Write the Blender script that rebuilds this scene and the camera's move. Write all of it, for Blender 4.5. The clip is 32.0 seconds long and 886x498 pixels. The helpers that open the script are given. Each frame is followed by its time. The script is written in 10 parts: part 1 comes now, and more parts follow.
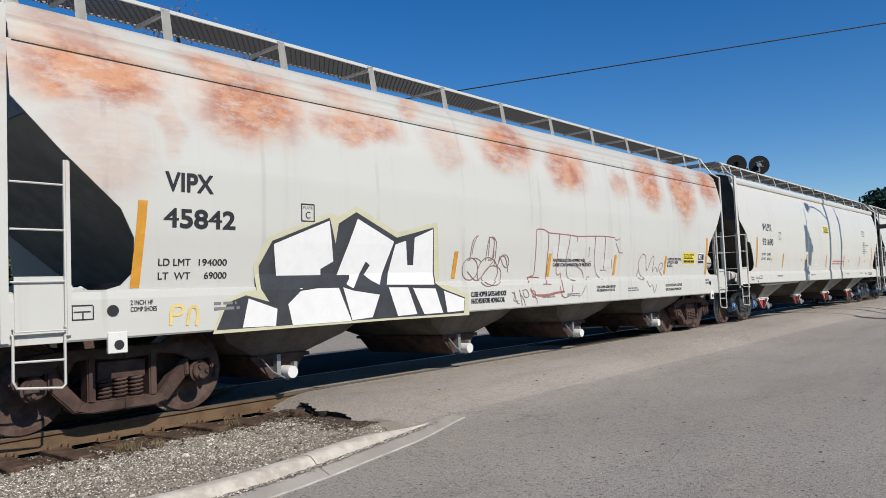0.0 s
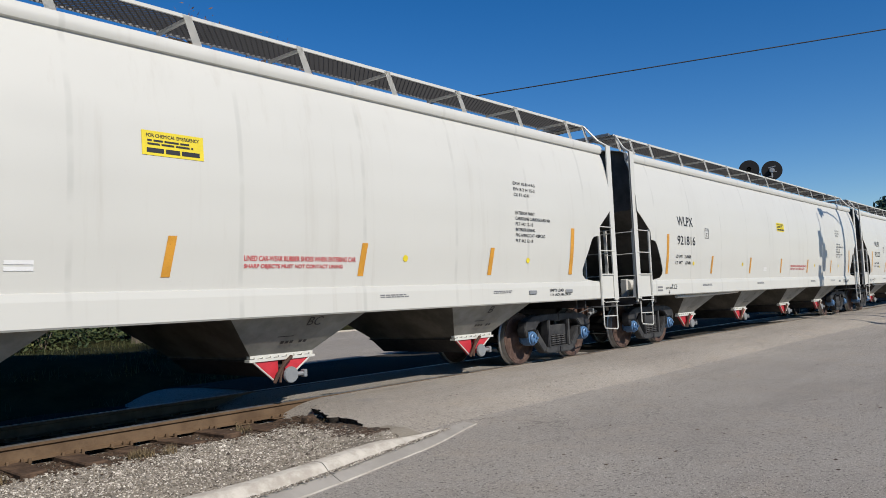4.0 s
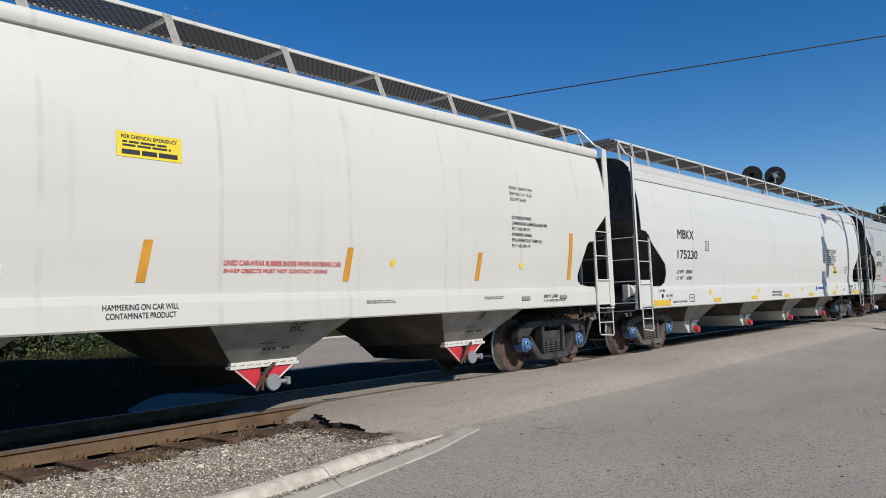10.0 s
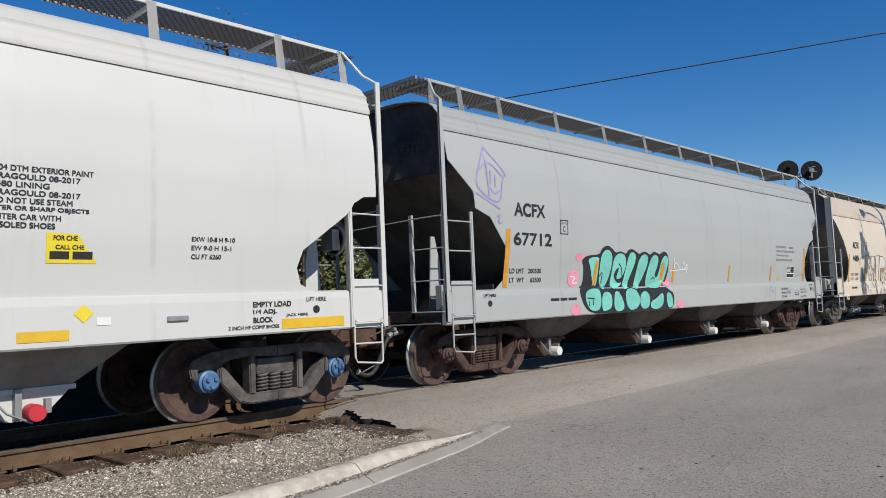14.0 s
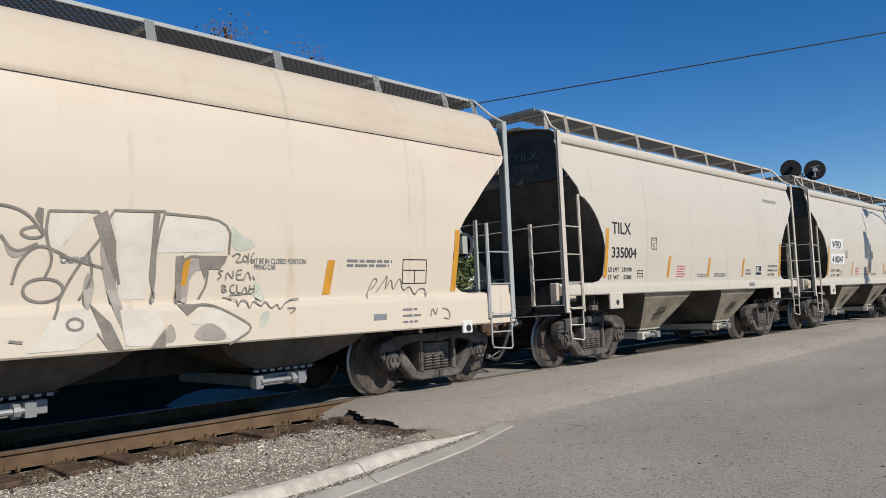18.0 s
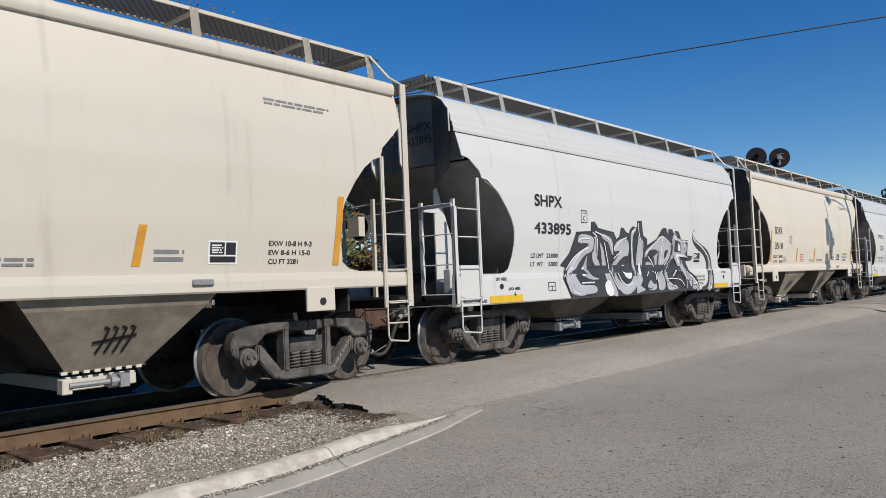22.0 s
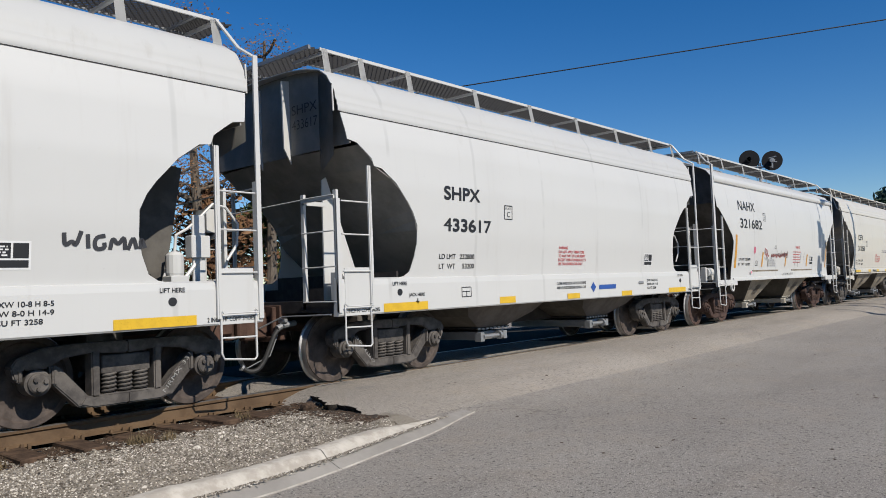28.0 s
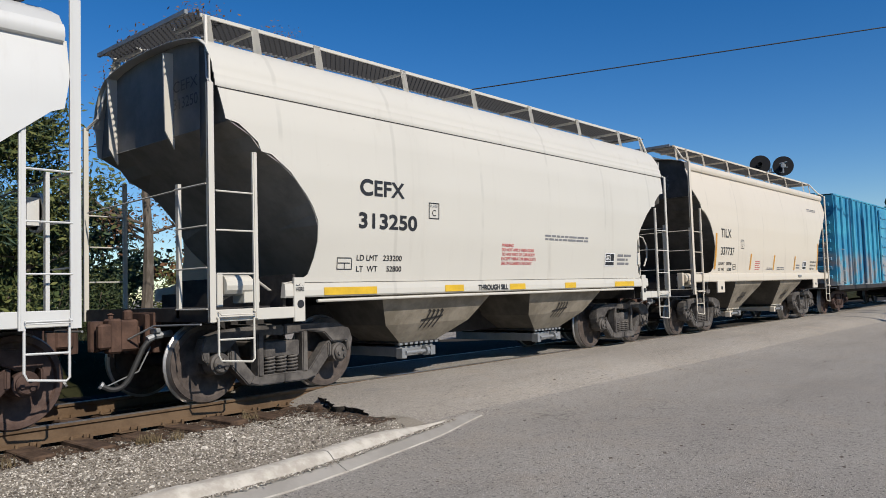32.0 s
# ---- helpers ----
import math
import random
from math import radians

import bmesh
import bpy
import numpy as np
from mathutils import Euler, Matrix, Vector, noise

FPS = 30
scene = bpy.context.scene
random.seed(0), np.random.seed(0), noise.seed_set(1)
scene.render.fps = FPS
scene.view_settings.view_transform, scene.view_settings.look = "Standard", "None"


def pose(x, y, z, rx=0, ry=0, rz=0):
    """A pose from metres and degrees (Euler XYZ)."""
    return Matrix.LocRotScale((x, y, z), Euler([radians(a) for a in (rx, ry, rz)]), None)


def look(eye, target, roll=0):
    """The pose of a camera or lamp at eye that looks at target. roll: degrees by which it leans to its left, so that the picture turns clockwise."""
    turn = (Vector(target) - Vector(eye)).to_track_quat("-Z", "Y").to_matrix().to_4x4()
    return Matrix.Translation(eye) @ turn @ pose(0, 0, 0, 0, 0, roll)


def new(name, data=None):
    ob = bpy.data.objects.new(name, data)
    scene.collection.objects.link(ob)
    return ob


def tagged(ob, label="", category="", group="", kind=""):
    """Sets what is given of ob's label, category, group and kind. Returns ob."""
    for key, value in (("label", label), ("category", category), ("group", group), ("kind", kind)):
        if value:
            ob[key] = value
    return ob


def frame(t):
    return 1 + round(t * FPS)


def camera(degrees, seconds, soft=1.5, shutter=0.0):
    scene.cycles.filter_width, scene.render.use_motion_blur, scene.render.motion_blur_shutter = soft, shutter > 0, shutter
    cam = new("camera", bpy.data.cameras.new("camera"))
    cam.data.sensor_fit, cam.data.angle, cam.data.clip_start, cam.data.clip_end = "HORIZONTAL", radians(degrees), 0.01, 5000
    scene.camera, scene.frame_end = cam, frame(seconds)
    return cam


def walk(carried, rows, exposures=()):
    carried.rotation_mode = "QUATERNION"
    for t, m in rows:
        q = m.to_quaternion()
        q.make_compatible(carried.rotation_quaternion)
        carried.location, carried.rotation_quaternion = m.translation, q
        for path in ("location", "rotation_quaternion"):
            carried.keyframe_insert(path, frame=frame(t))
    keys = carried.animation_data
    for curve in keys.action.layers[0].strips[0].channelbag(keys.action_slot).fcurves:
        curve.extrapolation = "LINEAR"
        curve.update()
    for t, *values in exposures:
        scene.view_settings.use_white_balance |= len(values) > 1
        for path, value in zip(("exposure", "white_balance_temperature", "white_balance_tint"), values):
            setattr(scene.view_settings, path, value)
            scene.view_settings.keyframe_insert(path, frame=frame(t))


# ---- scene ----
# World: x runs along the track, y away from the camera, z up; z = 0 is the top of the rail.
EYE = (-0.687, 0.0, 1.205)
YC = 8.81            # middle of the track
# seconds, heading to the right of +y, pitch, roll (degrees): a hand-held camera that stands still
TURNS = [
    (0.0, 50.09, 3.35, -2.53),
    (0.5, 50.17, 3.48, -2.54),
    (1.0, 49.92, 3.51, -2.47),
    (1.5, 49.62, 3.56, -2.31),
    (2.0, 49.50, 3.52, -2.28),
    (2.5, 49.32, 3.64, -2.47),
    (4.5, 49.26, 3.86, -2.59),
    (5.0, 49.32, 3.70, -2.61),
    (5.5, 49.38, 3.57, -2.66),
    (6.0, 49.29, 3.54, -2.71),
    (6.5, 49.17, 3.57, -2.82),
    (7.0, 49.21, 3.58, -2.80),
    (7.5, 49.25, 3.69, -2.74),
    (8.0, 49.15, 4.02, -2.79),
    (8.5, 49.11, 4.30, -2.91),
    (9.0, 49.13, 4.41, -2.99),
    (9.5, 49.20, 4.38, -2.78),
    (10.0, 49.08, 4.26, -2.47),
    (10.5, 48.76, 4.15, -2.48),
    (11.0, 48.36, 4.21, -2.66),
    (11.5, 48.04, 4.30, -2.62),
    (12.0, 47.88, 4.06, -2.54),
    (12.5, 47.68, 3.83, -2.42),
    (13.0, 47.46, 3.76, -2.36),
    (13.5, 47.10, 3.94, -2.38),
    (14.0, 46.79, 4.12, -2.46),
    (14.5, 46.43, 4.08, -2.50),
    (16.5, 46.49, 4.36, -2.60),
    (17.0, 46.66, 4.36, -2.56),
    (17.5, 46.71, 4.23, -2.50),
    (18.0, 46.59, 4.13, -2.52),
    (18.5, 46.60, 4.09, -2.55),
    (19.0, 46.98, 3.93, -2.33),
    (19.5, 47.47, 3.65, -2.24),
    (20.0, 47.75, 3.44, -2.50),
    (20.5, 47.84, 3.31, -2.57),
    (21.0, 48.17, 3.24, -2.48),
    (21.5, 48.68, 3.11, -2.40),
    (22.0, 48.80, 2.89, -2.41),
    (22.5, 48.69, 2.55, -2.41),
    (23.0, 48.52, 2.41, -2.33),
    (23.5, 48.31, 2.37, -2.44),
    (24.0, 48.31, 2.39, -2.63),
    (24.5, 48.46, 2.56, -2.62),
    (26.5, 48.69, 3.61, -1.94),
    (27.0, 48.94, 4.17, -2.24),
    (27.5, 49.34, 3.66, -2.36),
    (28.0, 49.28, 2.98, -2.26),
    (28.5, 49.57, 3.03, -2.06),
    (29.0, 49.67, 3.37, -2.10),
    (29.5, 49.38, 3.47, -2.05),
    (30.0, 49.36, 3.16, -1.88),
    (30.5, 49.24, 2.89, -1.82),
    (31.0, 48.84, 2.94, -1.96),
    (31.5, 48.55, 3.04, -1.90),
    (32.0, 48.63, 3.22, -1.73),
]
cam = camera(60.48, 32.0, soft=0.9)
walk(cam, [(t, look(EYE, (EYE[0] + math.sin(radians(a)) * math.cos(radians(p)),
                          EYE[1] + math.cos(radians(a)) * math.cos(radians(p)),
                          EYE[2] + math.sin(radians(p))), r)) for t, a, p, r in TURNS],
     exposures=[(0.0, 0.15), (1.0, 0.10), (2.0, 0.04), (5.0, 0.11), (7.0, 0.05), (9.0, 0.11), (12.0, 0.07), (14.5, 0.10), (16.5, 0.20), (17.3, 0.14), (18.0, 0.08), (19.0, 0.10), (22.0, 0.08), (28.0, 0.05), (29.0, 0.09), (30.0, 0.13), (32.0, 0.11)])
# seconds and the metres that the train has rolled
ROLLED = [
    (0.0, 0.000), (0.5, 3.213), (1.0, 6.642), (1.5, 10.119), (2.0, 13.499), (2.5, 16.879), (3.0, 20.204),
    (3.5, 23.529), (4.0, 26.854), (4.5, 30.179), (5.0, 33.797), (5.5, 37.141), (6.0, 40.067), (6.5, 43.600),
    (7.0, 46.966), (7.5, 50.315), (8.0, 53.528), (8.5, 57.057), (9.0, 60.397), (9.5, 63.737), (10.0, 67.092),
    (10.5, 70.469), (11.0, 73.843), (11.5, 77.252), (12.0, 80.647), (12.5, 84.024), (13.0, 87.379), (13.5, 90.715),
    (14.0, 94.051), (14.5, 97.396), (15.0, 100.764), (15.5, 104.131), (16.0, 107.499), (16.5, 110.866),
    (17.0, 114.163), (17.5, 117.496), (18.0, 120.852), (18.5, 124.231), (19.0, 127.543), (19.5, 130.863),
    (20.0, 134.217), (20.5, 137.584), (21.0, 140.920), (21.5, 144.266), (22.0, 147.621), (22.5, 150.964),
    (23.0, 154.316), (23.5, 157.616), (24.0, 160.971), (24.5, 164.233), (25.0, 167.593), (25.5, 170.953),
    (26.0, 174.313), (26.5, 177.673), (27.0, 181.078), (27.5, 184.419), (28.0, 187.736), (28.5, 191.014),
    (29.0, 194.341), (29.5, 197.668), (30.0, 201.057), (30.5, 204.506), (31.0, 208.007), (31.5, 211.517),
    (32.0, 214.967)
]

# ---- sky and sun ----
SUN_FROM = Vector((-0.10, -0.757, 0.62)).normalized()
world = bpy.data.worlds.new("sky")
scene.world = world
world.use_nodes = True
wn = world.node_tree
sky = wn.nodes.new("ShaderNodeTexSky")
sky.sky_type, sky.sun_disc = "NISHITA", False
sky.sun_elevation = math.asin(SUN_FROM.z)
sky.sun_rotation = math.atan2(SUN_FROM.x, SUN_FROM.y)
sky.air_density, sky.dust_density, sky.ozone_density = 0.9, 0.0, 3.0
deep = wn.nodes.new("ShaderNodeHueSaturation")
deep.inputs["Saturation"].default_value = 1.38
deep.inputs["Hue"].default_value = 0.507
wn.links.new(sky.outputs[0], deep.inputs["Color"])
wn.links.new(deep.outputs[0], wn.nodes["Background"].inputs[0])
wn.nodes["Background"].inputs[1].default_value = 0.097
sun = new("sun", bpy.data.lights.new("sun", "SUN"))
sun.data.energy, sun.data.angle, sun.data.color = 5.0, radians(0.53), (1, 0.93, 0.83)
sun.matrix_world = look(tuple(SUN_FROM * 50), (0, 0, 0))


# ---- materials ----
class Mat:
    """A node material in the making."""

    def __init__(self, name, rough=0.5, metal=0.0, spec=0.5):
        self.m = bpy.data.materials.new(name)
        self.m.use_nodes = True
        self.t = self.m.node_tree
        self.b = self.t.nodes["Principled BSDF"]
        self.b.inputs["Roughness"].default_value = rough
        self.b.inputs["Metallic"].default_value = metal
        self.b.inputs["Specular IOR Level"].default_value = spec
        self.c = self.n("ShaderNodeTexCoord").outputs["Object"]

    def n(self, kind, **values):
        node = self.t.nodes.new(kind)
        for k, v in values.items():
            node.inputs[k.replace("_", " ")].default_value = v
        return node

    def link(self, a, b):
        self.t.links.new(a, b)

    def coords(self, scale, rot=(0, 0, 0)):
        mp = self.n("ShaderNodeMapping", Scale=scale, Rotation=rot)
        self.link(self.c, mp.inputs[0])
        return mp.outputs[0]

    def noise(self, scale, detail=4, rough=0.6, stretch=(1, 1, 1)):
        nz = self.n("ShaderNodeTexNoise", Scale=scale, Detail=detail, Roughness=rough)
        self.link(self.coords(stretch), nz.inputs["Vector"])
        return nz.outputs["Fac"]

    def ramp(self, value, a, b):
        r = self.n("ShaderNodeMapRange", From_Min=a, From_Max=b)
        r.interpolation_type = "SMOOTHSTEP"
        self.link(value, r.inputs["Value"])
        return r.outputs["Result"]

    def math(self, op, a, b):
        mt = self.t.nodes.new("ShaderNodeMath")
        mt.operation = op
        for i, v in enumerate((a, b)):
            if isinstance(v, (int, float)):
                mt.inputs[i].default_value = v
            else:
                self.link(v, mt.inputs[i])
        return mt.outputs[0]

    def mix(self, fac, a, b):
        mx = self.t.nodes.new("ShaderNodeMix")
        mx.data_type = "RGBA"
        for v, sock in ((fac, mx.inputs[0]), (a, mx.inputs[6]), (b, mx.inputs[7])):
            if isinstance(v, (int, float)):
                sock.default_value = v
            elif isinstance(v, tuple):
                sock.default_value = (*v, 1)
            else:
                self.link(v, sock)
        return mx.outputs[2]

    def axis(self, i):
        s = self.t.nodes.new("ShaderNodeSeparateXYZ")
        self.link(self.c, s.inputs[0])
        return s.outputs[i]

    def bump(self, height, strength, dist=0.01):
        bp = self.n("ShaderNodeBump", Strength=strength, Distance=dist)
        self.link(height, bp.inputs["Height"])
        self.link(bp.outputs[0], self.b.inputs["Normal"])

    def done(self, colour):
        if isinstance(colour, tuple):
            self.b.inputs["Base Color"].default_value = (*colour, 1)
        else:
            self.link(colour, self.b.inputs["Base Color"])
        return self.m


def plain(name, c, rough=0.5, metal=0.0, vary=0.15, scale=6.0):
    """A painted or dull surface with light wear at two scales."""
    k = Mat(name, rough, metal)
    a = k.mix(k.ramp(k.noise(scale, 5), 0.35, 0.7), c, tuple(v * (1 - vary) for v in c))
    a = k.mix(k.ramp(k.noise(scale * 9, 3), 0.55, 0.8), a, tuple(v * (1 - 2 * vary) for v in c))
    return k.done(a)


# rust blooms along a car's side: place, height, half length, half height, strength
BLOOMS = [(0.85, 3.52, 0.88, 0.41, 1.0), (0.9, 2.81, 0.6, 0.58, 0.3), (0.75, 3.95, 0.6, 0.24, 0.5), (2.72, 3.52, 0.88, 0.53, 1.0), (2.3, 3.9, 0.5, 0.19, 0.8), (1.68, 3.09, 0.15, 0.34, 0.4),
          (4.5, 3.5, 0.88, 0.29, 0.85), (4.2, 3.88, 0.5, 0.15, 0.5), (5.6, 3.99, 0.35, 0.15, 0.7), (6.3, 3.47, 0.5, 0.37, 0.45), (7.95, 3.66, 0.83, 0.52, 1.0), (9.85, 3.47, 0.76, 0.52, 0.95),
          (11.9, 3.31, 0.49, 0.31, 0.6), (13.35, 3.47, 0.71, 0.65, 1.0), (15.25, 3.42, 0.76, 0.82, 1.0), (16.95, 3.66, 0.81, 0.54, 1.0)]


def car_paint(name, c, rust=0.0, dirt=0.35, streak=0.3, tint=(0.225, 0.18, 0.135)):
    """Weathered rail car paint: run-down streaks, dust, weld lines and, where asked for, rust blooms high on the side."""
    k = Mat(name, 0.42, 0.0, 0.4)
    col = k.mix(k.math("MULTIPLY", k.ramp(k.noise(0.55, 4), 0.4, 0.75), 0.25), c, tuple(v * 0.86 for v in c))
    run = k.ramp(k.noise(1.0, 5, 0.65, (5.0, 5.0, 0.22)), 0.55, 0.8)
    col = k.mix(k.math("MULTIPLY", run, streak), col, tint)
    spots = k.ramp(k.noise(14, 4, 0.7), 0.66, 0.78)
    col = k.mix(k.math("MULTIPLY", spots, dirt * 0.6), col, tint)
    weld = k.t.nodes.new("ShaderNodeTexWave")
    weld.wave_type, weld.bands_direction = "BANDS", "X"
    weld.inputs["Scale"].default_value = 0.167
    weld.inputs["Distortion"].default_value = 0.05
    k.link(k.c, weld.inputs["Vector"])
    line = k.ramp(weld.outputs["Fac"], 0.995, 1.0)
    col = k.mix(k.math("MULTIPLY", k.math("MULTIPLY", line, k.ramp(k.noise(1.3, 3), 0.4, 0.6)), 0.26), col, tuple(v * 0.55 for v in c))
    if rust > 0:
        warp = k.n("ShaderNodeTexNoise", Scale=1.3, Detail=5.0)
        k.link(k.c, warp.inputs["Vector"])
        bend = k.t.nodes.new("ShaderNodeVectorMath")
        bend.operation = "MULTIPLY_ADD"
        k.link(warp.outputs["Color"], bend.inputs[0])
        bend.inputs[1].default_value, bend.inputs[2].default_value = (0.8, 0, 0.6), (-0.4, 0, -0.3)
        moved = k.t.nodes.new("ShaderNodeVectorMath")
        moved.operation = "ADD"
        k.link(bend.outputs[0], moved.inputs[0])
        k.link(k.c, moved.inputs[1])
        bloom = 0.0
        for x, z, rx, rz, w in BLOOMS:
            mp = k.n("ShaderNodeMapping", Location=(-x / rx, 0, -z / rz), Scale=(1 / rx, 0, 1 / rz))
            k.link(moved.outputs[0], mp.inputs[0])
            far = k.t.nodes.new("ShaderNodeVectorMath")
            far.operation = "LENGTH"
            k.link(mp.outputs[0], far.inputs[0])
            bloom = k.math("MAXIMUM", k.math("MULTIPLY", k.ramp(far.outputs["Value"], 1.3, 0.45), w), bloom)
        grain = k.ramp(k.noise(3.4, 7, 0.75, (0.6, 1, 1.9)), 0.36, 0.56)
        amount = k.math("MULTIPLY", bloom, k.math("ADD", k.math("MULTIPLY", grain, 0.55), 0.5))
        red = k.mix(k.ramp(k.noise(1.9, 5, 0.7, (1, 1, 1.5)), 0.42, 0.60), (0.45, 0.23, 0.13), (0.32, 0.125, 0.072))
        col = k.mix(k.math("MULTIPLY", amount, rust), col, red)
    k.bump(k.noise(1.1, 2), 0.12, 0.03)
    return k.done(col)


def steel(name, a, b, rough=0.75, metal=0.0, scale=5, spec=0.3):
    k = Mat(name, rough, metal, spec)
    col = k.mix(k.ramp(k.noise(scale, 5, 0.7), 0.35, 0.65), a, b)
    k.bump(k.noise(scale * 12, 4), 0.35, 0.006)
    return k.done(col)


WHITE = plain("white_paint", (0.585, 0.585, 0.562), 0.45, 0, 0.08)
GALV = plain("galvanised_steel", (0.247, 0.255, 0.262), 0.5, 0.3)
GRATING = plain("dark_walkway_grating", (0.017, 0.017, 0.018), 0.7, 0.0)
BLACK = plain("black_lettering", (0.015, 0.015, 0.017), 0.5)
GREYINK = plain("faded_grey_lettering", (0.165, 0.165, 0.173), 0.6)
REDINK = plain("red_lettering", (0.465, 0.098, 0.098), 0.6)
BLUEINK = plain("blue_lettering", (0.022, 0.075, 0.285), 0.5)
ORANGE = plain("orange_reflective_strip", (0.54, 0.255, 0.026), 0.4, 0, 0.2)
YELLOW = plain("yellow_reflective_strip", (0.6, 0.375, 0.022), 0.4, 0, 0.15)
YSIGN = plain("yellow_placard", (0.637, 0.51, 0.022), 0.5, 0, 0.1)
DECALW = plain("white_decal", (0.637, 0.637, 0.63), 0.5, 0, 0.06)
REDP = plain("red_gate_paint", (0.465, 0.026, 0.038), 0.45, 0, 0.2)
DARKSTEEL = steel("dark_underframe_steel", (0.019, 0.017, 0.017), (0.038, 0.034, 0.032))
BROWN = steel("brown_rusted_cast_steel", (0.038, 0.022, 0.018), (0.075, 0.046, 0.037), 0.8)
GREYCAST = steel("grey_cast_steel", (0.049, 0.044, 0.041), (0.112, 0.101, 0.091), 0.75)
BAYGREY = steel("dusty_grey_bay_paint", (0.27, 0.264, 0.24), (0.188, 0.182, 0.161), 0.7, 0, 1.6)
BAYBROWN = steel("dusty_brown_bay_paint", (0.3, 0.262, 0.206), (0.18, 0.154, 0.116), 0.8, 0, 1.6)
# Bay paints with the shade under the car put into the colour.
BAYSHADE = steel("shade_dark_slope_sheet_paint", (0.11, 0.1, 0.085), (0.06, 0.054, 0.046), 0.85, 0, 1.6)
BAYDARK = steel("shade_dark_bay_paint", (0.12, 0.105, 0.094), (0.068, 0.058, 0.051), 0.8, 0, 1.6)
FADEDW = plain("faded_white_stencil", (0.3, 0.292, 0.277), 0.7, 0, 0.3)
BLACKCAST = steel("black_cast_steel", (0.022, 0.022, 0.024), (0.049, 0.049, 0.049), 0.6)
WHEEL = steel("rust_brown_wheel_steel", (0.049, 0.028, 0.022), (0.094, 0.06, 0.048), 0.7)
WHEELG = steel("grey_brown_wheel_steel", (0.045, 0.035, 0.03), (0.09, 0.071, 0.061), 0.7)
TREAD = steel("polished_wheel_tread", (0.30, 0.29, 0.28), (0.40, 0.385, 0.37), 0.45, 0.8)
BLUECAP = plain("blue_bearing_cap", (0.075, 0.165, 0.315), 0.45, 0.1, 0.3, 20)
RUBBER = plain("black_rubber", (0.022, 0.022, 0.022), 0.7)
# End sheets: grime, darkened further to stand for the shade between cars.
GRIMESHADE = steel("grime_and_shade_end_sheet_paint", (0.112, 0.105, 0.094), (0.06, 0.055, 0.05), 0.8, 0, 1.3)
# Greyer than the pale bodies: the ends' shade is in this colour.
ENDGREY = steel("shade_grey_end_sheet_paint", (0.235, 0.228, 0.212), (0.165, 0.16, 0.15), 0.7, 0, 1.3)
RUSTC = steel("rusty_coupler_steel", (0.053, 0.03, 0.022), (0.098, 0.056, 0.041), 0.85)
RAILSIDE = steel("rusty_rail_web", (0.082, 0.050, 0.027), (0.125, 0.080, 0.045), 0.8, 0, 3)
TIE = steel("weathered_timber_tie", (0.04, 0.024, 0.015), (0.105, 0.066, 0.042), 0.9, 0, 7)


# ---- mesh helpers ----
def mesh_of(bm, name, material, smooth=False):
    me = bpy.data.meshes.new(name)
    bm.normal_update()
    bm.to_mesh(me)
    bm.free()
    for m in material if isinstance(material, (list, tuple)) else (material,):
        me.materials.append(m)
    if smooth:
        me.shade_smooth()
        me.set_sharp_from_angle(angle=radians(40))
    return me


def part(name, bm, material, parent, label="", smooth=False):
    ob = new(name, mesh_of(bm, name, material, smooth) if isinstance(bm, bmesh.types.BMesh) else bm)
    ob.parent = parent
    if label:
        ob["label"] = label
    return ob


def add_box(bm, x0, x1, y0, y1, z0, z1, mi=0):
    vs = [bm.verts.new((x, y, z)) for x in (x0, x1) for y in (y0, y1) for z in (z0, z1)]
    for f in ((0, 1, 3, 2), (4, 6, 7, 5), (0, 4, 5, 1), (2, 3, 7, 6), (0, 2, 6, 4), (1, 5, 7, 3)):
        bm.faces.new([vs[i] for i in f]).material_index = mi
    return vs


def boxes(*dims, bevel=0.0):
    bm = bmesh.new()
    for d in dims:
        add_box(bm, *d)
    if bevel:
        bmesh.ops.bevel(bm, geom=bm.edges[:], offset=bevel, segments=1, affect="EDGES")
    return bm


def add_rod(bm, pts, r, seg=6, mi=0):
    """A round bar through the points."""
    pts = [Vector(p) for p in pts]
    rings = []
    for i, p in enumerate(pts):
        d = (pts[min(i + 1, len(pts) - 1)] - pts[max(i - 1, 0)]).normalized()
        a = d.orthogonal().normalized() if abs(d.z) > 0.9 else d.cross(Vector((0, 0, 1))).normalized()
        b = d.cross(a)
        rings.append([bm.verts.new(p + r * (math.cos(2 * math.pi * k / seg) * a + math.sin(2 * math.pi * k / seg) * b)) for k in range(seg)])
    for u, v in zip(rings, rings[1:]):
        # line the rings up before joining them
        off = min(range(seg), key=lambda o: sum((u[k].co - v[(k + o) % seg].co).length for k in range(seg)))
        v[:] = v[off:] + v[:off]
        for k in range(seg):
            bm.faces.new((u[k], u[(k + 1) % seg], v[(k + 1) % seg], v[k])).material_index = mi
    bm.faces.new(rings[0][::-1]).material_index = mi
    bm.faces.new(rings[-1]).material_index = mi


def rod(*pts, r=0.012, seg=6):
    bm = bmesh.new()
    add_rod(bm, pts, r, seg)
    bmesh.ops.recalc_face_normals(bm, faces=bm.faces[:])
    return bm


def add_prism(bm, poly, y0, y1, mi=0):
    """A plate with an outline in x and z, between two depths."""
    a = [bm.verts.new((x, y0, z)) for x, z in poly]
    b = [bm.verts.new((x, y1, z)) for x, z in poly]
    bm.faces.new(a).material_index = mi
    bm.faces.new(b[::-1]).material_index = mi
    n = len(poly)
    for i in range(n):
        bm.faces.new((a[i], b[i], b[(i + 1) % n], a[(i + 1) % n])).material_index = mi


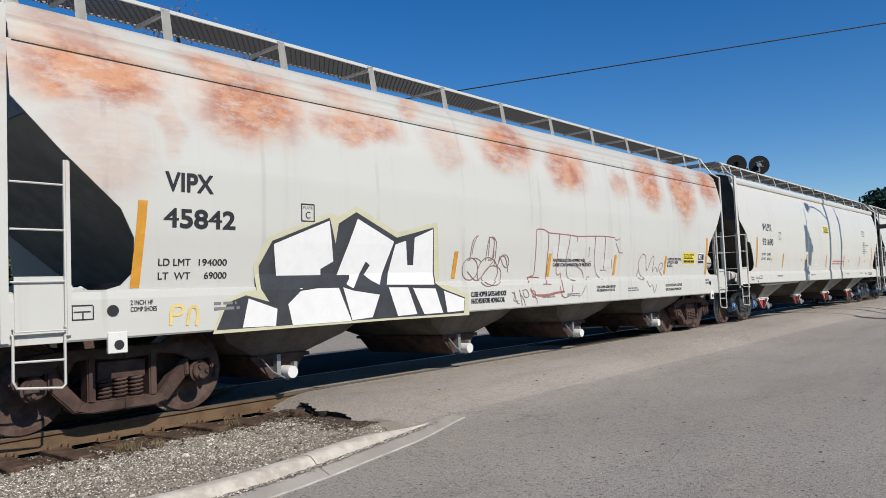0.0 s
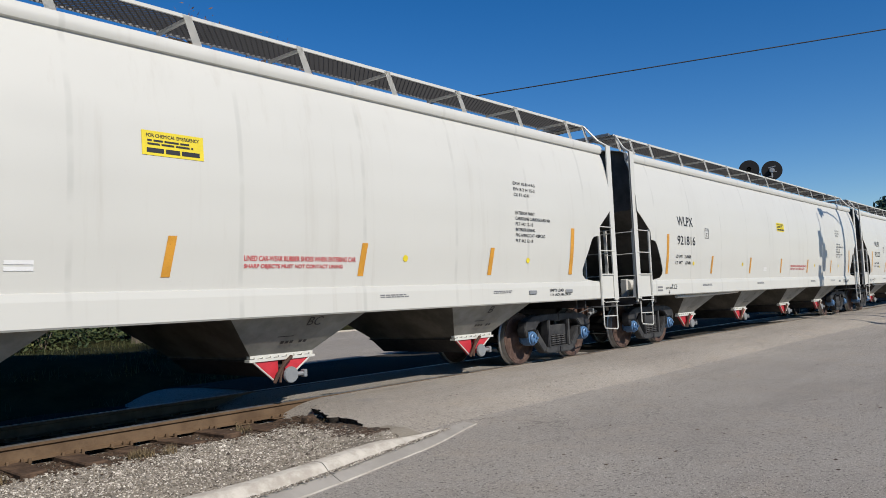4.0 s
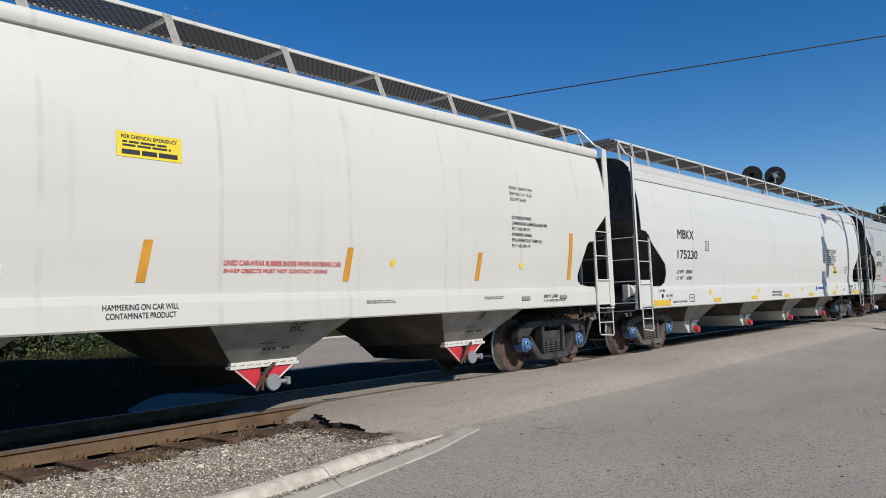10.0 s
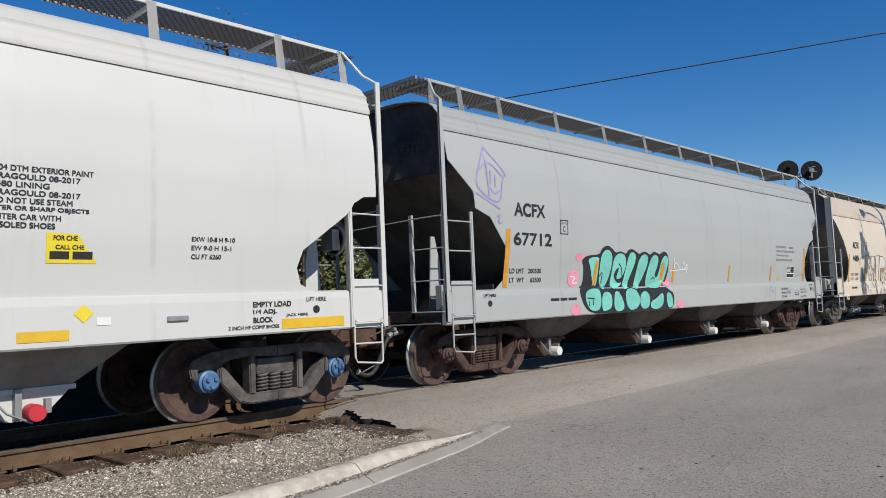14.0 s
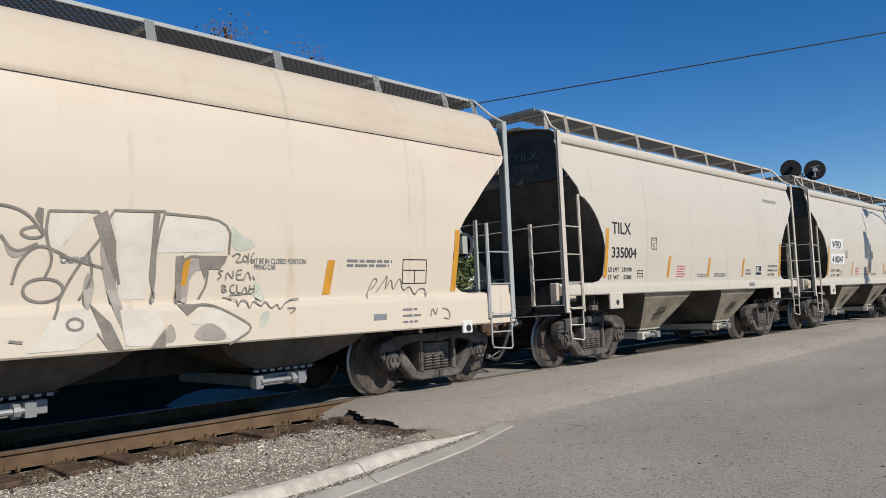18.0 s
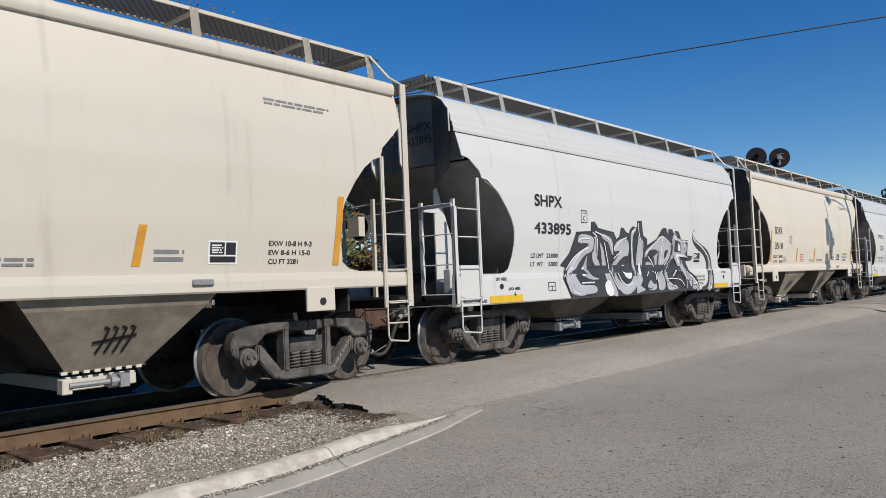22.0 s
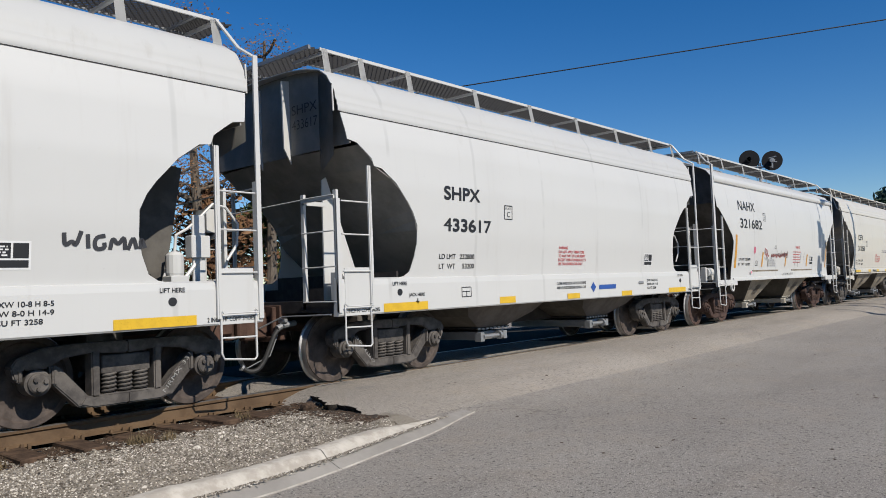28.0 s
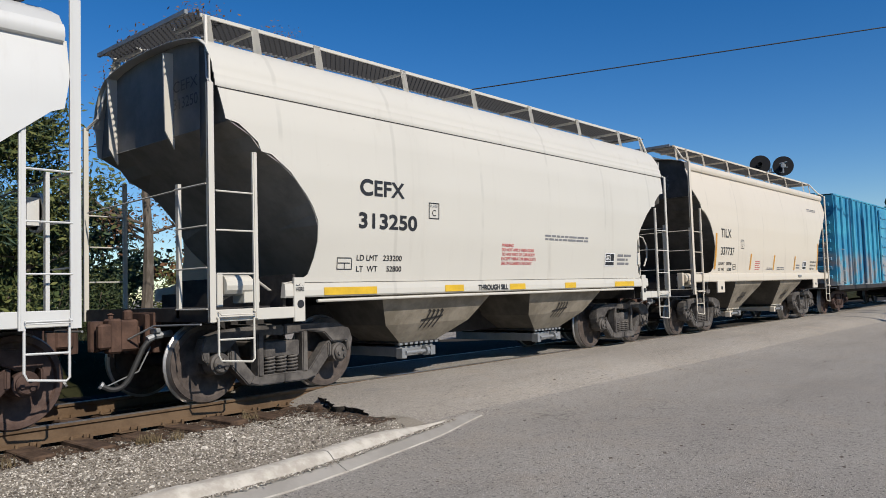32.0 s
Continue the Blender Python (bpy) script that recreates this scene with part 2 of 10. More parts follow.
def prism(poly, y0, y1):
    bm = bmesh.new()
    add_prism(bm, poly, y0, y1)
    bmesh.ops.recalc_face_normals(bm, faces=bm.faces[:])
    return bm


def add_lathe(bm, prof, seg=36, axis="y", centre=(0, 0, 0), mats=None):
    """Turns (radius, height) points about an axis."""
    rings = []
    for r, h in prof:
        ring = []
        for k in range(seg):
            c, s = math.cos(2 * math.pi * k / seg) * r, math.sin(2 * math.pi * k / seg) * r
            p = {"y": (c, h, s), "z": (c, s, h), "x": (h, c, s)}[axis]
            ring.append(bm.verts.new(Vector(p) + Vector(centre)))
        rings.append(ring)
    for i, (u, v) in enumerate(zip(rings, rings[1:])):
        for k in range(seg):
            f = bm.faces.new((u[k], u[(k + 1) % seg], v[(k + 1) % seg], v[k]))
            f.material_index = mats[i] if mats else 0
    for ring in (rings[0], rings[-1]):
        bm.faces.new(ring)
    bmesh.ops.recalc_face_normals(bm, faces=bm.faces[:])


def lathe(prof, seg=36, axis="y", centre=(0, 0, 0), mats=None):
    bm = bmesh.new()
    add_lathe(bm, prof, seg, axis, centre, mats)
    return bm


def lerp_table(table, v):
    """Linear reading of a table of (key, value) in growing order of key."""
    if v <= table[0][0]:
        return table[0][1]
    for (a, p), (b, q) in zip(table, table[1:]):
        if v <= b:
            return p + (q - p) * (v - a) / (b - a)
    return table[-1][1]


# ---- rail cars: shared running gear ----
WHEEL_R = 0.457
AXLES = 1.778
# half width of the side sheet by height
SIDE = [(0.9, 1.50), (1.45, 1.50), (1.75, 1.53), (2.1, 1.57), (2.8, 1.60), (3.4, 1.57), (3.85, 1.49), (4.08, 1.43), (4.3, 1.34)]


def wide(z):
    return lerp_table(SIDE, z)


def wheel_mesh(web):
    prof = [(0.10, -0.86), (0.14, -0.86), (0.16, -0.80), (0.20, -0.775), (0.30, -0.775), (0.375, -0.79), (0.395, -0.815), (0.450, -0.815),
            (0.457, -0.805), (0.462, -0.72), (0.488, -0.705), (0.488, -0.685), (0.455, -0.675), (0.39, -0.675), (0.37, -0.70),
            (0.22, -0.715), (0.15, -0.70), (0.14, -0.64), (0.10, -0.64)]
    mats = [0] * 8 + [1] * 4 + [0] * 6
    bm = lathe(prof, 40, "y", (0, 0, 0), mats)
    return mesh_of(bm, "wheel", (web, TREAD), True)


def cap_mesh(material):
    bm = lathe([(0.02, -1.15), (0.085, -1.15), (0.10, -1.135), (0.10, -1.11), (0.125, -1.10), (0.13, -0.93), (0.10, -0.90), (0.09, -0.86)], 20)
    for k in range(3):
        a = 2 * math.pi * k / 3
        add_lathe(bm, [(0.001, -1.175), (0.024, -1.175), (0.024, -1.14)], 6, "y", (0.055 * math.cos(a), 0, 0.055 * math.sin(a)))
    return mesh_of(bm, "bearing_cap", material, True)


def frame_mesh(material, bowed):
    """The near side frame of a truck about its middle; mirrored for the far one."""
    bm = bmesh.new()
    y0, y1 = -1.10, -0.93
    top = 0.86 if bowed else 0.80
    half = [[(0.0, top - 0.13), (0.0, top), (0.55, top), (0.86, top - 0.02), (1.08, top - 0.10), (1.13, 0.62), (1.10, 0.50), (1.03, 0.50), (1.02, 0.60), (0.78, 0.60), (0.64, top - 0.13), (0.38, top - 0.10)],
            [(0.77, 0.62), (0.69, 0.60), (0.39, 0.26), (0.36, 0.15), (0.50, 0.17), (0.75, 0.43), (0.77, 0.50)],
            [(0.0, 0.15), (0.36, 0.15), (0.50, 0.19), (0.44, 0.27), (0.0, 0.27)],
            [(0.29, 0.25), (0.375, 0.26), (0.375, top - 0.08), (0.29, top - 0.08)]]
    for poly in half:
        for s in (1, -1):
            pts = [(s * x, z) for x, z in poly]
            add_prism(bm, pts, y0 + (0.02 if poly is half[1] else 0), y1)
    for s in (1, -1):
        add_box(bm, s * 0.89 - 0.11, s * 0.89 + 0.11, -1.08, -0.90, 0.585, 0.66)
        add_box(bm, s * 0.73 - 0.025, s * 0.73 + 0.025, y0 - 0.01, y1, 0.42, 0.60)
        add_box(bm, s * 1.05 - 0.025, s * 1.05 + 0.025, y0 - 0.01, y1, 0.47, 0.60)
    bmesh.ops.recalc_face_normals(bm, faces=bm.faces[:])
    bmesh.ops.bevel(bm, geom=bm.edges[:], offset=0.014, segments=2, affect="EDGES")
    return mesh_of(bm, "side_frame", material, True)


def spring_mesh(material):
    bm = bmesh.new()
    pts = [(0.062 * math.cos(a), 0.062 * math.sin(a), 0.275 + 0.20 * a / (2 * math.pi * 5)) for a in [k * 2 * math.pi / 9 for k in range(46)]]
    add_rod(bm, pts, 0.017, 5)
    bmesh.ops.recalc_face_normals(bm, faces=bm.faces[:])
    return mesh_of(bm, "spring", material, True)


def mirrored(me):
    bm = bmesh.new()
    bm.from_mesh(me)
    bmesh.ops.scale(bm, vec=(1, -1, 1), verts=bm.verts[:])
    bmesh.ops.reverse_faces(bm, faces=bm.faces[:])
    out = mesh_of(bm, me.name, list(me.materials), True)
    return out


GEAR = {}


def gear(kind):
    """Meshes of a set of trucks: brown, grey or black."""
    if kind not in GEAR:
        cast, web, cap, bowed = {"brown": (BROWN, WHEEL, BROWN, False), "grey": (GREYCAST, WHEELG, GREYCAST, False),
                                 "greybow": (GREYCAST, WHEELG, GREYCAST, True), "black": (BLACKCAST, WHEEL, BLUECAP, True),
                                 "blackflat": (GREYCAST, WHEEL, BLUECAP, False)}[kind]
        w, c, f = wheel_mesh(web), cap_mesh(cap), frame_mesh(cast, bowed)
        GEAR[kind] = dict(wheel=(w, mirrored(w)), cap=(c, mirrored(c)), frame=(f, mirrored(f)), spring=spring_mesh(cast),
                          axle=mesh_of(lathe([(0.085, -0.9), (0.085, 0.9)], 12), "axle", DARKSTEEL, True),
                          bolster=mesh_of(boxes((-0.26, 0.26, -1.07, 1.07, 0.47, 0.66), (-0.2, 0.2, -0.6, 0.6, 0.66, 0.86),
                                                (-0.24, 0.24, -1.09, 1.09, 0.25, 0.275), bevel=0.012), "bolster", cast))
    return GEAR[kind]


ROLLING = []     # wheelsets and the cars' first places


def at(ob, x, y=0.0, z=0.0):
    ob.location = (x, y, z)
    return ob


def truck(car, xc, kind, text="", right=False):
    g = gear(kind)
    if text:
        bm = letters(text, -0.25, 0.25, -0.022, 0.022)
        d = -1 if right else 1
        bm.transform(Matrix.Translation((xc + (0.55 if right else -0.55), -1.108, 0.41)) @ Matrix.Rotation(radians(50 * d), 4, "Y"))
        part("frame_stencil", bm, FADEDW, car)
    for s in (0, 1):
        at(part("side_frame", g["frame"][s], None, car), xc)
        for dx in (-0.17, 0.0, 0.17):
            at(part("spring", g["spring"], None, car), xc + dx, (-1.03, 1.03)[s])
    at(part("bolster", g["bolster"], None, car), xc)
    for s in (-1, 1):
        ws = at(part("wheelset", g["axle"], None, car), xc + s * AXLES / 2, 0, WHEEL_R)
        for k in (0, 1):
            part("wheel", g["wheel"][k], None, ws)
            part("bearing_cap", g["cap"][k], None, ws)
        ROLLING.append((ws, xc + s * AXLES / 2))


# ---- rail cars: decals that follow the curve of the side ----
def onto(bm, lift=0.006):
    """Bends a flat figure drawn in x and z onto the near side sheet, or onto the sill below it."""
    for k in range(10, 45, 2):
        z = k / 10
        bmesh.ops.bisect_plane(bm, geom=bm.verts[:] + bm.edges[:] + bm.faces[:], plane_co=(0, 0, z), plane_no=(0, 0, 1))
    for v in bm.verts:
        v.co.y = -(1.535 if v.co.z < 1.43 else wide(v.co.z)) - lift
    for f in bm.faces:
        f.normal_update()
        if f.normal.y > 0:
            f.normal_flip()
    return bm


def figure(polys):
    bm = bmesh.new()
    for p in polys:
        bm.faces.new([bm.verts.new((x, 0, z)) for x, z in p])
    return bm


def rounded(pts, closed=False):
    """Cuts the corners of a path twice, as a spray can would."""
    for _ in range(2):
        out = [] if closed else [pts[0]]
        n = len(pts)
        for i in range(n if closed else n - 1):
            (a, b), (c, d) = pts[i], pts[(i + 1) % n]
            out += [(a * 0.75 + c * 0.25, b * 0.75 + d * 0.25), (a * 0.25 + c * 0.75, b * 0.25 + d * 0.75)]
        pts = out if closed else out + [pts[-1]]
    return pts


def rects(*r):
    return figure([[(a, c), (b, c), (b, d), (a, d)] for a, b, c, d in r])


def ribbon(pts, w):
    """A painted stroke of an even width through the points."""
    bm = bmesh.new()
    pv = [Vector((x, 0, z)) for x, z in pts]
    prev = None
    for i, p in enumerate(pv):
        d = (pv[min(i + 1, len(pv) - 1)] - pv[max(i - 1, 0)]).normalized()
        nrm = Vector((-d.z, 0, d.x)) * w / 2
        cur = (bm.verts.new(p + nrm), bm.verts.new(p - nrm))
        if prev:
            bm.faces.new((prev[0], prev[1], cur[1], cur[0]))
        prev = cur
    return bm


def merged(bms):
    out = bmesh.new()
    for b in bms:
        me = bpy.data.meshes.new("piece")
        b.to_mesh(me)
        b.free()
        out.from_mesh(me)
        bpy.data.meshes.remove(me)
    return out


def letters(text, x0, x1, z0, z1):
    """The built-in font's letters, fitted between two ends and two heights."""
    cu = bpy.data.curves.new("lettering", "FONT")
    cu.body = text
    ob = bpy.data.objects.new("lettering", cu)
    me = bpy.data.meshes.new_from_object(ob)
    bpy.data.objects.remove(ob)
    bm = bmesh.new()
    bm.from_mesh(me)
    bpy.data.meshes.remove(me)
    xs, ys = [v.co.x for v in bm.verts], [v.co.y for v in bm.verts]
    a, b, c, d = min(xs), max(xs), min(ys), max(ys)
    for v in bm.verts:
        v.co = (x0 + (v.co.x - a) / (b - a) * (x1 - x0), 0, z0 + (v.co.y - c) / (d - c) * (z1 - z0))
    return bm


def write(car, text, x0, x1, z0, z1, material=None, weight=0.0, lift=0.006):
    bm = letters(text, x0, x1, z0, z1)
    if weight:
        bm = heavier(bm, weight)
    return part("lettering", onto(bm, lift), material or BLACK, car)


def heavier(bm, w):
    """Thickens the strokes by pushing their outline outwards."""
    push = {}
    for e in bm.edges:
        if e.is_boundary:
            f = e.link_faces[0]
            out = e.verts[1].co - e.verts[0].co
            out = Vector((-out.z, 0, out.x)).normalized()
            if out.dot((e.verts[0].co + e.verts[1].co) / 2 - f.calc_center_median()) < 0:
                out = -out
            for v in e.verts:
                push.setdefault(v, []).append(out)
    for v, ns in push.items():
        d = sum(ns, Vector())
        if d.length > 0.2:
            v.co += d.normalized() * w / 2
    return bm


def stencil(car, text, x0, x1, z0, z1, material=None, weight=0.0, lift=0.006):
    """Large lettering, a piece for each letter."""
    bm = letters(text, x0, x1, z0, z1)
    if weight:
        bm = heavier(bm, weight)
    left, groups = set(bm.verts), []
    while left:
        seed = left.pop()
        isle, todo = {seed}, [seed]
        while todo:
            for e in todo.pop().link_edges:
                for v in e.verts:
                    if v not in isle:
                        isle.add(v)
                        todo.append(v)
        left -= isle
        groups.append((min(v.co.x for v in isle), max(v.co.x for v in isle), isle))
    groups.sort(key=lambda g: g[0])
    for _, _, isle in groups:
        one = bmesh.new()
        copy = {v: one.verts.new(v.co) for v in isle}
        for f in bm.faces:
            if f.verts[0] in isle:
                one.faces.new([copy[v] for v in f.verts])
        part("letter", onto(one, lift), material or BLACK, car)
    bm.free()


def spray(car, figures, material, lift):
    """Spray paint, a piece for each stroke or field."""
    for i, bm in enumerate(figures):
        paint(car, "spray_paint", bm, material, lift + 0.0003 * (i % 5))


def paint(car, name, bm, material, lift=0.006, label=""):
    return part(name, onto(bm, lift), material, car, label)


def bars(car, x0, x1, z0, z1, rows, material, seed=1):
    """Small print that cannot be read: bars of its size, a word each."""
    rnd = random.Random(seed)
    r = []
    h = (z1 - z0) / rows
    for i in range(rows):
        x, end = x0, x1 - rnd.random() * 0.25 * (x1 - x0)
        while x < end:
            w = min(rnd.uniform(0.6, 2.2) * h * 2, end - x)
            r.append((x, x + w, z0 + i * h + h * 0.18, z0 + i * h + h * 0.74))
            x += w + h * 0.5
    return paint(car, "small_print", rects(*r), material, 0.0055)


def plate_c(car, x, z, s=0.23):
    t = 0.014
    paint(car, "plate_stencil", rects((x, x + s, z, z + t), (x, x + s, z + s * 1.1 - t, z + s * 1.1), (x, x + t, z + t, z + s * 1.1 - t), (x + s - t, x + s, z + t, z + s * 1.1 - t)), BLACK)
    write(car, "C", x + s * 0.33, x + s * 0.68, z + s * 0.2, z + s * 0.62)
    write(car, "PLATE", x + s * 0.15, x + s * 0.85, z + s * 0.78, z + s * 0.95, GREYINK)


def data_panel(car, x, z, w=0.36, h=0.27):
    paint(car, "data_panel", rects((x, x + w, z, z + h)), DECALW, 0.004)
    paint(car, "data_panel_field", rects((x + 0.02, x + w * 0.55, z + h * 0.4, z + h - 0.02), (x + w * 0.6, x + w - 0.02, z + h * 0.4, z + h - 0.02), (x + 0.02, x + w - 0.02, z + 0.02, z + h * 0.33)), BLACK, 0.007)
    bars(car, x + 0.04, x + w * 0.5, z + h * 0.45, z + h - 0.04, 4, DECALW, 3).location.y = -0.004


# ---- rail cars: the bodies ----
# ends of the side sheet: (height, distance from the end), top to bottom
CUTS = {
    "long_t": [(1.50, 0.75), (1.56, 1.18), (1.63, 1.28), (1.74, 1.30), (1.95, 1.20), (2.33, 0.98), (2.40, 0.90), (2.42, 0.72), (2.60, 0.68), (2.63, 0.65), (3.04, 0.13), (4.4, 0.13)],
    "short_t": [(1.52, 0.85), (1.57, 1.12), (1.66, 1.24), (1.9, 1.27), (2.2, 1.29), (2.45, 1.22), (2.75, 1.04), (2.95, 0.87), (3.08, 0.70), (3.13, 0.56), (3.27, 0.51), (3.65, 0.10), (4.4, 0.10)],
    "acf": [(1.44, 1.02), (1.47, 1.25), (1.54, 1.36), (1.75, 1.44), (1.95, 1.48), (2.22, 1.48), (2.4, 1.40), (2.54, 1.30), (2.81, 1.06), (3.0, 0.80), (3.02, 0.66), (3.13, 0.62), (3.24, 0.48), (3.32, 0.37), (3.35, 0.21), (3.73, 0.15), (4.4, 0.14)],
    "acf_low": [(1.44, 0.85), (1.50, 1.15), (1.58, 1.32), (1.78, 1.38), (2.0, 1.30), (2.45, 0.68), (2.52, 0.60), (2.63, 0.53), (2.72, 0.38), (2.74, 0.17), (3.8, 0.14), (4.4, 0.14)],
    "old": [(1.42, 0.95), (1.47, 1.15), (1.6, 1.30), (1.9, 1.38), (2.15, 1.34), (2.6, 0.98), (2.72, 0.64), (2.98, 0.62), (3.42, 0.12), (4.4, 0.12)],
    "tan": [(1.40, 0.90), (1.44, 1.16), (1.5, 1.26), (1.65, 1.32), (1.9, 1.36), (2.15, 1.34), (2.32, 1.25), (2.55, 1.09), (3.05, 0.63), (3.5, 0.15), (3.6, 0.10), (4.4, 0.10)],
    "vipx": [(1.44, 0.92), (1.5, 1.12), (1.65, 1.26), (2.0, 1.24), (2.3, 1.10), (2.75, 0.62), (2.83, 0.53), (3.32, 0.09), (4.4, 0.09)],
    "nahx": [(1.2, 1.05), (1.45, 1.11), (2.0, 1.19), (2.24, 1.22), (2.42, 1.12), (3.12, 0.28), (3.17, 0.16), (3.5, 0.10), (4.4, 0.10)],
}
def form(style):
    """roof profile (half width, height), height of the top of the sheet, heights of the sill."""
    if style == "T":
        return [(1.41, 4.28), (1.30, 4.345), (1.0, 4.42), (0.6, 4.475), (0.25, 4.50), (0.0, 4.505)], 4.13
    if style == "L":
        return [(1.39, 4.36), (1.28, 4.42), (1.0, 4.49), (0.6, 4.54), (0.25, 4.56), (0.0, 4.565)], 4.22
    if style == "N":
        return [(1.47, 4.02), (1.36, 4.17), (1.05, 4.33), (0.6, 4.43), (0.25, 4.475), (0.0, 4.48)], 3.88
    if style == "C":
        return [(1.495, 3.82), (1.42, 4.06), (1.31, 4.25), (1.16, 4.37), (0.9, 4.455), (0.5, 4.505), (0.0, 4.52)], 3.63
    if style == "B":
        return [(1.475, 3.92), (1.41, 4.12), (1.31, 4.27), (1.16, 4.38), (0.9, 4.455), (0.5, 4.505), (0.0, 4.52)], 3.74
    return [(1.44, 4.05), (1.385, 4.18), (1.31, 4.29), (1.16, 4.39), (0.9, 4.46), (0.5, 4.51), (0.0, 4.525)], 3.90


def shell(n, cut, top, bottom, sd):
    """One side sheet, with its ends cut to shape, as sheet metal."""
    tab = CUTS[cut]
    zs = sorted({z for z, _ in tab if bottom <= z <= top} | {bottom, top} | {bottom + (top - bottom) * k / 16 for k in range(17)})
    cols = [0.0, 0.02, 0.06] + [k / 14 for k in range(2, 13)] + [0.94, 0.98, 1.0]
    bm = bmesh.new()
    grid = []
    for z in zs:
        c = lerp_table(tab, z)
        grid.append([bm.verts.new((c + (n - 2 * c) * u, sd * wide(z), z)) for u in cols])
    for a, b in zip(grid, grid[1:]):
        for i in range(len(cols) - 1):
            q = (a[i], a[i + 1], b[i + 1], b[i])
            bm.faces.new(q if sd < 0 else q[::-1])
    bm.normal_update()
    bmesh.ops.solidify(bm, geom=bm.faces[:], thickness=0.012)
    return bm


def section(style, z0):
    """Outline of the body across the car above a height, near side first."""
    roof, top = form(style)
    side = [(-wide(z), z) for z in (z0, z0 + (top - z0) * 0.33, z0 + (top - z0) * 0.66, top)]
    over = [(-y, z) for y, z in roof]
    left = side + over
    return left + [(-y, z) for y, z in reversed(left[:-1])]


def roof_mesh(n, style, x0):
    roof, top = form(style)
    prof = [(-y, z) for y, z in roof] + [(y, z) for y, z in reversed(roof[:-1])]
    if style == "A":
        # pressed ribs run along both edges of the roof
        rib = [(-1.479, 3.90), (-1.481, 3.925), (-1.477, 3.97), (-1.46, 3.99), (-1.458, 4.03), (-1.455, 4.05), (-1.43, 4.08), (-1.425, 4.12), (-1.43, 4.15), (-1.39, 4.19)]
        prof = rib + prof[2:-2] + [(-y, z) for y, z in reversed(rib)]
    if style == "C":
        rib = [(-1.531, 3.63), (-1.536, 3.655), (-1.533, 3.70), (-1.525, 3.72), (-1.52, 3.76), (-1.515, 3.78), (-1.495, 3.81), (-1.485, 3.88), (-1.47, 3.95), (-1.43, 4.05)]
        prof = rib + prof[2:-2] + [(-y, z) for y, z in reversed(rib)]
    if style == "B":
        rib = [(-1.512, 3.74), (-1.516, 3.765), (-1.512, 3.81), (-1.50, 3.83), (-1.498, 3.87), (-1.495, 3.89), (-1.47, 3.92), (-1.462, 3.98), (-1.455, 4.02), (-1.42, 4.09)]
        prof = rib + prof[2:-2] + [(-y, z) for y, z in reversed(rib)]
    bm = bmesh.new()
    a = [bm.verts.new((x0, y, z)) for y, z in prof]
    b = [bm.verts.new((n - x0, y, z)) for y, z in prof]
    for i in range(len(prof) - 1):
        bm.faces.new((a[i], b[i], b[i + 1], a[i + 1]))
    bmesh.ops.recalc_face_normals(bm, faces=bm.faces[:])
    bmesh.ops.solidify(bm, geom=bm.faces[:], thickness=0.012)
    return bm


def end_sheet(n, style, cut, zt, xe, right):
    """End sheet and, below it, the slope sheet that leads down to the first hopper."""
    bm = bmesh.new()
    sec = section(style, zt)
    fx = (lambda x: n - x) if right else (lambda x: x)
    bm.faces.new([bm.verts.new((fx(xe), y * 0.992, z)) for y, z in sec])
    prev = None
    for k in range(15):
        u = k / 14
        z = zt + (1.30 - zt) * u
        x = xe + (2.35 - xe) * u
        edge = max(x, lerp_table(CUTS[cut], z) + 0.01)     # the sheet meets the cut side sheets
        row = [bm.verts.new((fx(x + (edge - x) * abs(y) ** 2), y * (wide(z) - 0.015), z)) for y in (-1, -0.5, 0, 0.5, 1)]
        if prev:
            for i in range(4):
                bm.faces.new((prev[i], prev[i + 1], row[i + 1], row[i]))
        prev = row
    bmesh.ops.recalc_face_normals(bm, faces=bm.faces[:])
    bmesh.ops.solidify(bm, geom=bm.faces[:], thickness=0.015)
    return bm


def bay_mesh(rows):
    """One hopper bay about its middle, from rows of (half length, half width, height): plain cross slopes, end slopes
    coloured darker for shade.
    """
    bm = bmesh.new()
    prev = None
    for hx, hy, z in rows:
        ring = [bm.verts.new((sx * hx, sy * hy, z)) for sx, sy in ((-1, -1), (1, -1), (1, 1), (-1, 1))]
        if prev:
            for i in range(4):
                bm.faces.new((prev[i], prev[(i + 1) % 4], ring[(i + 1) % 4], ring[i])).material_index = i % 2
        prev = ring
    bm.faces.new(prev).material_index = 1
    bmesh.ops.recalc_face_normals(bm, faces=bm.faces[:])
    return bm


def grating(x0, x1, y0, y1, z):
    """Open walkway grating: expanded metal lozenges between edge bars."""
    verts, faces = [], []

    def strand(p, q, w):
        o = len(verts)
        verts.extend(((p[0], p[1], z - w), (p[0] + 0.006, p[1], z), (q[0] + 0.006, q[1], z), (q[0], q[1], z - w)))
        faces.append((o, o + 1, o + 2, o + 3))

    rows = max(4, round((y1 - y0) / 0.05))
    h = (y1 - y0) / rows
    count = int((x1 - x0) / 0.085)
    st = (x1 - x0) / count
    for i in range(count):
        for j in range(rows):
            x = x0 + i * st + (st / 2 if j % 2 else 0.0)
            y = y0 + j * h
            strand((x, y), (min(x + st / 2, x1), y + h), 0.028)
            strand((min(x + st, x1), y), (min(x + st / 2, x1), y + h), 0.028)
    me = bpy.data.meshes.new("grating")
    me.from_pydata(verts, [], faces)
    me.materials.append(GRATING)
    return me


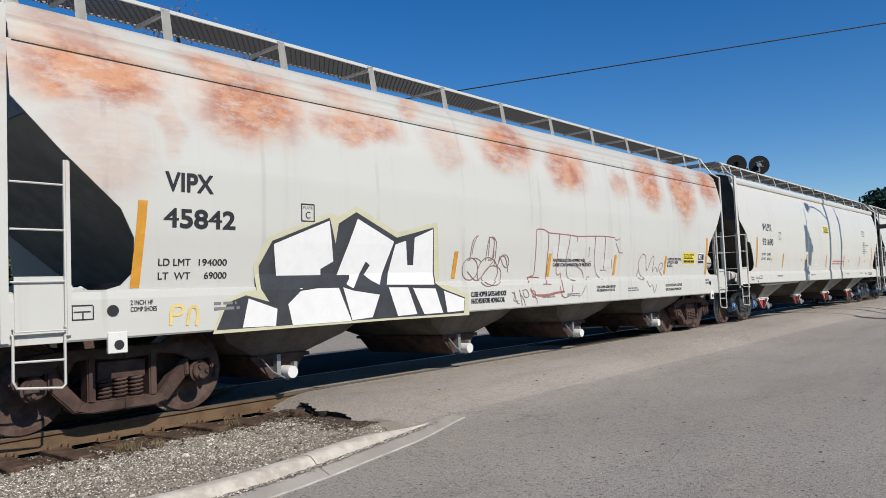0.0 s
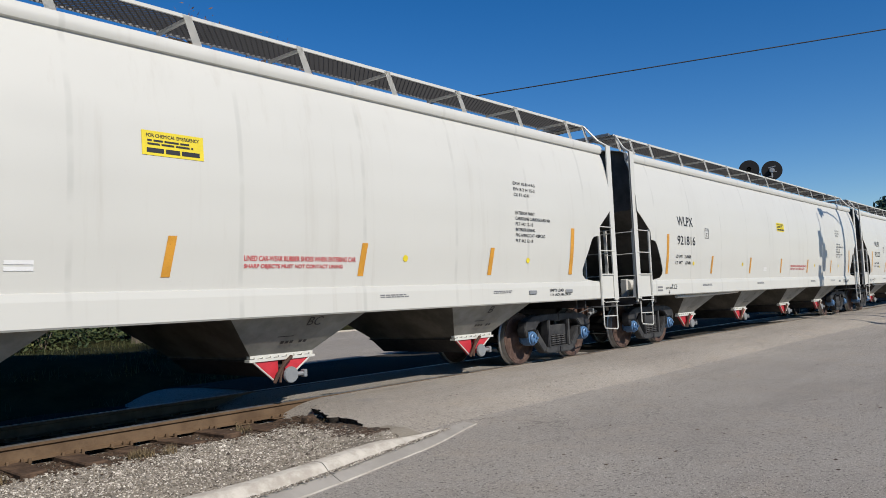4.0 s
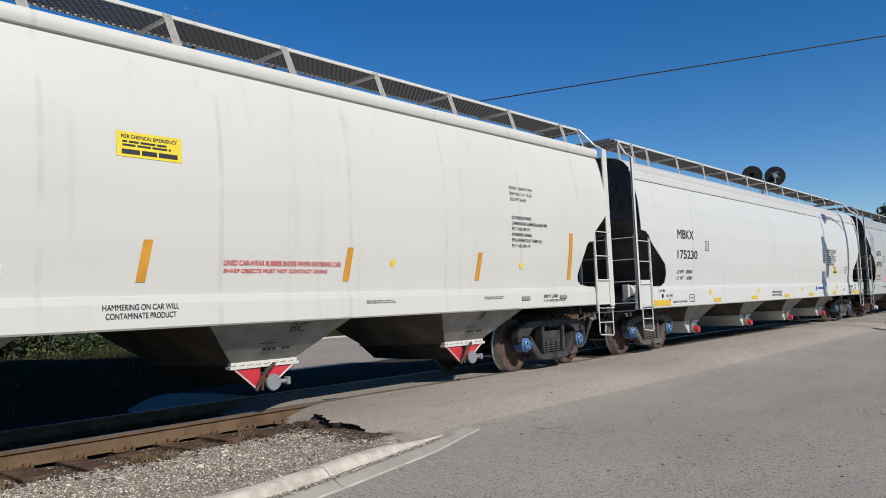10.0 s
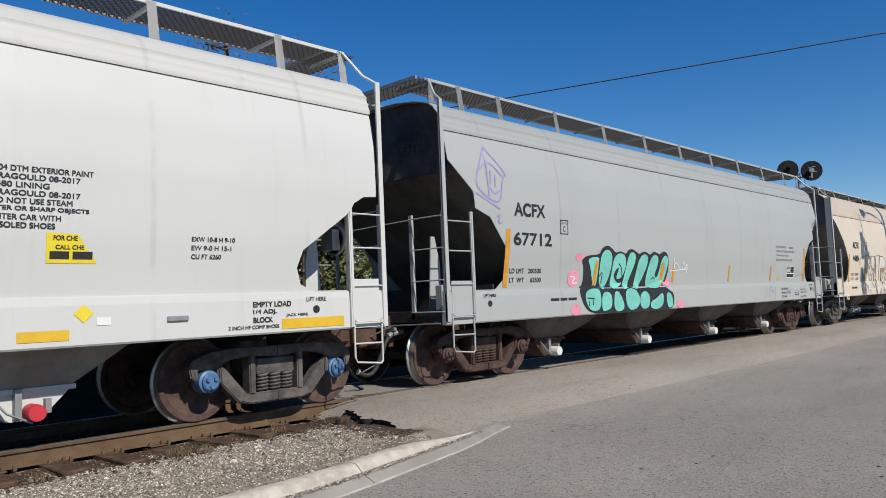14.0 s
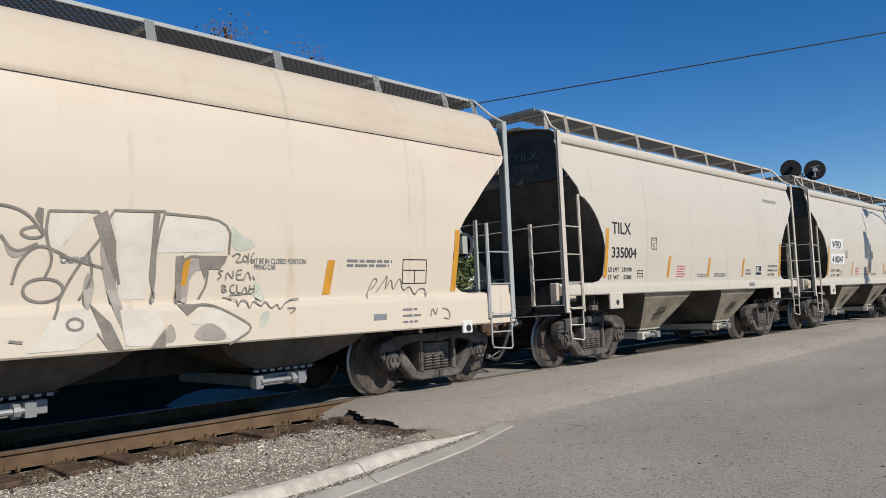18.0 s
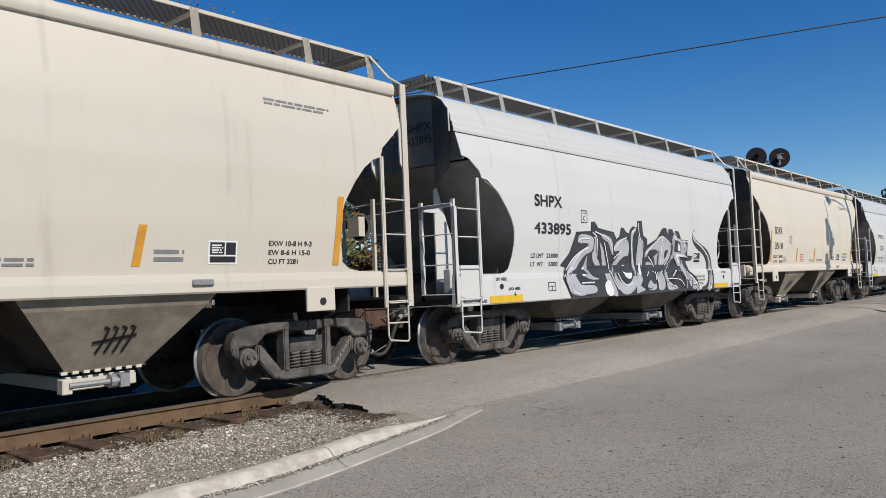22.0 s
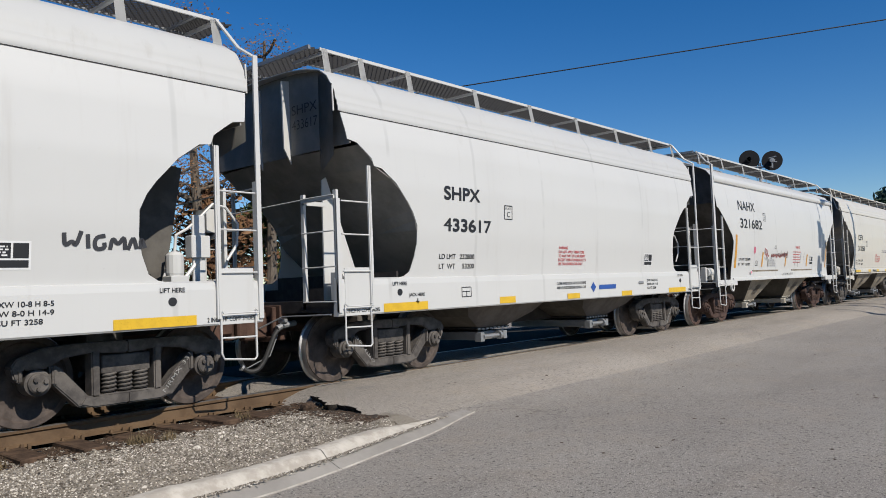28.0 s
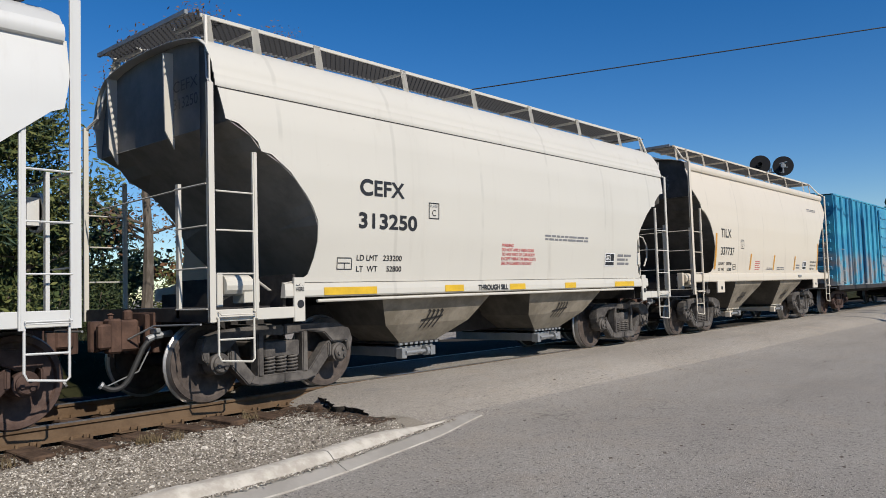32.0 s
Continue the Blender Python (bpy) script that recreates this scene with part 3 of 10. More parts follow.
def ladder(car, x0, x1, side, z_top, rungs, material, right, post_top):
    """Stile, rungs and foot stirrup beside a corner post."""
    y = side * 1.555
    st = boxes((x1 - 0.03, x1 + 0.03, y - 0.012, y + 0.012, 1.02, z_top), (x1 - 0.012, x1 + 0.012, y - 0.03 * side, y + 0.02 * side, 1.02, z_top))
    part("ladder_stile", st, material, car)
    for z in rungs:
        part("rung", rod((x0, y, z), (x1, y, z), r=0.011), material, car)
    a, b = min(x0, x1) + 0.02, max(x0, x1) - 0.03
    part("stirrup", rod((a, y, 1.05), (a, y, 0.62), (a + 0.03, y, 0.56), (b - 0.03, y, 0.52), (b, y, 0.55), (b, y, 1.05), r=0.013), material, car)
    part("stirrup_rung", rod((a, y, 0.80), (b, y, 0.79), r=0.012), material, car)
    part("handhold", rod((a, y, 1.12), (a, y - 0.05, 1.08), (b, y - 0.05, 1.08), (b, y, 1.12), r=0.009), material, car)


def rounded3(pts):
    """A path in space with its corners cut twice."""
    pts = [Vector(p) for p in pts]
    for _ in range(2):
        out = [pts[0]]
        for a, b in zip(pts, pts[1:]):
            out += [a.lerp(b, 0.25), a.lerp(b, 0.75)]
        pts = out + [pts[-1]]
    return pts


def coupler(car, n, right):
    s = -1 if right else 1
    e = n if right else 0.0
    bm = merged([boxes((-0.1, 1.2, -0.09, 0.09, 0.72, 0.95), (-0.34, -0.08, -0.15, 0.15, 0.66, 1.04), (-0.46, -0.30, -0.20, -0.02, 0.64, 1.06), (-0.58, -0.42, -0.21, -0.10, 0.70, 1.0), (-0.52, -0.32, 0.06, 0.16, 0.74, 0.96), (-0.20, -0.10, -0.05, 0.05, 1.02, 1.16), bevel=0.025),
                 lathe([(0.01, 0.66), (0.085, 0.67), (0.09, 0.70), (0.09, 1.0), (0.085, 1.03), (0.01, 1.04)], 12, "z", (-0.52, 0.02, 0)),
                 lathe([(0.01, 0.60), (0.03, 0.60), (0.03, 1.10), (0.045, 1.11), (0.01, 1.13)], 8, "z", (-0.40, -0.10, 0))])
    plate = boxes((0.0, 0.10, -0.34, 0.34, 0.62, 1.12), (-0.06, 0.0, -0.26, -0.20, 0.62, 1.1), (-0.06, 0.0, 0.20, 0.26, 0.62, 1.1), (-0.08, 0.02, -0.24, 0.24, 0.60, 0.68), bevel=0.012)
    for b in (bm, plate):
        for v in b.verts:
            v.co.x = e + s * v.co.x
            if right:
                v.co.y = -v.co.y
        bmesh.ops.recalc_face_normals(b, faces=b.faces[:])
    part("coupler", bm, RUSTC, car, "rust-brown cast coupler")
    part("striker_plate", plate, RUSTC, car)
    hose = rounded3([(e + s * p[0], -0.45 * s + s * p[1], p[2]) for p in ((0.1, 0.0, 0.84), (-0.14, 0.0, 0.80), (-0.25, 0.02, 0.55), (-0.36, 0.06, 0.27), (-0.50, 0.1, 0.22), (-0.62, 0.14, 0.30))])
    part("air_hose", rod(*hose, r=0.032, seg=8), RUBBER, car)
    part("hose_fitting", merged([rod((e + s * 0.16, -0.45 * s, 0.86), (e - s * 0.06, -0.45 * s, 0.83), (e - s * 0.14, -0.45 * s, 0.80), r=0.042, seg=8), boxes((min(e, e - s * 0.08), max(e, e - s * 0.08), -0.45 * s - 0.06, -0.45 * s + 0.06, 0.87, 0.93), bevel=0.01)]), GALV, car)
    part("hose_coupling", rod(hose[-3], hose[-1], r=0.045, seg=8), GALV, car)
    part("hose_chain", rod((e - s * 0.02, -0.3 * s, 0.70), (e - s * 0.2, -0.36 * s, 0.42), hose[-4], r=0.008, seg=5), GALV, car)
    part("cut_lever", rod((e - s * 0.05, -1.45, 0.98), (e - s * 0.08, -0.5, 0.96), (e - s * 0.22, -0.16, 0.80), r=0.012), GALV, car)


def hopper_car(s):
    """One covered hopper car. s: its numbers; x from 0 at the near end's corner post."""
    n, style, cut, body = s["n"], s["style"], s["cut"], s["paint"]
    trim = s.get("trim", body)
    car = new("hopper_car")
    tagged(car, s["label"], "hopper car", "freight train")
    roof, top = form(style)
    bottom = CUTS[cut][0][0]
    wz = s["walk"]
    for sd in (-1, 1):
        part("side_sheet", shell(n, cut, top, bottom, sd), body, car, smooth=True)
    xe = 0.26
    zt = s.get("slope", 3.25)
    for right in (False, True):
        part("end_sheet", end_sheet(n, style, cut, zt, xe, right), s.get("end_paint", GRIMESHADE), car)
    part("roof", roof_mesh(n, style, 0.12), ROOFS.get(body.name, body), car, smooth=True)
    if style in "TLN":
        bm = bmesh.new()
        for sd in (-1, 1):
            prof = [(wide(top) + a, top + b) for a, b in ((0, -0.04), (0.05, -0.02), (0.07, 0.03), (0.065, 0.10), (0.035, 0.15), (-0.025, 0.17))]
            a = [bm.verts.new((0.14, sd * y, z)) for y, z in prof]
            b = [bm.verts.new((n - 0.14, sd * y, z)) for y, z in prof]
            for i in range(5):
                bm.faces.new((a[i], a[i + 1], b[i + 1], b[i]))
            bm.faces.new(a), bm.faces.new(b)
        bmesh.ops.recalc_face_normals(bm, faces=bm.faces[:])
        part("top_chord", bm, body, car, smooth=True)
    else:
        part("roof_seam", boxes(*[(0.14, n - 0.14, sd * (wide(top) + 0.002) - 0.008, sd * (wide(top) + 0.002) + 0.008, top - 0.018, top - 0.008) for sd in (-1, 1)]), DARKSTEEL, car)
    # sills
    zs = s.get("sill", (1.0, bottom + 0.02))
    x0 = s.get("sill_x", 0.0)
    for sd in (-1, 1):
        bm = bmesh.new()
        poly = [(1.44, zs[0]), (1.52, zs[0]), (1.535, zs[0] + 0.02), (1.535, zs[1] - 0.10), (1.525, zs[1] - 0.02), (1.47, zs[1])]
        a = [bm.verts.new((x0, sd * y, z)) for y, z in poly]
        b = [bm.verts.new((n - x0, sd * y, z)) for y, z in poly]
        for i in range(len(poly)):
            j = (i + 1) % len(poly)
            bm.faces.new((a[i], b[i], b[j], a[j]))
        bm.faces.new(a), bm.faces.new(b)
        bmesh.ops.recalc_face_normals(bm, faces=bm.faces[:])
        part("side_sill", bm, body, car)
    # corner posts, ladders, end frames
    lx = s.get("ladder", 0.62)
    ptop = s.get("post_top", 4.32)
    pz = s.get("post_foot", 1.0)
    pd = s.get("post_d", 0.03)
    for right in (False, True):
        f = (lambda x: n - x) if right else (lambda x: x)
        for sd in (-1, 1):
            pt = ptop if right else s.get("post_near", ptop)
            a, b = sorted((f(0.0), f(s.get("post_w", 0.12))))
            pb = boxes((a, b, sd * 1.545 - 0.012, sd * 1.545 + 0.012, pz, pt), (min(f(0), f(0.02)), max(f(0), f(0.02)), min(sd * 1.545, sd * (1.545 - pd)), max(sd * 1.545, sd * (1.545 - pd)), pz, pt))
            part("corner_post", pb, trim, car)
            rungs = [z for z in s.get("rungs", (1.13, 1.62, 2.1, 2.55)) if z < s.get("lad_top", 2.66)]
            ladder(car, f(0.08), f(lx), sd, s.get("lad_top", 2.66), rungs, trim, right, ptop)
            if pt == ptop:
                part("roof_brace", rod((f(0.05), sd * 1.545, ptop - 0.02), (f(0.12), sd * 1.36, ptop + 0.12), (f(0.25), sd * 1.12, wz - 0.02), r=0.022), trim, car)
            if sd < 0:
                panel = s.get("corner_panel", True)
                if panel:
                    part("corner_panel", boxes((min(f(0.12), f(lx)), max(f(0.12), f(lx)), -1.54, -1.525, zs[0], zs[1] + 0.14), bevel=0.004), body, car)
        # end ladder, grab irons and end sill
        for yy in (-1.5, -0.85):
            part("end_post", boxes((min(f(0.02), f(0.06)), max(f(0.02), f(0.06)), yy - 0.03, yy + 0.03, 1.05, 2.65)), trim, car)
        for z in (1.15, 1.62, 2.10, 2.58):
            part("end_rung", rod((f(0.0), -1.5, z), (f(0.0), -0.85, z), r=0.011), trim, car)
        part("end_grab", rod((f(0.03), -0.85, 2.58), (f(0.0), 1.4, 2.52), r=0.010), trim, car)
        part("end_sill", boxes((min(f(0.02), f(0.22)), max(f(0.02), f(0.22)), -1.5, 1.5, 1.0, 1.16), (min(f(0.05), f(0.95)), max(f(0.05), f(0.95)), -1.3, 1.3, 1.13, 1.16)), DARKSTEEL, car)
        part("bolster_web", boxes((min(f(1.25), f(1.29)), max(f(1.25), f(1.29)), -1.35, 1.35, 1.0, 1.55), (min(f(1.05), f(1.09)), max(f(1.05), f(1.09)), -1.42, 1.42, 1.0, 1.35)), DARKSTEEL, car)
        if style == "B":
            bm = bmesh.new()
            bm.faces.new([bm.verts.new((f(a), b, z)) for a, b, z in ((0.25, -0.98, 2.95), (0.10, -1.43, 3.15), (0.10, -1.43, 4.12), (0.25, -0.98, 4.38))])
            bmesh.ops.solidify(bm, geom=bm.faces[:], thickness=0.012)
            part("end_corner_sheet", bm, s.get("end_paint", GRIMESHADE), car)
            part("corner_edge", rod((f(0.09), -1.445, 4.10), (f(0.09), -1.455, 3.74), r=0.012), body, car)
        for yy in s.get("fins", ()):
            part("end_stiffener", prism([(f(0.27), 4.42), (f(0.13), 4.40), (f(0.15), 3.40), (f(0.27), 3.18)], yy - 0.012, yy + 0.012), body, car)
        if not right and s.get("near_gusset"):
            part("slope_gusset", prism([(0.42, 1.16), (1.2, 1.16), (1.0, 1.6), (0.50, 2.95), (0.43, 2.9)], -0.79, -0.765), body, car)
            part("end_tie", boxes((0.0, 0.05, -1.5, -0.85, 2.53, 2.58), (0.02, 0.40, -0.9, -0.86, 2.5, 2.56)), body, car)
        if s.get("gusset") == right:
            part("slope_gusset", prism([(f(0.44), 1.16), (f(0.70), 1.16), (f(0.70), 1.9), (f(0.60), 2.35), (f(0.52), 2.35)], -0.78, -0.76), body, car)
        if right and style == "B" and not s.get("tank"):
            part("brake_valve_stand", boxes((f(0.56), f(0.40), -1.02, -0.98, 1.16, 2.27), (f(0.60), f(0.36), -1.06, -0.92, 1.75, 2.02), bevel=0.008), trim, car)
            part("brake_valve", merged([lathe([(0.01, 0.0), (0.09, 0.01), (0.10, 0.05), (0.10, 0.26), (0.06, 0.30), (0.01, 0.31)], 14, "z", (f(0.78), -1.0, 1.52)), boxes((f(0.88), f(0.66), -1.1, -0.9, 1.42, 1.54), (f(0.84), f(0.74), -1.04, -0.96, 1.16, 1.42), bevel=0.01)]), trim, car)
            part("brake_pipe", rod((f(0.78), -1.0, 1.8), (f(0.76), -1.0, 2.02), (f(0.62), -1.0, 2.1), (f(0.5), -1.0, 2.2), (f(0.28), -1.0, 2.42), (f(0.12), -1.02, 2.38), (f(-0.04), -1.02, 2.18), (f(-0.02), -1.02, 1.92), (f(0.12), -1.02, 1.72), r=0.018), trim, car)
            part("brake_rigging_rod", rod((f(0.9), -1.02, 1.22), (f(0.45), -1.02, 1.78), r=0.024), trim, car)
            # Dark plate added to block the bright view through the end opening.
            part("slope_side_plate", prism([(f(1.9), 1.2), (f(0.80), 1.2), (f(0.62), 1.9), (f(0.45), 2.9), (f(1.2), 3.0)], -0.62, -0.60), GRIMESHADE, car)
        coupler(car, n, right)
        truck(car, f(s.get("axle", 0.55) + AXLES / 2), s["gear"], s.get("mark", ""), right)
        xa, xb = sorted((f(0.02), f(0.52)))
        part("end_walkway", grating(xa, xb, -1.08, 1.08, wz), None, car)
        part("end_walkway_edge", boxes((xa - 0.02, xa + 0.02, -1.1, 1.1, wz - 0.05, wz + 0.005)), GALV, car)
    # centre sill and brake gear
    if s.get("through", True):
        # Short cars get a made-up deeper beam to darken the gaps between bays.
        part("centre_sill", boxes((0.1, n - 0.1, -0.16, 0.16, 0.84, 1.12), *([(2.6, n - 2.6, -0.14, 0.14, 0.53, 0.84)] if n < 13 else [])), DARKSTEEL, car)
    else:
        for x in (0.1, n - 2.7):
            part("stub_sill", boxes((x, x + 2.6, -0.16, 0.16, 0.84, 1.12)), DARKSTEEL, car)
    f = (lambda x: n - x)
    part("brake_wheel", merged([lathe([(0.19, -0.02), (0.22, -0.02), (0.22, 0.02), (0.19, 0.02), (0.19, -0.02)], 20, "x", (f(0.02), -0.55, 2.25)), rod((f(0.02), -0.74, 2.25), (f(0.02), -0.36, 2.25), r=0.012), rod((f(0.02), -0.55, 2.06), (f(0.02), -0.55, 2.44), r=0.012), boxes((f(0.16), f(0.03), -0.67, -0.43, 2.1, 2.4))]), trim, car)
    if s.get("tank"):
        part("air_reservoir", lathe([(0.02, 0.0), (0.20, 0.02), (0.25, 0.08), (0.25, 0.68), (0.20, 0.74), (0.02, 0.76)], 20, "x", (f(0.88), -1.0, 1.82)), trim, car, smooth=True)
    else:
        part("air_reservoir", lathe([(0.02, 0.0), (0.17, 0.02), (0.20, 0.06), (0.20, 0.9), (0.17, 0.95), (0.02, 0.97)], 18, "y", (f(0.72), -0.5, 1.55)), trim, car, smooth=True)
    part("brake_cylinder", merged([lathe([(0.02, 0), (0.13, 0.0), (0.13, 0.36), (0.02, 0.36)], 14, "x", (0.45, -1.05, 1.42)), boxes((0.70, 0.92, -1.15, -0.9, 1.2, 1.5), (0.36, 0.44, -1.12, -0.98, 1.16, 1.56), bevel=0.01)]), trim, car)
    part("brake_rod", rod((0.5, -0.9, 1.22), (0.95, -1.0, 1.5), (1.6, -0.8, 1.15), r=0.02), trim, car)
    # running boards on their brackets
    for sd in (-1, 1):
        y0, y1 = sorted((sd * 0.48, sd * 1.08))
        part("running_board", grating(0.2, n - 0.2, y0, y1, wz), None, car)
        part("board_rail", boxes((0.2, n - 0.2, sd * 0.475 - 0.006, sd * 0.475 + 0.006, wz - 0.04, wz + 0.003)), GALV, car)
        part("board_edge", boxes((0.2, n - 0.2, sd * 1.09 - 0.012, sd * 1.09 + 0.012, wz - 0.035, wz + 0.008)), trim, car)
        xs = [0.27, 0.93, s.get("bracket", 1.9)]
        while xs[-1] + 1.62 < n - 1.2:
            xs.append(xs[-1] + 1.62)
        xs += [n - 0.93, n - 0.27] if xs[-1] < n - 1.6 else [n - 0.27]
        lean = s.get("lean", 0.0)
        for x in xs:
            bm = bmesh.new()
            yr = sd * 1.17
            zr = {"T": 4.35, "L": 4.44}.get(style, 4.36)
            v = [bm.verts.new(p) for p in ((x - 0.06 + lean, yr, zr), (x + 0.06 + lean, yr, zr), (x + 0.055, sd * 1.105, wz), (x - 0.055, sd * 1.105, wz))]
            bm.faces.new(v)
            bmesh.ops.solidify(bm, geom=bm.faces[:], thickness=0.01)
            add_box(bm, x - 0.02, x + 0.02, min(sd * 0.45, sd * 1.1), max(sd * 0.45, sd * 1.1), wz - 0.07, wz - 0.03)
            part("walkway_bracket", bm, trim, car)
    # hatches along the middle of the roof
    hx = [n * (k + 0.5) / s.get("hatches", 6) for k in range(s.get("hatches", 6))]
    for x in hx:
        part("roof_hatch", boxes((x - 0.55, x + 0.55, -0.33, 0.33, 4.46, 4.62), (x - 0.6, x + 0.6, -0.36, 0.36, 4.60, 4.64), bevel=0.02), body, car)
    # hopper bays and outlets
    zb = s["bay_rows"][-1][2]
    bay = mesh_of(bay_mesh(s["bay_rows"]), "hopper_bay", (s.get("bay_paint", BAYGREY), BAYSHADE))
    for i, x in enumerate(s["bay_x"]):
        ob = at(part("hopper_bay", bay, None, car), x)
        out = s["outlet"]
        part("bay_rim", boxes(*[(x - 0.44 + 0.11 * q, x - 0.38 + 0.11 * q, -0.985, -0.95, zb - 0.02, zb + 0.012) for q in range(8)]), s.get("gatepaint", body), car)
        part("bay_sole", boxes((x - 0.45, x + 0.45, -0.965, 0.975, zb - 0.004, zb + 0.02)), DARKSTEEL, car)
        if out == "red":
            part("outlet_gate", prism([(x - 0.42, zb - 0.015), (x - 0.07, zb - 0.015), (x - 0.07, zb - 0.26), (x - 0.12, zb - 0.28)], -1.01, -0.95), REDP, car, "red-painted steel outlet gate")
            part("outlet_gate", prism([(x + 0.04, zb - 0.015), (x + 0.40, zb - 0.015), (x + 0.09, zb - 0.24), (x + 0.04, zb - 0.26)], -1.01, -0.95), REDP, car, "red-painted steel outlet gate")
            part("gate_edge", merged([rod((x - 0.43, -1.015, zb - 0.02), (x - 0.12, -1.015, zb - 0.29), r=0.011, seg=5), rod((x + 0.41, -1.015, zb - 0.02), (x + 0.09, -1.015, zb - 0.25), r=0.011, seg=5)]), body, car)
            part("outlet_trough", prism([(x - 0.40, zb), (x + 0.40, zb), (x + 0.10, zb - 0.24), (x - 0.10, zb - 0.24)], -0.95, 0.98), DARKSTEEL, car, "dark steel outlet trough")
            part("gate_pinion", merged([lathe([(0.03, 0), (0.10, 0), (0.11, 0.02), (0.10, 0.045), (0.03, 0.045)], 14, "y", (x + 0.03, -1.15, zb - 0.21)), rod((x - 0.02, -1.12, zb - 0.21), (x + 0.24, -1.12, zb - 0.21), r=0.028, seg=8), boxes((x + 0.22, x + 0.27, -1.16, -1.08, zb - 0.26, zb - 0.16), bevel=0.008)]), GALV, car)
            part("gate_lever", merged([rod((x - 0.16, -1.05, zb - 0.30), (x - 0.10, -1.08, zb - 0.16), (x - 0.02, -1.09, zb - 0.05), (x + 0.10, -1.06, zb + 0.02), r=0.024, seg=7), rod((x - 0.02, -1.06, zb - 0.03), (x - 0.08, -1.06, zb - 0.30), r=0.018, seg=6)]), RUSTC, car)
            part("bay_flange", boxes((x - 0.5, x + 0.5, -1.03, -0.93, zb - 0.012, zb + 0.022), (x - 0.47, x + 0.49, -1.0, -0.93, zb + 0.03, zb + 0.07), *[(x - 0.42 + 0.12 * q, x - 0.38 + 0.12 * q, -1.02, -0.98, zb + 0.02, zb + 0.05) for q in range(8)]), body, car)
            mark = s["bay_marks"][i]
            mx = x + (0.12 if len(mark) > 1 else -0.04)
            marks = [letters(mark, mx, mx + 0.11 * len(mark), zb + 0.42, zb + 0.53)]
            if mark == "A":
                marks.append(letters("1157.5 CU FT", x - 0.2, x + 0.2, zb + 0.18, zb + 0.23))
            else:
                marks.append(rects(*[(x - 0.13 + 0.07 * q, x - 0.08 + 0.07 * q, zb + 0.20, zb + 0.235) for q in (0, 1, 2, 4, 5)], (x - 0.22, x + 0.02, zb + 0.29, zb + 0.30)))
            for bm in marks:
                for v in bm.verts:
                    v.co.y = -lerp_table([(z, w) for _, w, z in reversed(s["bay_rows"])], v.co.z) - 0.012
                part("stencil_mark", bm, BLACK, car)
        elif out in ("cap", "redcap"):
            part("outlet_tube", merged([boxes((x - 0.46, x + 0.46, -0.98, 0.98, zb - 0.03, zb + 0.02)), prism([(x - 0.44, zb), (x + 0.44, zb), (x + 0.15, zb - 0.30), (x - 0.15, zb - 0.30)], -0.94, 0.94)]), s.get("gatepaint", body), car)
            part("outlet_cap", lathe([(0.02, -0.03), (0.08, -0.03), (0.085, 0.0), (0.085, 0.2), (0.02, 0.2)], 16, "y", (x + 0.06, -1.1, zb - 0.22)), REDP if out == "redcap" else WHITE, car, "round red outlet cap" if out == "redcap" else "round pale outlet cap", smooth=True)
            part("outlet_chain", merged([rod((x - 0.3, -0.98, zb - 0.02), (x - 0.18, -1.04, zb - 0.2), (x + 0.04, -1.06, zb - 0.32), r=0.012, seg=5), boxes((x - 0.10, x - 0.04, -1.02, -0.92, zb - 0.28, zb + 0.02), (x + 0.17, x + 0.22, -1.02, -0.92, zb - 0.24, zb - 0.1))]), GALV, car)
        else:
            part("outlet_gate", boxes((x - 0.40, x + 0.36, -0.92, 0.92, zb - 0.20, zb - 0.05), (x - 0.46, x - 0.36, -1.06, -0.92, zb - 0.22, zb - 0.06), bevel=0.01), s.get("gatepaint", body), car)
            part("gate_pinion", merged([rod((x - 0.4, -1.06, zb - 0.13), (x + 0.2, -1.06, zb - 0.13), r=0.032, seg=8), lathe([(0.02, 0), (0.075, 0), (0.075, 0.06), (0.02, 0.06)], 10, "x", (x + 0.0, -1.06, zb - 0.13)), boxes((x + 0.1, x + 0.2, -1.1, -0.92, zb - 0.2, zb - 0.06))]), GALV, car)
            if s.get("stamp", True):
                rnd = random.Random(i + int(n * 10))
                st = []
                for q in range(4):
                    xx = x - 0.16 + q * 0.09
                    st.append(ribbon([(xx, 0.72), (xx + 0.05, 0.86), (xx + 0.07, 0.98), (xx + 0.02, 1.0)], 0.03))
                st.append(ribbon([(x - 0.22, 0.84), (x + 0.22, 0.9)], 0.03))
                bm = merged(st)
                for v in bm.verts:
                    v.co.y = -lerp_table([(z, w) for _, w, z in reversed(s["bay_rows"])], v.co.z) - 0.012
                part("stencil_mark", bm, BLACK, car)
    return car


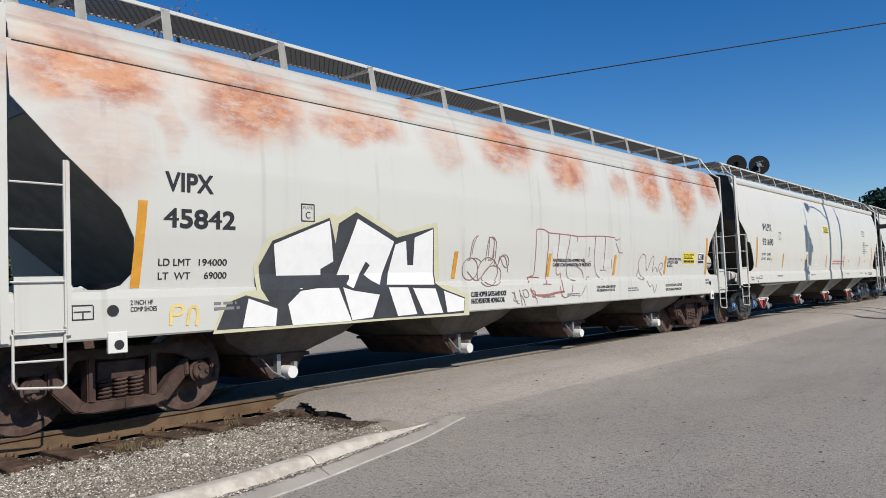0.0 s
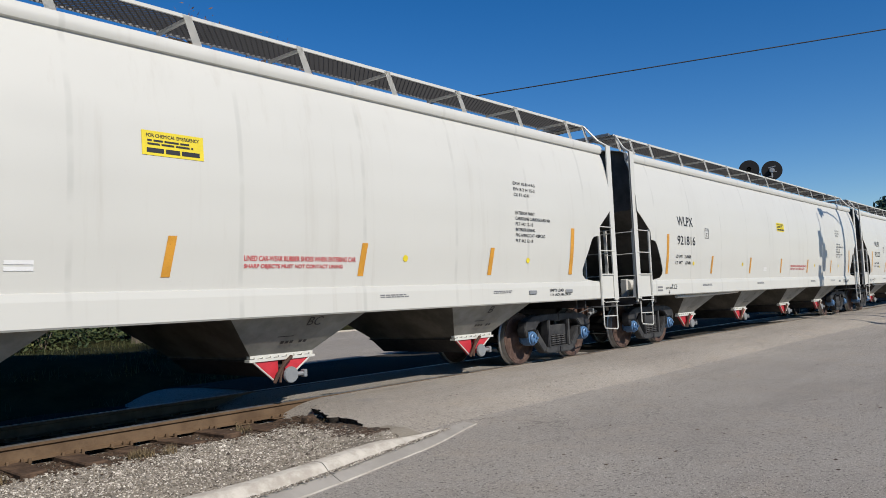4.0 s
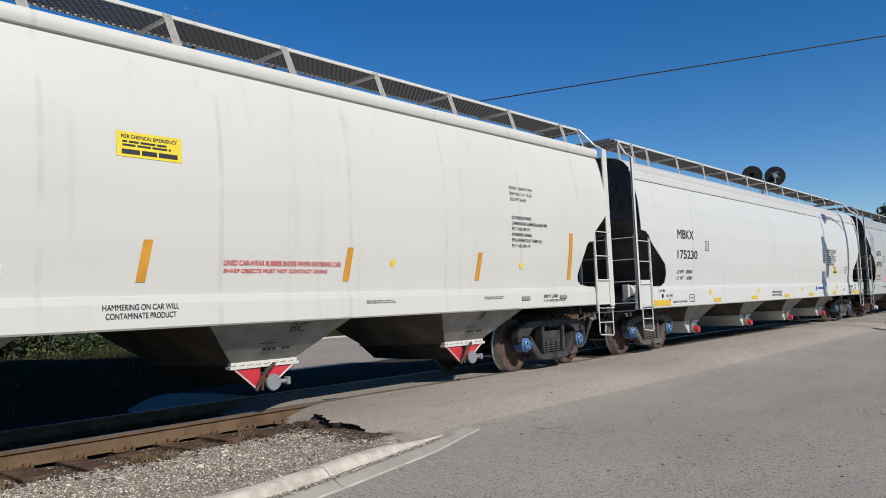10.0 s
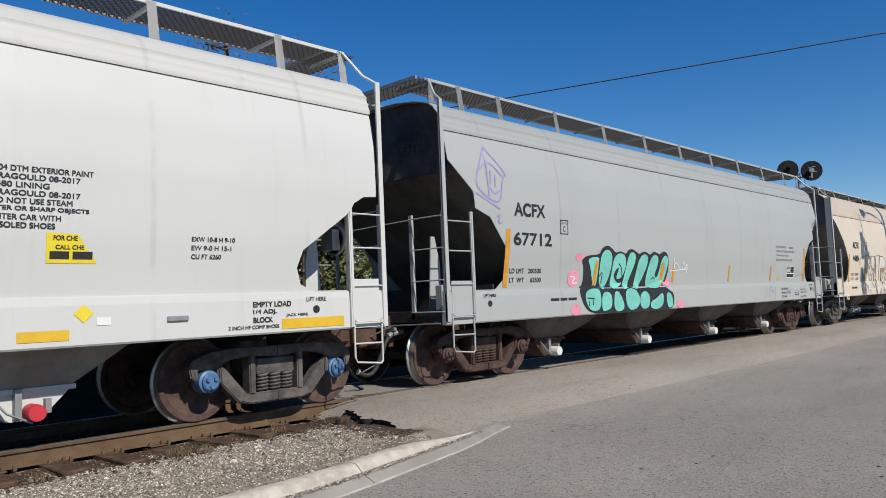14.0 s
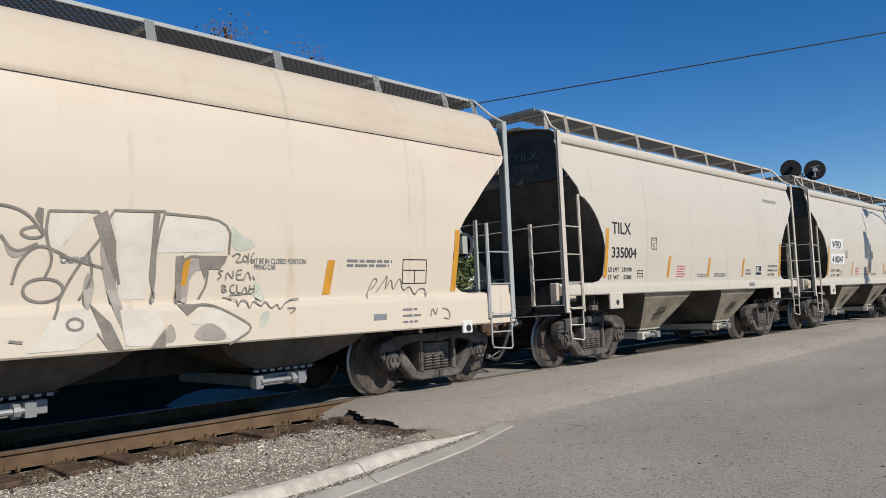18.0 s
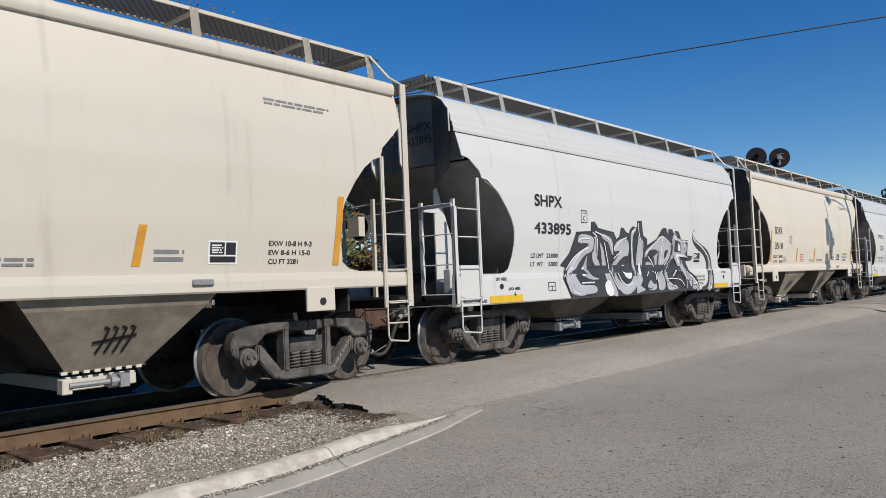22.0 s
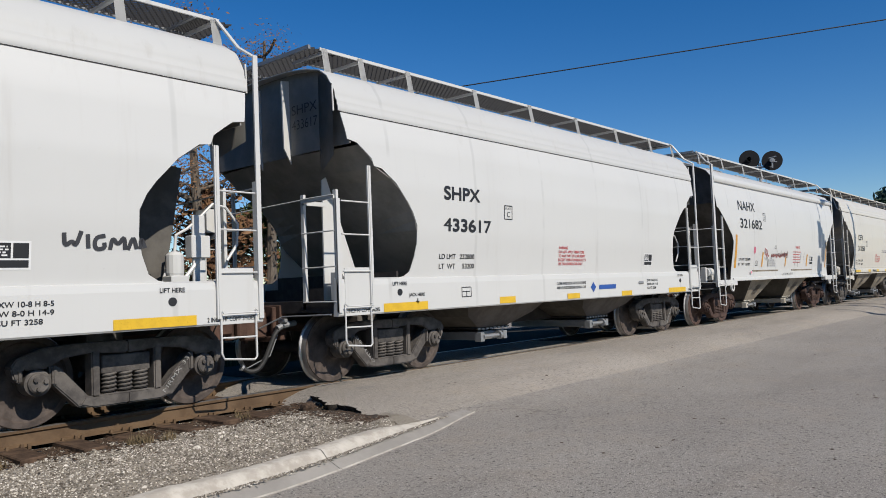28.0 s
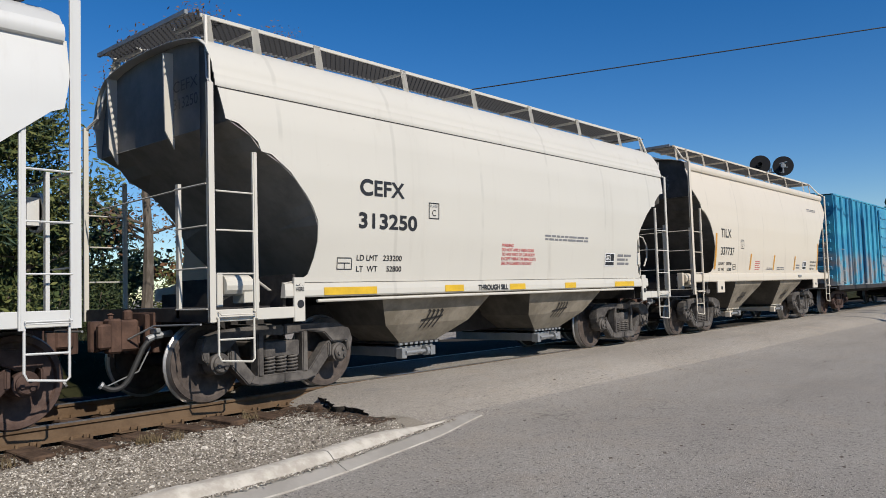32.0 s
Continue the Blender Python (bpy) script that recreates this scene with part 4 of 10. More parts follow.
def spray_rusty(car):
    """Spray paint on the side of one car."""
    g = []
    g.append(figure([[(2.13, 0.92), (2.27, 1.30), (2.57, 1.40), (2.72, 1.41), (2.69, 1.70), (2.87, 2.05), (3.85, 2.41), (3.98, 2.36), (4.30, 2.52), (5.07, 2.19), (5.93, 2.38), (6.01, 1.45), (6.66, 1.23), (6.65, 0.90), (4.93, 0.92)]]))
    spray(car, g, TAGHALO, 0.0035)
    g = []
    g.append(figure([[(2.17, 0.96), (2.32, 1.27), (2.57, 1.35), (2.89, 1.26), (2.78, 1.42), (2.76, 1.70), (2.94, 2.01), (3.83, 2.34), (3.93, 2.00), (3.98, 2.27), (4.29, 2.44), (5.06, 2.11), (5.84, 2.29), (5.88, 1.43), (6.05, 1.34), (6.56, 1.19), (6.52, 0.94), (4.93, 0.95)]]))
    spray(car, g, TAGDARK, 0.005)
    g = []
    g.append(figure([[(2.51, 0.97), (2.60, 1.31), (3.00, 1.17), (2.97, 0.96)]]))
    g.append(figure([[(2.96, 1.97), (3.82, 2.30), (3.90, 1.76), (3.69, 1.66), (3.70, 1.46), (3.36, 1.40), (3.26, 1.50), (3.03, 1.44)]]))
    g.append(figure([[(3.16, 1.22), (3.36, 1.38), (3.96, 1.44), (4.18, 0.95), (3.22, 0.95)]]))
    g.append(figure([[(4.31, 2.35), (5.00, 2.05), (4.71, 1.43), (4.43, 1.56), (4.55, 1.71), (4.47, 1.76), (4.23, 1.39), (4.00, 1.51), (3.95, 1.55)]]))
    g.append(figure([[(4.05, 1.41), (4.23, 1.36), (4.71, 1.29), (4.56, 0.98), (4.19, 0.96)]]))
    g.append(figure([[(5.03, 2.01), (5.24, 2.07), (5.29, 1.71), (5.41, 1.71), (5.42, 2.12), (5.82, 2.26), (5.85, 1.41), (4.85, 1.43)]]))
    g.append(figure([[(4.89, 1.39), (5.28, 1.38), (5.45, 0.98), (5.05, 0.97)]]))
    g.append(figure([[(5.38, 1.37), (5.87, 1.35), (6.02, 0.97), (5.60, 0.97)]]))
    g.append(figure([[(6.06, 1.31), (6.54, 1.17), (6.51, 0.98), (6.12, 0.97)]]))
    spray(car, g, DECALW, 0.009)
    g = []
    g.append(ribbon(rounded([(6.94, 1.65), (6.91, 1.56), (6.85, 1.50), (6.77, 1.47), (6.68, 1.47), (6.60, 1.50), (6.55, 1.57), (6.54, 1.65), (6.56, 1.73), (6.62, 1.79), (6.70, 1.83), (6.79, 1.83), (6.87, 1.79), (6.92, 1.73), (6.94, 1.65)]), 0.014))
    g.append(ribbon(rounded([(7.47, 1.59), (7.43, 1.49), (7.35, 1.40), (7.23, 1.35), (7.11, 1.36), (7.01, 1.41), (6.94, 1.49), (6.92, 1.60), (6.96, 1.70), (7.04, 1.79), (7.15, 1.84), (7.27, 1.84), (7.38, 1.79), (7.45, 1.70), (7.47, 1.59)]), 0.014))
    g.append(ribbon(rounded([(6.72, 1.79), (6.77, 2.11), (6.89, 2.20)]), 0.014))
    g.append(ribbon(rounded([(7.13, 1.79), (7.19, 2.17), (7.29, 2.19), (7.36, 2.13), (7.32, 1.84)]), 0.014))
    g.append(ribbon(rounded([(7.45, 1.69), (7.57, 1.89), (7.70, 1.84), (7.76, 1.59)]), 0.014))
    spray(car, g, TAGDULL, 0.007)
    g = []
    g.append(ribbon(rounded([(1.63, 1.05), (1.64, 1.27), (1.79, 1.26), (1.76, 1.17), (1.66, 1.16)]), 0.035))
    g.append(ribbon(rounded([(1.82, 1.04), (1.86, 1.26), (1.96, 1.22), (1.93, 1.03)]), 0.035))
    spray(car, g, TAGYEL, 0.007)
    g = []
    g.append(ribbon(rounded([(8.59, 2.35), (8.65, 2.38), (8.84, 2.38), (9.00, 2.32)]), 0.016))
    g.append(ribbon(rounded([(8.59, 2.35), (8.58, 1.94), (8.56, 1.57), (8.51, 1.52), (8.34, 1.49)]), 0.016))
    g.append(ribbon(rounded([(8.33, 1.49), (8.51, 1.50), (8.71, 1.48)]), 0.016))
    g.append(ribbon(rounded([(8.34, 1.40), (8.36, 1.48)]), 0.016))
    g.append(ribbon(rounded([(9.00, 2.32), (8.97, 1.91), (8.94, 1.59), (8.91, 1.37)]), 0.016))
    g.append(ribbon(rounded([(8.80, 1.36), (8.93, 1.36), (9.06, 1.35)]), 0.016))
    g.append(ribbon(rounded([(9.00, 2.32), (9.37, 2.31), (9.75, 2.30), (10.01, 2.28), (10.71, 2.31), (11.11, 2.32), (11.51, 2.30)]), 0.016))
    g.append(ribbon(rounded([(9.37, 2.31), (9.31, 1.96), (9.27, 1.65), (9.28, 1.54), (9.37, 1.52), (9.44, 1.58), (9.42, 1.39), (9.49, 1.18)]), 0.016))
    g.append(ribbon(rounded([(9.49, 1.19), (9.17, 1.18), (8.90, 1.13), (8.56, 1.15), (8.44, 1.21), (8.39, 1.30)]), 0.016))
    g.append(ribbon(rounded([(8.42, 1.16), (8.48, 1.12), (8.54, 1.14), (8.52, 1.24), (8.43, 1.25)]), 0.016))
    g.append(ribbon(rounded([(10.01, 2.28), (10.00, 2.18)]), 0.016))
    g.append(ribbon(rounded([(11.51, 2.27), (11.60, 2.24), (11.74, 2.29)]), 0.016))
    g.append(ribbon(rounded([(8.56, 1.17), (8.90, 1.16), (9.17, 1.20), (9.50, 1.21)]), 0.016))
    spray(car, g, TAGRED, 0.007)
    g = []
    g.append(ribbon(rounded([(9.75, 2.30), (9.68, 2.06), (9.62, 1.88), (9.63, 1.54), (9.73, 1.43), (9.92, 1.41)]), 0.013))
    g.append(ribbon(rounded([(9.92, 1.71), (10.16, 1.64), (10.25, 1.55), (10.27, 1.45)]), 0.013))
    g.append(ribbon(rounded([(10.46, 2.08), (10.45, 1.87)]), 0.013))
    g.append(ribbon(rounded([(10.23, 1.85), (10.33, 1.73), (10.54, 1.80)]), 0.013))
    g.append(ribbon(rounded([(10.71, 2.31), (10.65, 1.90), (10.69, 1.71), (10.76, 1.52), (10.97, 1.42)]), 0.013))
    g.append(ribbon(rounded([(11.11, 2.32), (11.06, 1.64)]), 0.013))
    g.append(ribbon(rounded([(10.92, 1.61), (11.17, 1.61)]), 0.013))
    g.append(ribbon(rounded([(11.55, 2.19), (11.64, 2.07), (11.69, 1.98), (11.86, 1.98)]), 0.013))
    g.append(ribbon(rounded([(10.32, 1.42), (10.44, 1.50), (10.52, 1.43)]), 0.013))
    g.append(ribbon(rounded([(9.81, 1.32), (9.78, 1.17), (9.55, 1.07), (9.38, 1.13)]), 0.013))
    g.append(ribbon(rounded([(10.29, 1.30), (10.17, 1.15), (10.00, 1.08)]), 0.013))
    g.append(ribbon(rounded([(9.36, 1.31), (9.40, 1.14), (9.50, 1.08)]), 0.013))
    g.append(ribbon(rounded([(11.37, 1.84), (11.40, 1.64)]), 0.013))
    g.append(ribbon(rounded([(7.82, 1.24), (7.92, 1.20), (7.84, 1.08), (8.00, 1.08)]), 0.013))
    g.append(ribbon(rounded([(7.89, 1.25), (7.94, 1.05), (8.03, 1.03)]), 0.013))
    g.append(ribbon(rounded([(8.05, 1.28), (8.11, 0.99)]), 0.013))
    g.append(ribbon(rounded([(8.07, 1.19), (8.18, 1.09), (8.20, 0.98)]), 0.013))
    g.append(ribbon(rounded([(8.13, 1.26), (8.28, 1.28), (8.34, 1.14), (8.18, 1.13), (8.15, 1.24)]), 0.013))
    g.append(ribbon(rounded([(8.38, 1.27), (8.50, 1.13), (8.58, 1.09), (8.56, 0.99)]), 0.013))
    g.append(ribbon(rounded([(12.81, 1.97), (12.60, 1.82), (12.62, 1.55), (12.93, 1.36), (12.50, 1.42), (12.61, 1.61)]), 0.013))
    g.append(ribbon(rounded([(12.81, 1.97), (12.97, 1.94), (13.01, 1.49), (13.27, 1.93), (13.42, 1.91), (13.28, 1.49), (13.49, 1.72), (13.59, 1.49), (13.67, 1.77), (13.88, 1.76), (13.81, 1.63), (13.64, 1.60), (13.83, 1.47)]), 0.013))
    g.append(ribbon(rounded([(12.98, 1.36), (13.09, 1.19), (13.27, 1.29), (13.29, 1.01), (13.48, 1.27)]), 0.013))
    spray(car, g, TAGDULL, 0.0075)
    g = []
    g.append(ribbon(rounded([(6.77, 1.88), (6.80, 2.05), (6.89, 2.18), (6.93, 2.20)]), 0.014))
    g.append(ribbon(rounded([(7.22, 2.19), (7.21, 2.01), (7.20, 1.86)]), 0.014))
    g.append(ribbon(rounded([(7.22, 2.17), (7.32, 2.20), (7.40, 2.13), (7.41, 2.06), (7.38, 1.74), (7.35, 1.71)]), 0.014))
    g.append(ribbon(rounded([(7.19, 1.80), (7.34, 1.80), (7.35, 1.95)]), 0.014))
    g.append(ribbon(rounded([(7.35, 1.79), (7.05, 1.52), (6.89, 1.43), (6.67, 1.61)]), 0.014))
    g.append(ribbon(rounded([(6.67, 1.79), (6.79, 1.83), (6.93, 1.82), (7.03, 1.76)]), 0.014))
    g.append(ribbon(rounded([(7.03, 1.49), (7.11, 1.61), (7.27, 1.71), (7.50, 1.69), (7.58, 1.57), (7.54, 1.43), (7.39, 1.36), (7.20, 1.38), (7.08, 1.44), (7.03, 1.49)]), 0.014))
    g.append(ribbon(rounded([(7.48, 1.78), (7.55, 1.88), (7.70, 1.90), (7.80, 1.78), (7.73, 1.65), (7.61, 1.71), (7.56, 1.81), (7.50, 1.86)]), 0.014))
    spray(car, g, TAGDULL, 0.007)


def spray_grey(car):
    """Spray paint on the side of one car."""
    g = []
    g.append(figure([rounded([(3.51, 2.01), (3.49, 1.97), (3.45, 1.95), (3.40, 1.93), (3.35, 1.93), (3.30, 1.94), (3.26, 1.97), (3.25, 2.00), (3.27, 2.04), (3.31, 2.07), (3.36, 2.08), (3.41, 2.08), (3.46, 2.07), (3.50, 2.04), (3.51, 2.01)], True)]))
    g.append(figure([rounded([(3.37, 1.61), (3.35, 1.55), (3.30, 1.49), (3.23, 1.46), (3.15, 1.47), (3.08, 1.50), (3.04, 1.55), (3.03, 1.62), (3.05, 1.68), (3.10, 1.74), (3.17, 1.77), (3.25, 1.77), (3.32, 1.74), (3.36, 1.68), (3.37, 1.61)], True)]))
    g.append(figure([rounded([(3.37, 1.05), (3.35, 1.01), (3.30, 0.97), (3.24, 0.96), (3.16, 0.96), (3.10, 0.98), (3.06, 1.02), (3.05, 1.07), (3.07, 1.11), (3.11, 1.14), (3.18, 1.16), (3.25, 1.16), (3.31, 1.13), (3.36, 1.10), (3.37, 1.05)], True)]))
    g.append(figure([rounded([(7.27, 1.04), (7.24, 0.99), (7.19, 0.96), (7.12, 0.95), (7.04, 0.95), (6.97, 0.97), (6.93, 1.01), (6.92, 1.05), (6.94, 1.09), (6.99, 1.12), (7.06, 1.14), (7.14, 1.13), (7.21, 1.11), (7.25, 1.08), (7.27, 1.04)], True)]))
    g.append(figure([rounded([(6.73, 1.53), (6.70, 1.48), (6.65, 1.45), (6.57, 1.43), (6.49, 1.43), (6.42, 1.45), (6.37, 1.49), (6.36, 1.53), (6.38, 1.58), (6.44, 1.61), (6.51, 1.63), (6.59, 1.63), (6.67, 1.61), (6.71, 1.58), (6.73, 1.53)], True)]))
    spray(car, g, TAGPINK, 0.005)
    g = []
    g.append(figure([rounded([(3.44, 1.95), (3.59, 2.04), (4.02, 2.06), (4.08, 2.18), (4.27, 2.25), (4.45, 2.19), (4.55, 2.10), (4.77, 2.15), (4.92, 2.08), (5.01, 2.17), (5.16, 2.20), (5.32, 2.14), (5.43, 2.09), (5.61, 2.16), (5.76, 2.13), (5.86, 2.08), (5.99, 2.17), (6.16, 2.13), (6.24, 2.10), (6.43, 2.19), (6.61, 2.11), (6.66, 1.79), (6.44, 1.43), (6.62, 1.37), (6.85, 1.26), (6.77, 0.97), (6.38, 0.95), (6.11, 0.93), (5.69, 0.96), (5.28, 0.94), (4.37, 0.95), (3.69, 0.97), (3.46, 1.12), (3.34, 1.44), (3.50, 1.52), (3.52, 1.83)], True)]))
    spray(car, g, BLACK, 0.007)
    g = []
    g.append(figure([rounded([(3.62, 1.99), (4.00, 2.03), (4.00, 1.91), (3.93, 1.47), (3.81, 1.48), (3.73, 1.83)], True)]))
    g.append(figure([rounded([(4.03, 1.83), (4.07, 2.06), (4.22, 2.17), (4.40, 2.13), (4.46, 1.98), (4.36, 1.65), (4.16, 1.42), (4.06, 1.40), (4.00, 1.56)], True)]))
    g.append(figure([rounded([(4.50, 2.02), (4.70, 2.11), (4.90, 2.07), (4.96, 1.89), (4.82, 1.63), (4.57, 1.58), (4.72, 1.84), (4.59, 1.79), (4.49, 1.65), (4.64, 1.51), (4.81, 1.55), (4.71, 1.44), (4.34, 1.40), (4.44, 1.74)], True)]))
    g.append(figure([rounded([(5.01, 2.03), (5.11, 2.14), (5.28, 2.11), (5.30, 1.94), (5.02, 1.55), (4.93, 1.39), (4.78, 1.42), (4.92, 1.74)], True)]))
    g.append(figure([rounded([(5.42, 1.99), (5.59, 2.11), (5.77, 2.07), (5.77, 1.89), (5.50, 1.54), (5.32, 1.38), (5.20, 1.43), (5.33, 1.74)], True)]))
    g.append(figure([rounded([(5.84, 1.94), (5.98, 2.10), (6.19, 2.07), (6.20, 1.90), (6.02, 1.64), (6.19, 1.62), (6.35, 2.05), (6.55, 2.10), (6.64, 1.90), (6.35, 1.41), (5.74, 1.40), (5.67, 1.54)], True)]))
    g.append(figure([rounded([(3.54, 1.39), (3.86, 1.45), (4.03, 1.38), (4.02, 1.07), (3.82, 1.00), (3.63, 1.05), (3.52, 1.22)], True)]))
    g.append(figure([rounded([(4.07, 1.34), (4.27, 1.37), (4.41, 1.28), (4.37, 1.05), (4.16, 1.00), (4.03, 1.01)], True)]))
    g.append(figure([rounded([(4.48, 1.37), (4.67, 1.36), (4.84, 1.08), (4.74, 0.98), (4.45, 0.98)], True)]))
    g.append(figure([rounded([(4.85, 1.36), (5.09, 1.44), (5.34, 1.35), (5.44, 1.15), (5.25, 0.99), (4.94, 0.99)], True)]))
    g.append(figure([rounded([(5.44, 1.30), (5.65, 1.37), (5.82, 1.24), (5.76, 1.02), (5.53, 0.98), (5.40, 1.08)], True)]))
    g.append(figure([rounded([(5.83, 1.14), (6.05, 1.18), (6.36, 1.34), (6.36, 1.07), (6.12, 0.96), (5.81, 0.99)], True)]))
    g.append(figure([rounded([(6.48, 1.32), (6.73, 1.28), (6.76, 1.00), (6.51, 0.97)], True)]))
    spray(car, g, TAGTEAL, 0.01)
    g = []
    g.append(figure([[(3.78, 1.49), (3.89, 1.49), (3.99, 1.94), (3.90, 1.96)]]))
    g.append(figure([[(6.21, 1.45), (6.35, 1.45), (6.48, 1.93), (6.35, 1.93)]]))
    spray(car, g, ORANGE, 0.012)
    g = []
    g.append(ribbon(rounded([(4.68, 1.90), (4.79, 1.82), (4.80, 1.65)]), 0.022))
    g.append(ribbon(rounded([(5.91, 1.58), (5.98, 1.64), (6.06, 1.59)]), 0.022))
    g.append(ribbon(rounded([(4.01, 1.65), (4.13, 1.76), (4.07, 1.52)]), 0.022))
    g.append(ribbon(rounded([(5.17, 1.40), (5.09, 1.45), (4.98, 1.41)]), 0.022))
    g.append(ribbon(rounded([(3.58, 1.26), (3.81, 1.24)]), 0.022))
    g.append(ribbon(rounded([(3.64, 1.21), (3.63, 1.11)]), 0.022))
    g.append(ribbon(rounded([(3.76, 1.21), (3.75, 1.12)]), 0.022))
    spray(car, g, BLACK, 0.014)
    g = []
    g.append(ribbon(rounded([(6.88, 2.04), (6.88, 1.74), (6.94, 2.01), (7.23, 1.72), (7.33, 2.05), (7.34, 1.76), (7.50, 1.96), (7.45, 1.72)]), 0.022))
    g.append(ribbon(rounded([(6.72, 1.76), (7.50, 1.81)]), 0.022))
    g.append(ribbon(rounded([(3.10, 1.66), (3.29, 1.64), (3.12, 1.53), (3.32, 1.54)]), 0.022))
    spray(car, g, DECALW, 0.008)
    g = []
    g.append(ribbon(rounded([(0.97, 3.73), (0.73, 3.28), (0.69, 3.06), (0.98, 2.88), (1.25, 2.83), (1.33, 3.28), (1.45, 3.31), (0.97, 3.73)]), 0.03))
    g.append(ribbon(rounded([(0.73, 3.28), (1.00, 3.53), (1.33, 3.28)]), 0.03))
    g.append(ribbon(rounded([(0.96, 3.52), (0.98, 2.88)]), 0.03))
    g.append(ribbon(rounded([(1.05, 3.35), (1.03, 3.13)]), 0.03))
    g.append(ribbon(rounded([(1.16, 3.29), (1.14, 3.10)]), 0.03))
    g.append(ribbon(rounded([(0.99, 3.09), (1.11, 2.96), (1.26, 3.05)]), 0.03))
    g.append(ribbon(rounded([(0.68, 2.96), (1.22, 2.74)]), 0.03))
    g.append(ribbon(rounded([(1.13, 2.60), (1.22, 2.67), (1.17, 2.50), (1.27, 2.53)]), 0.03))
    spray(car, g, TAGPURP, 0.006)


def spray_tan(car):
    """Spray paint on the side of one car."""
    g = []
    g.append(figure([rounded([(2.91, 1.84), (3.22, 1.85), (3.19, 1.45), (2.85, 1.40), (2.96, 1.63)], True)]))
    g.append(figure([rounded([(4.45, 2.21), (4.57, 1.61), (4.70, 0.99), (4.56, 1.26), (4.46, 1.61), (4.40, 1.97)], True)]))
    g.append(figure([rounded([(3.56, 2.05), (3.71, 1.90), (3.86, 2.01), (3.66, 1.81)], True)]))
    g.append(figure([rounded([(5.22, 1.90), (5.76, 1.92), (5.72, 1.78), (5.33, 1.76), (5.31, 1.40), (5.19, 1.40)], True)]))
    g.append(figure([rounded([(4.29, 1.77), (4.39, 1.62), (4.30, 1.31), (4.25, 1.46)], True)]))
    g.append(figure([rounded([(4.99, 0.98), (5.11, 1.24), (5.19, 0.99)], True)]))
    g.append(figure([rounded([(3.11, 1.20), (3.22, 1.34), (3.28, 1.09), (3.14, 1.02)], True)]))
    g.append(figure([rounded([(5.28, 0.99), (5.53, 1.23), (5.82, 0.96)], True)]))
    spray(car, g, TAGPALE, 0.005)
    g = []
    g.append(ribbon(rounded([(2.58, 1.99), (2.57, 2.21), (2.81, 2.27), (3.25, 2.33)]), 0.026))
    g.append(ribbon(rounded([(3.30, 2.33), (3.27, 1.91), (3.20, 1.48)]), 0.026))
    g.append(ribbon(rounded([(3.25, 2.33), (3.28, 2.06)]), 0.026))
    g.append(ribbon(rounded([(3.31, 2.34), (3.59, 2.35), (3.78, 2.28), (3.91, 2.08)]), 0.026))
    g.append(ribbon(rounded([(3.95, 2.31), (4.39, 2.33)]), 0.026))
    g.append(ribbon(rounded([(3.95, 2.31), (3.92, 2.08), (4.00, 1.85), (3.92, 1.66)]), 0.026))
    g.append(ribbon(rounded([(4.39, 2.33), (4.49, 2.17), (4.25, 1.85), (4.08, 1.54), (4.00, 1.28)]), 0.026))
    g.append(ribbon(rounded([(4.53, 2.35), (5.05, 2.37)]), 0.026))
    g.append(ribbon(rounded([(4.53, 2.33), (4.42, 2.17), (4.54, 1.93), (4.60, 1.61)]), 0.026))
    g.append(ribbon(rounded([(5.05, 2.37), (4.95, 2.02), (4.95, 1.61), (4.91, 1.41)]), 0.026))
    g.append(ribbon(rounded([(5.04, 2.35), (5.79, 2.32), (5.77, 1.93)]), 0.026))
    g.append(ribbon(rounded([(3.91, 2.11), (3.90, 2.08), (3.88, 2.06), (3.84, 2.05), (3.79, 2.05), (3.76, 2.06), (3.73, 2.08), (3.72, 2.10), (3.73, 2.12), (3.76, 2.14), (3.80, 2.15), (3.84, 2.16), (3.88, 2.15), (3.90, 2.13), (3.91, 2.11)]), 0.026))
    g.append(ribbon(rounded([(4.09, 1.56), (4.07, 1.51), (4.02, 1.47), (3.95, 1.45), (3.87, 1.45), (3.81, 1.47), (3.76, 1.51), (3.75, 1.56), (3.76, 1.61), (3.81, 1.65), (3.88, 1.67), (3.96, 1.67), (4.03, 1.65), (4.08, 1.61), (4.09, 1.56)]), 0.026))
    g.append(ribbon(rounded([(3.66, 1.62), (3.71, 1.84), (3.86, 2.00), (4.05, 1.92), (4.15, 1.85)]), 0.026))
    g.append(ribbon(rounded([(3.40, 2.06), (3.48, 1.84), (3.40, 1.55), (3.29, 1.41)]), 0.026))
    g.append(ribbon(rounded([(3.56, 2.07), (3.67, 1.90), (3.86, 2.00)]), 0.026))
    g.append(ribbon(rounded([(4.23, 1.46), (4.36, 1.69), (4.30, 1.93)]), 0.026))
    g.append(ribbon(rounded([(5.17, 1.40), (5.22, 1.90), (5.52, 1.90), (5.53, 1.61), (5.43, 1.44)]), 0.026))
    g.append(ribbon(rounded([(2.59, 1.36), (2.74, 1.15), (2.77, 1.01)]), 0.026))
    g.append(ribbon(rounded([(2.91, 1.35), (3.20, 1.37), (3.46, 1.19)]), 0.026))
    g.append(ribbon(rounded([(5.30, 1.36), (5.54, 1.39), (5.90, 1.21), (6.08, 1.08), (5.76, 0.92)]), 0.026))
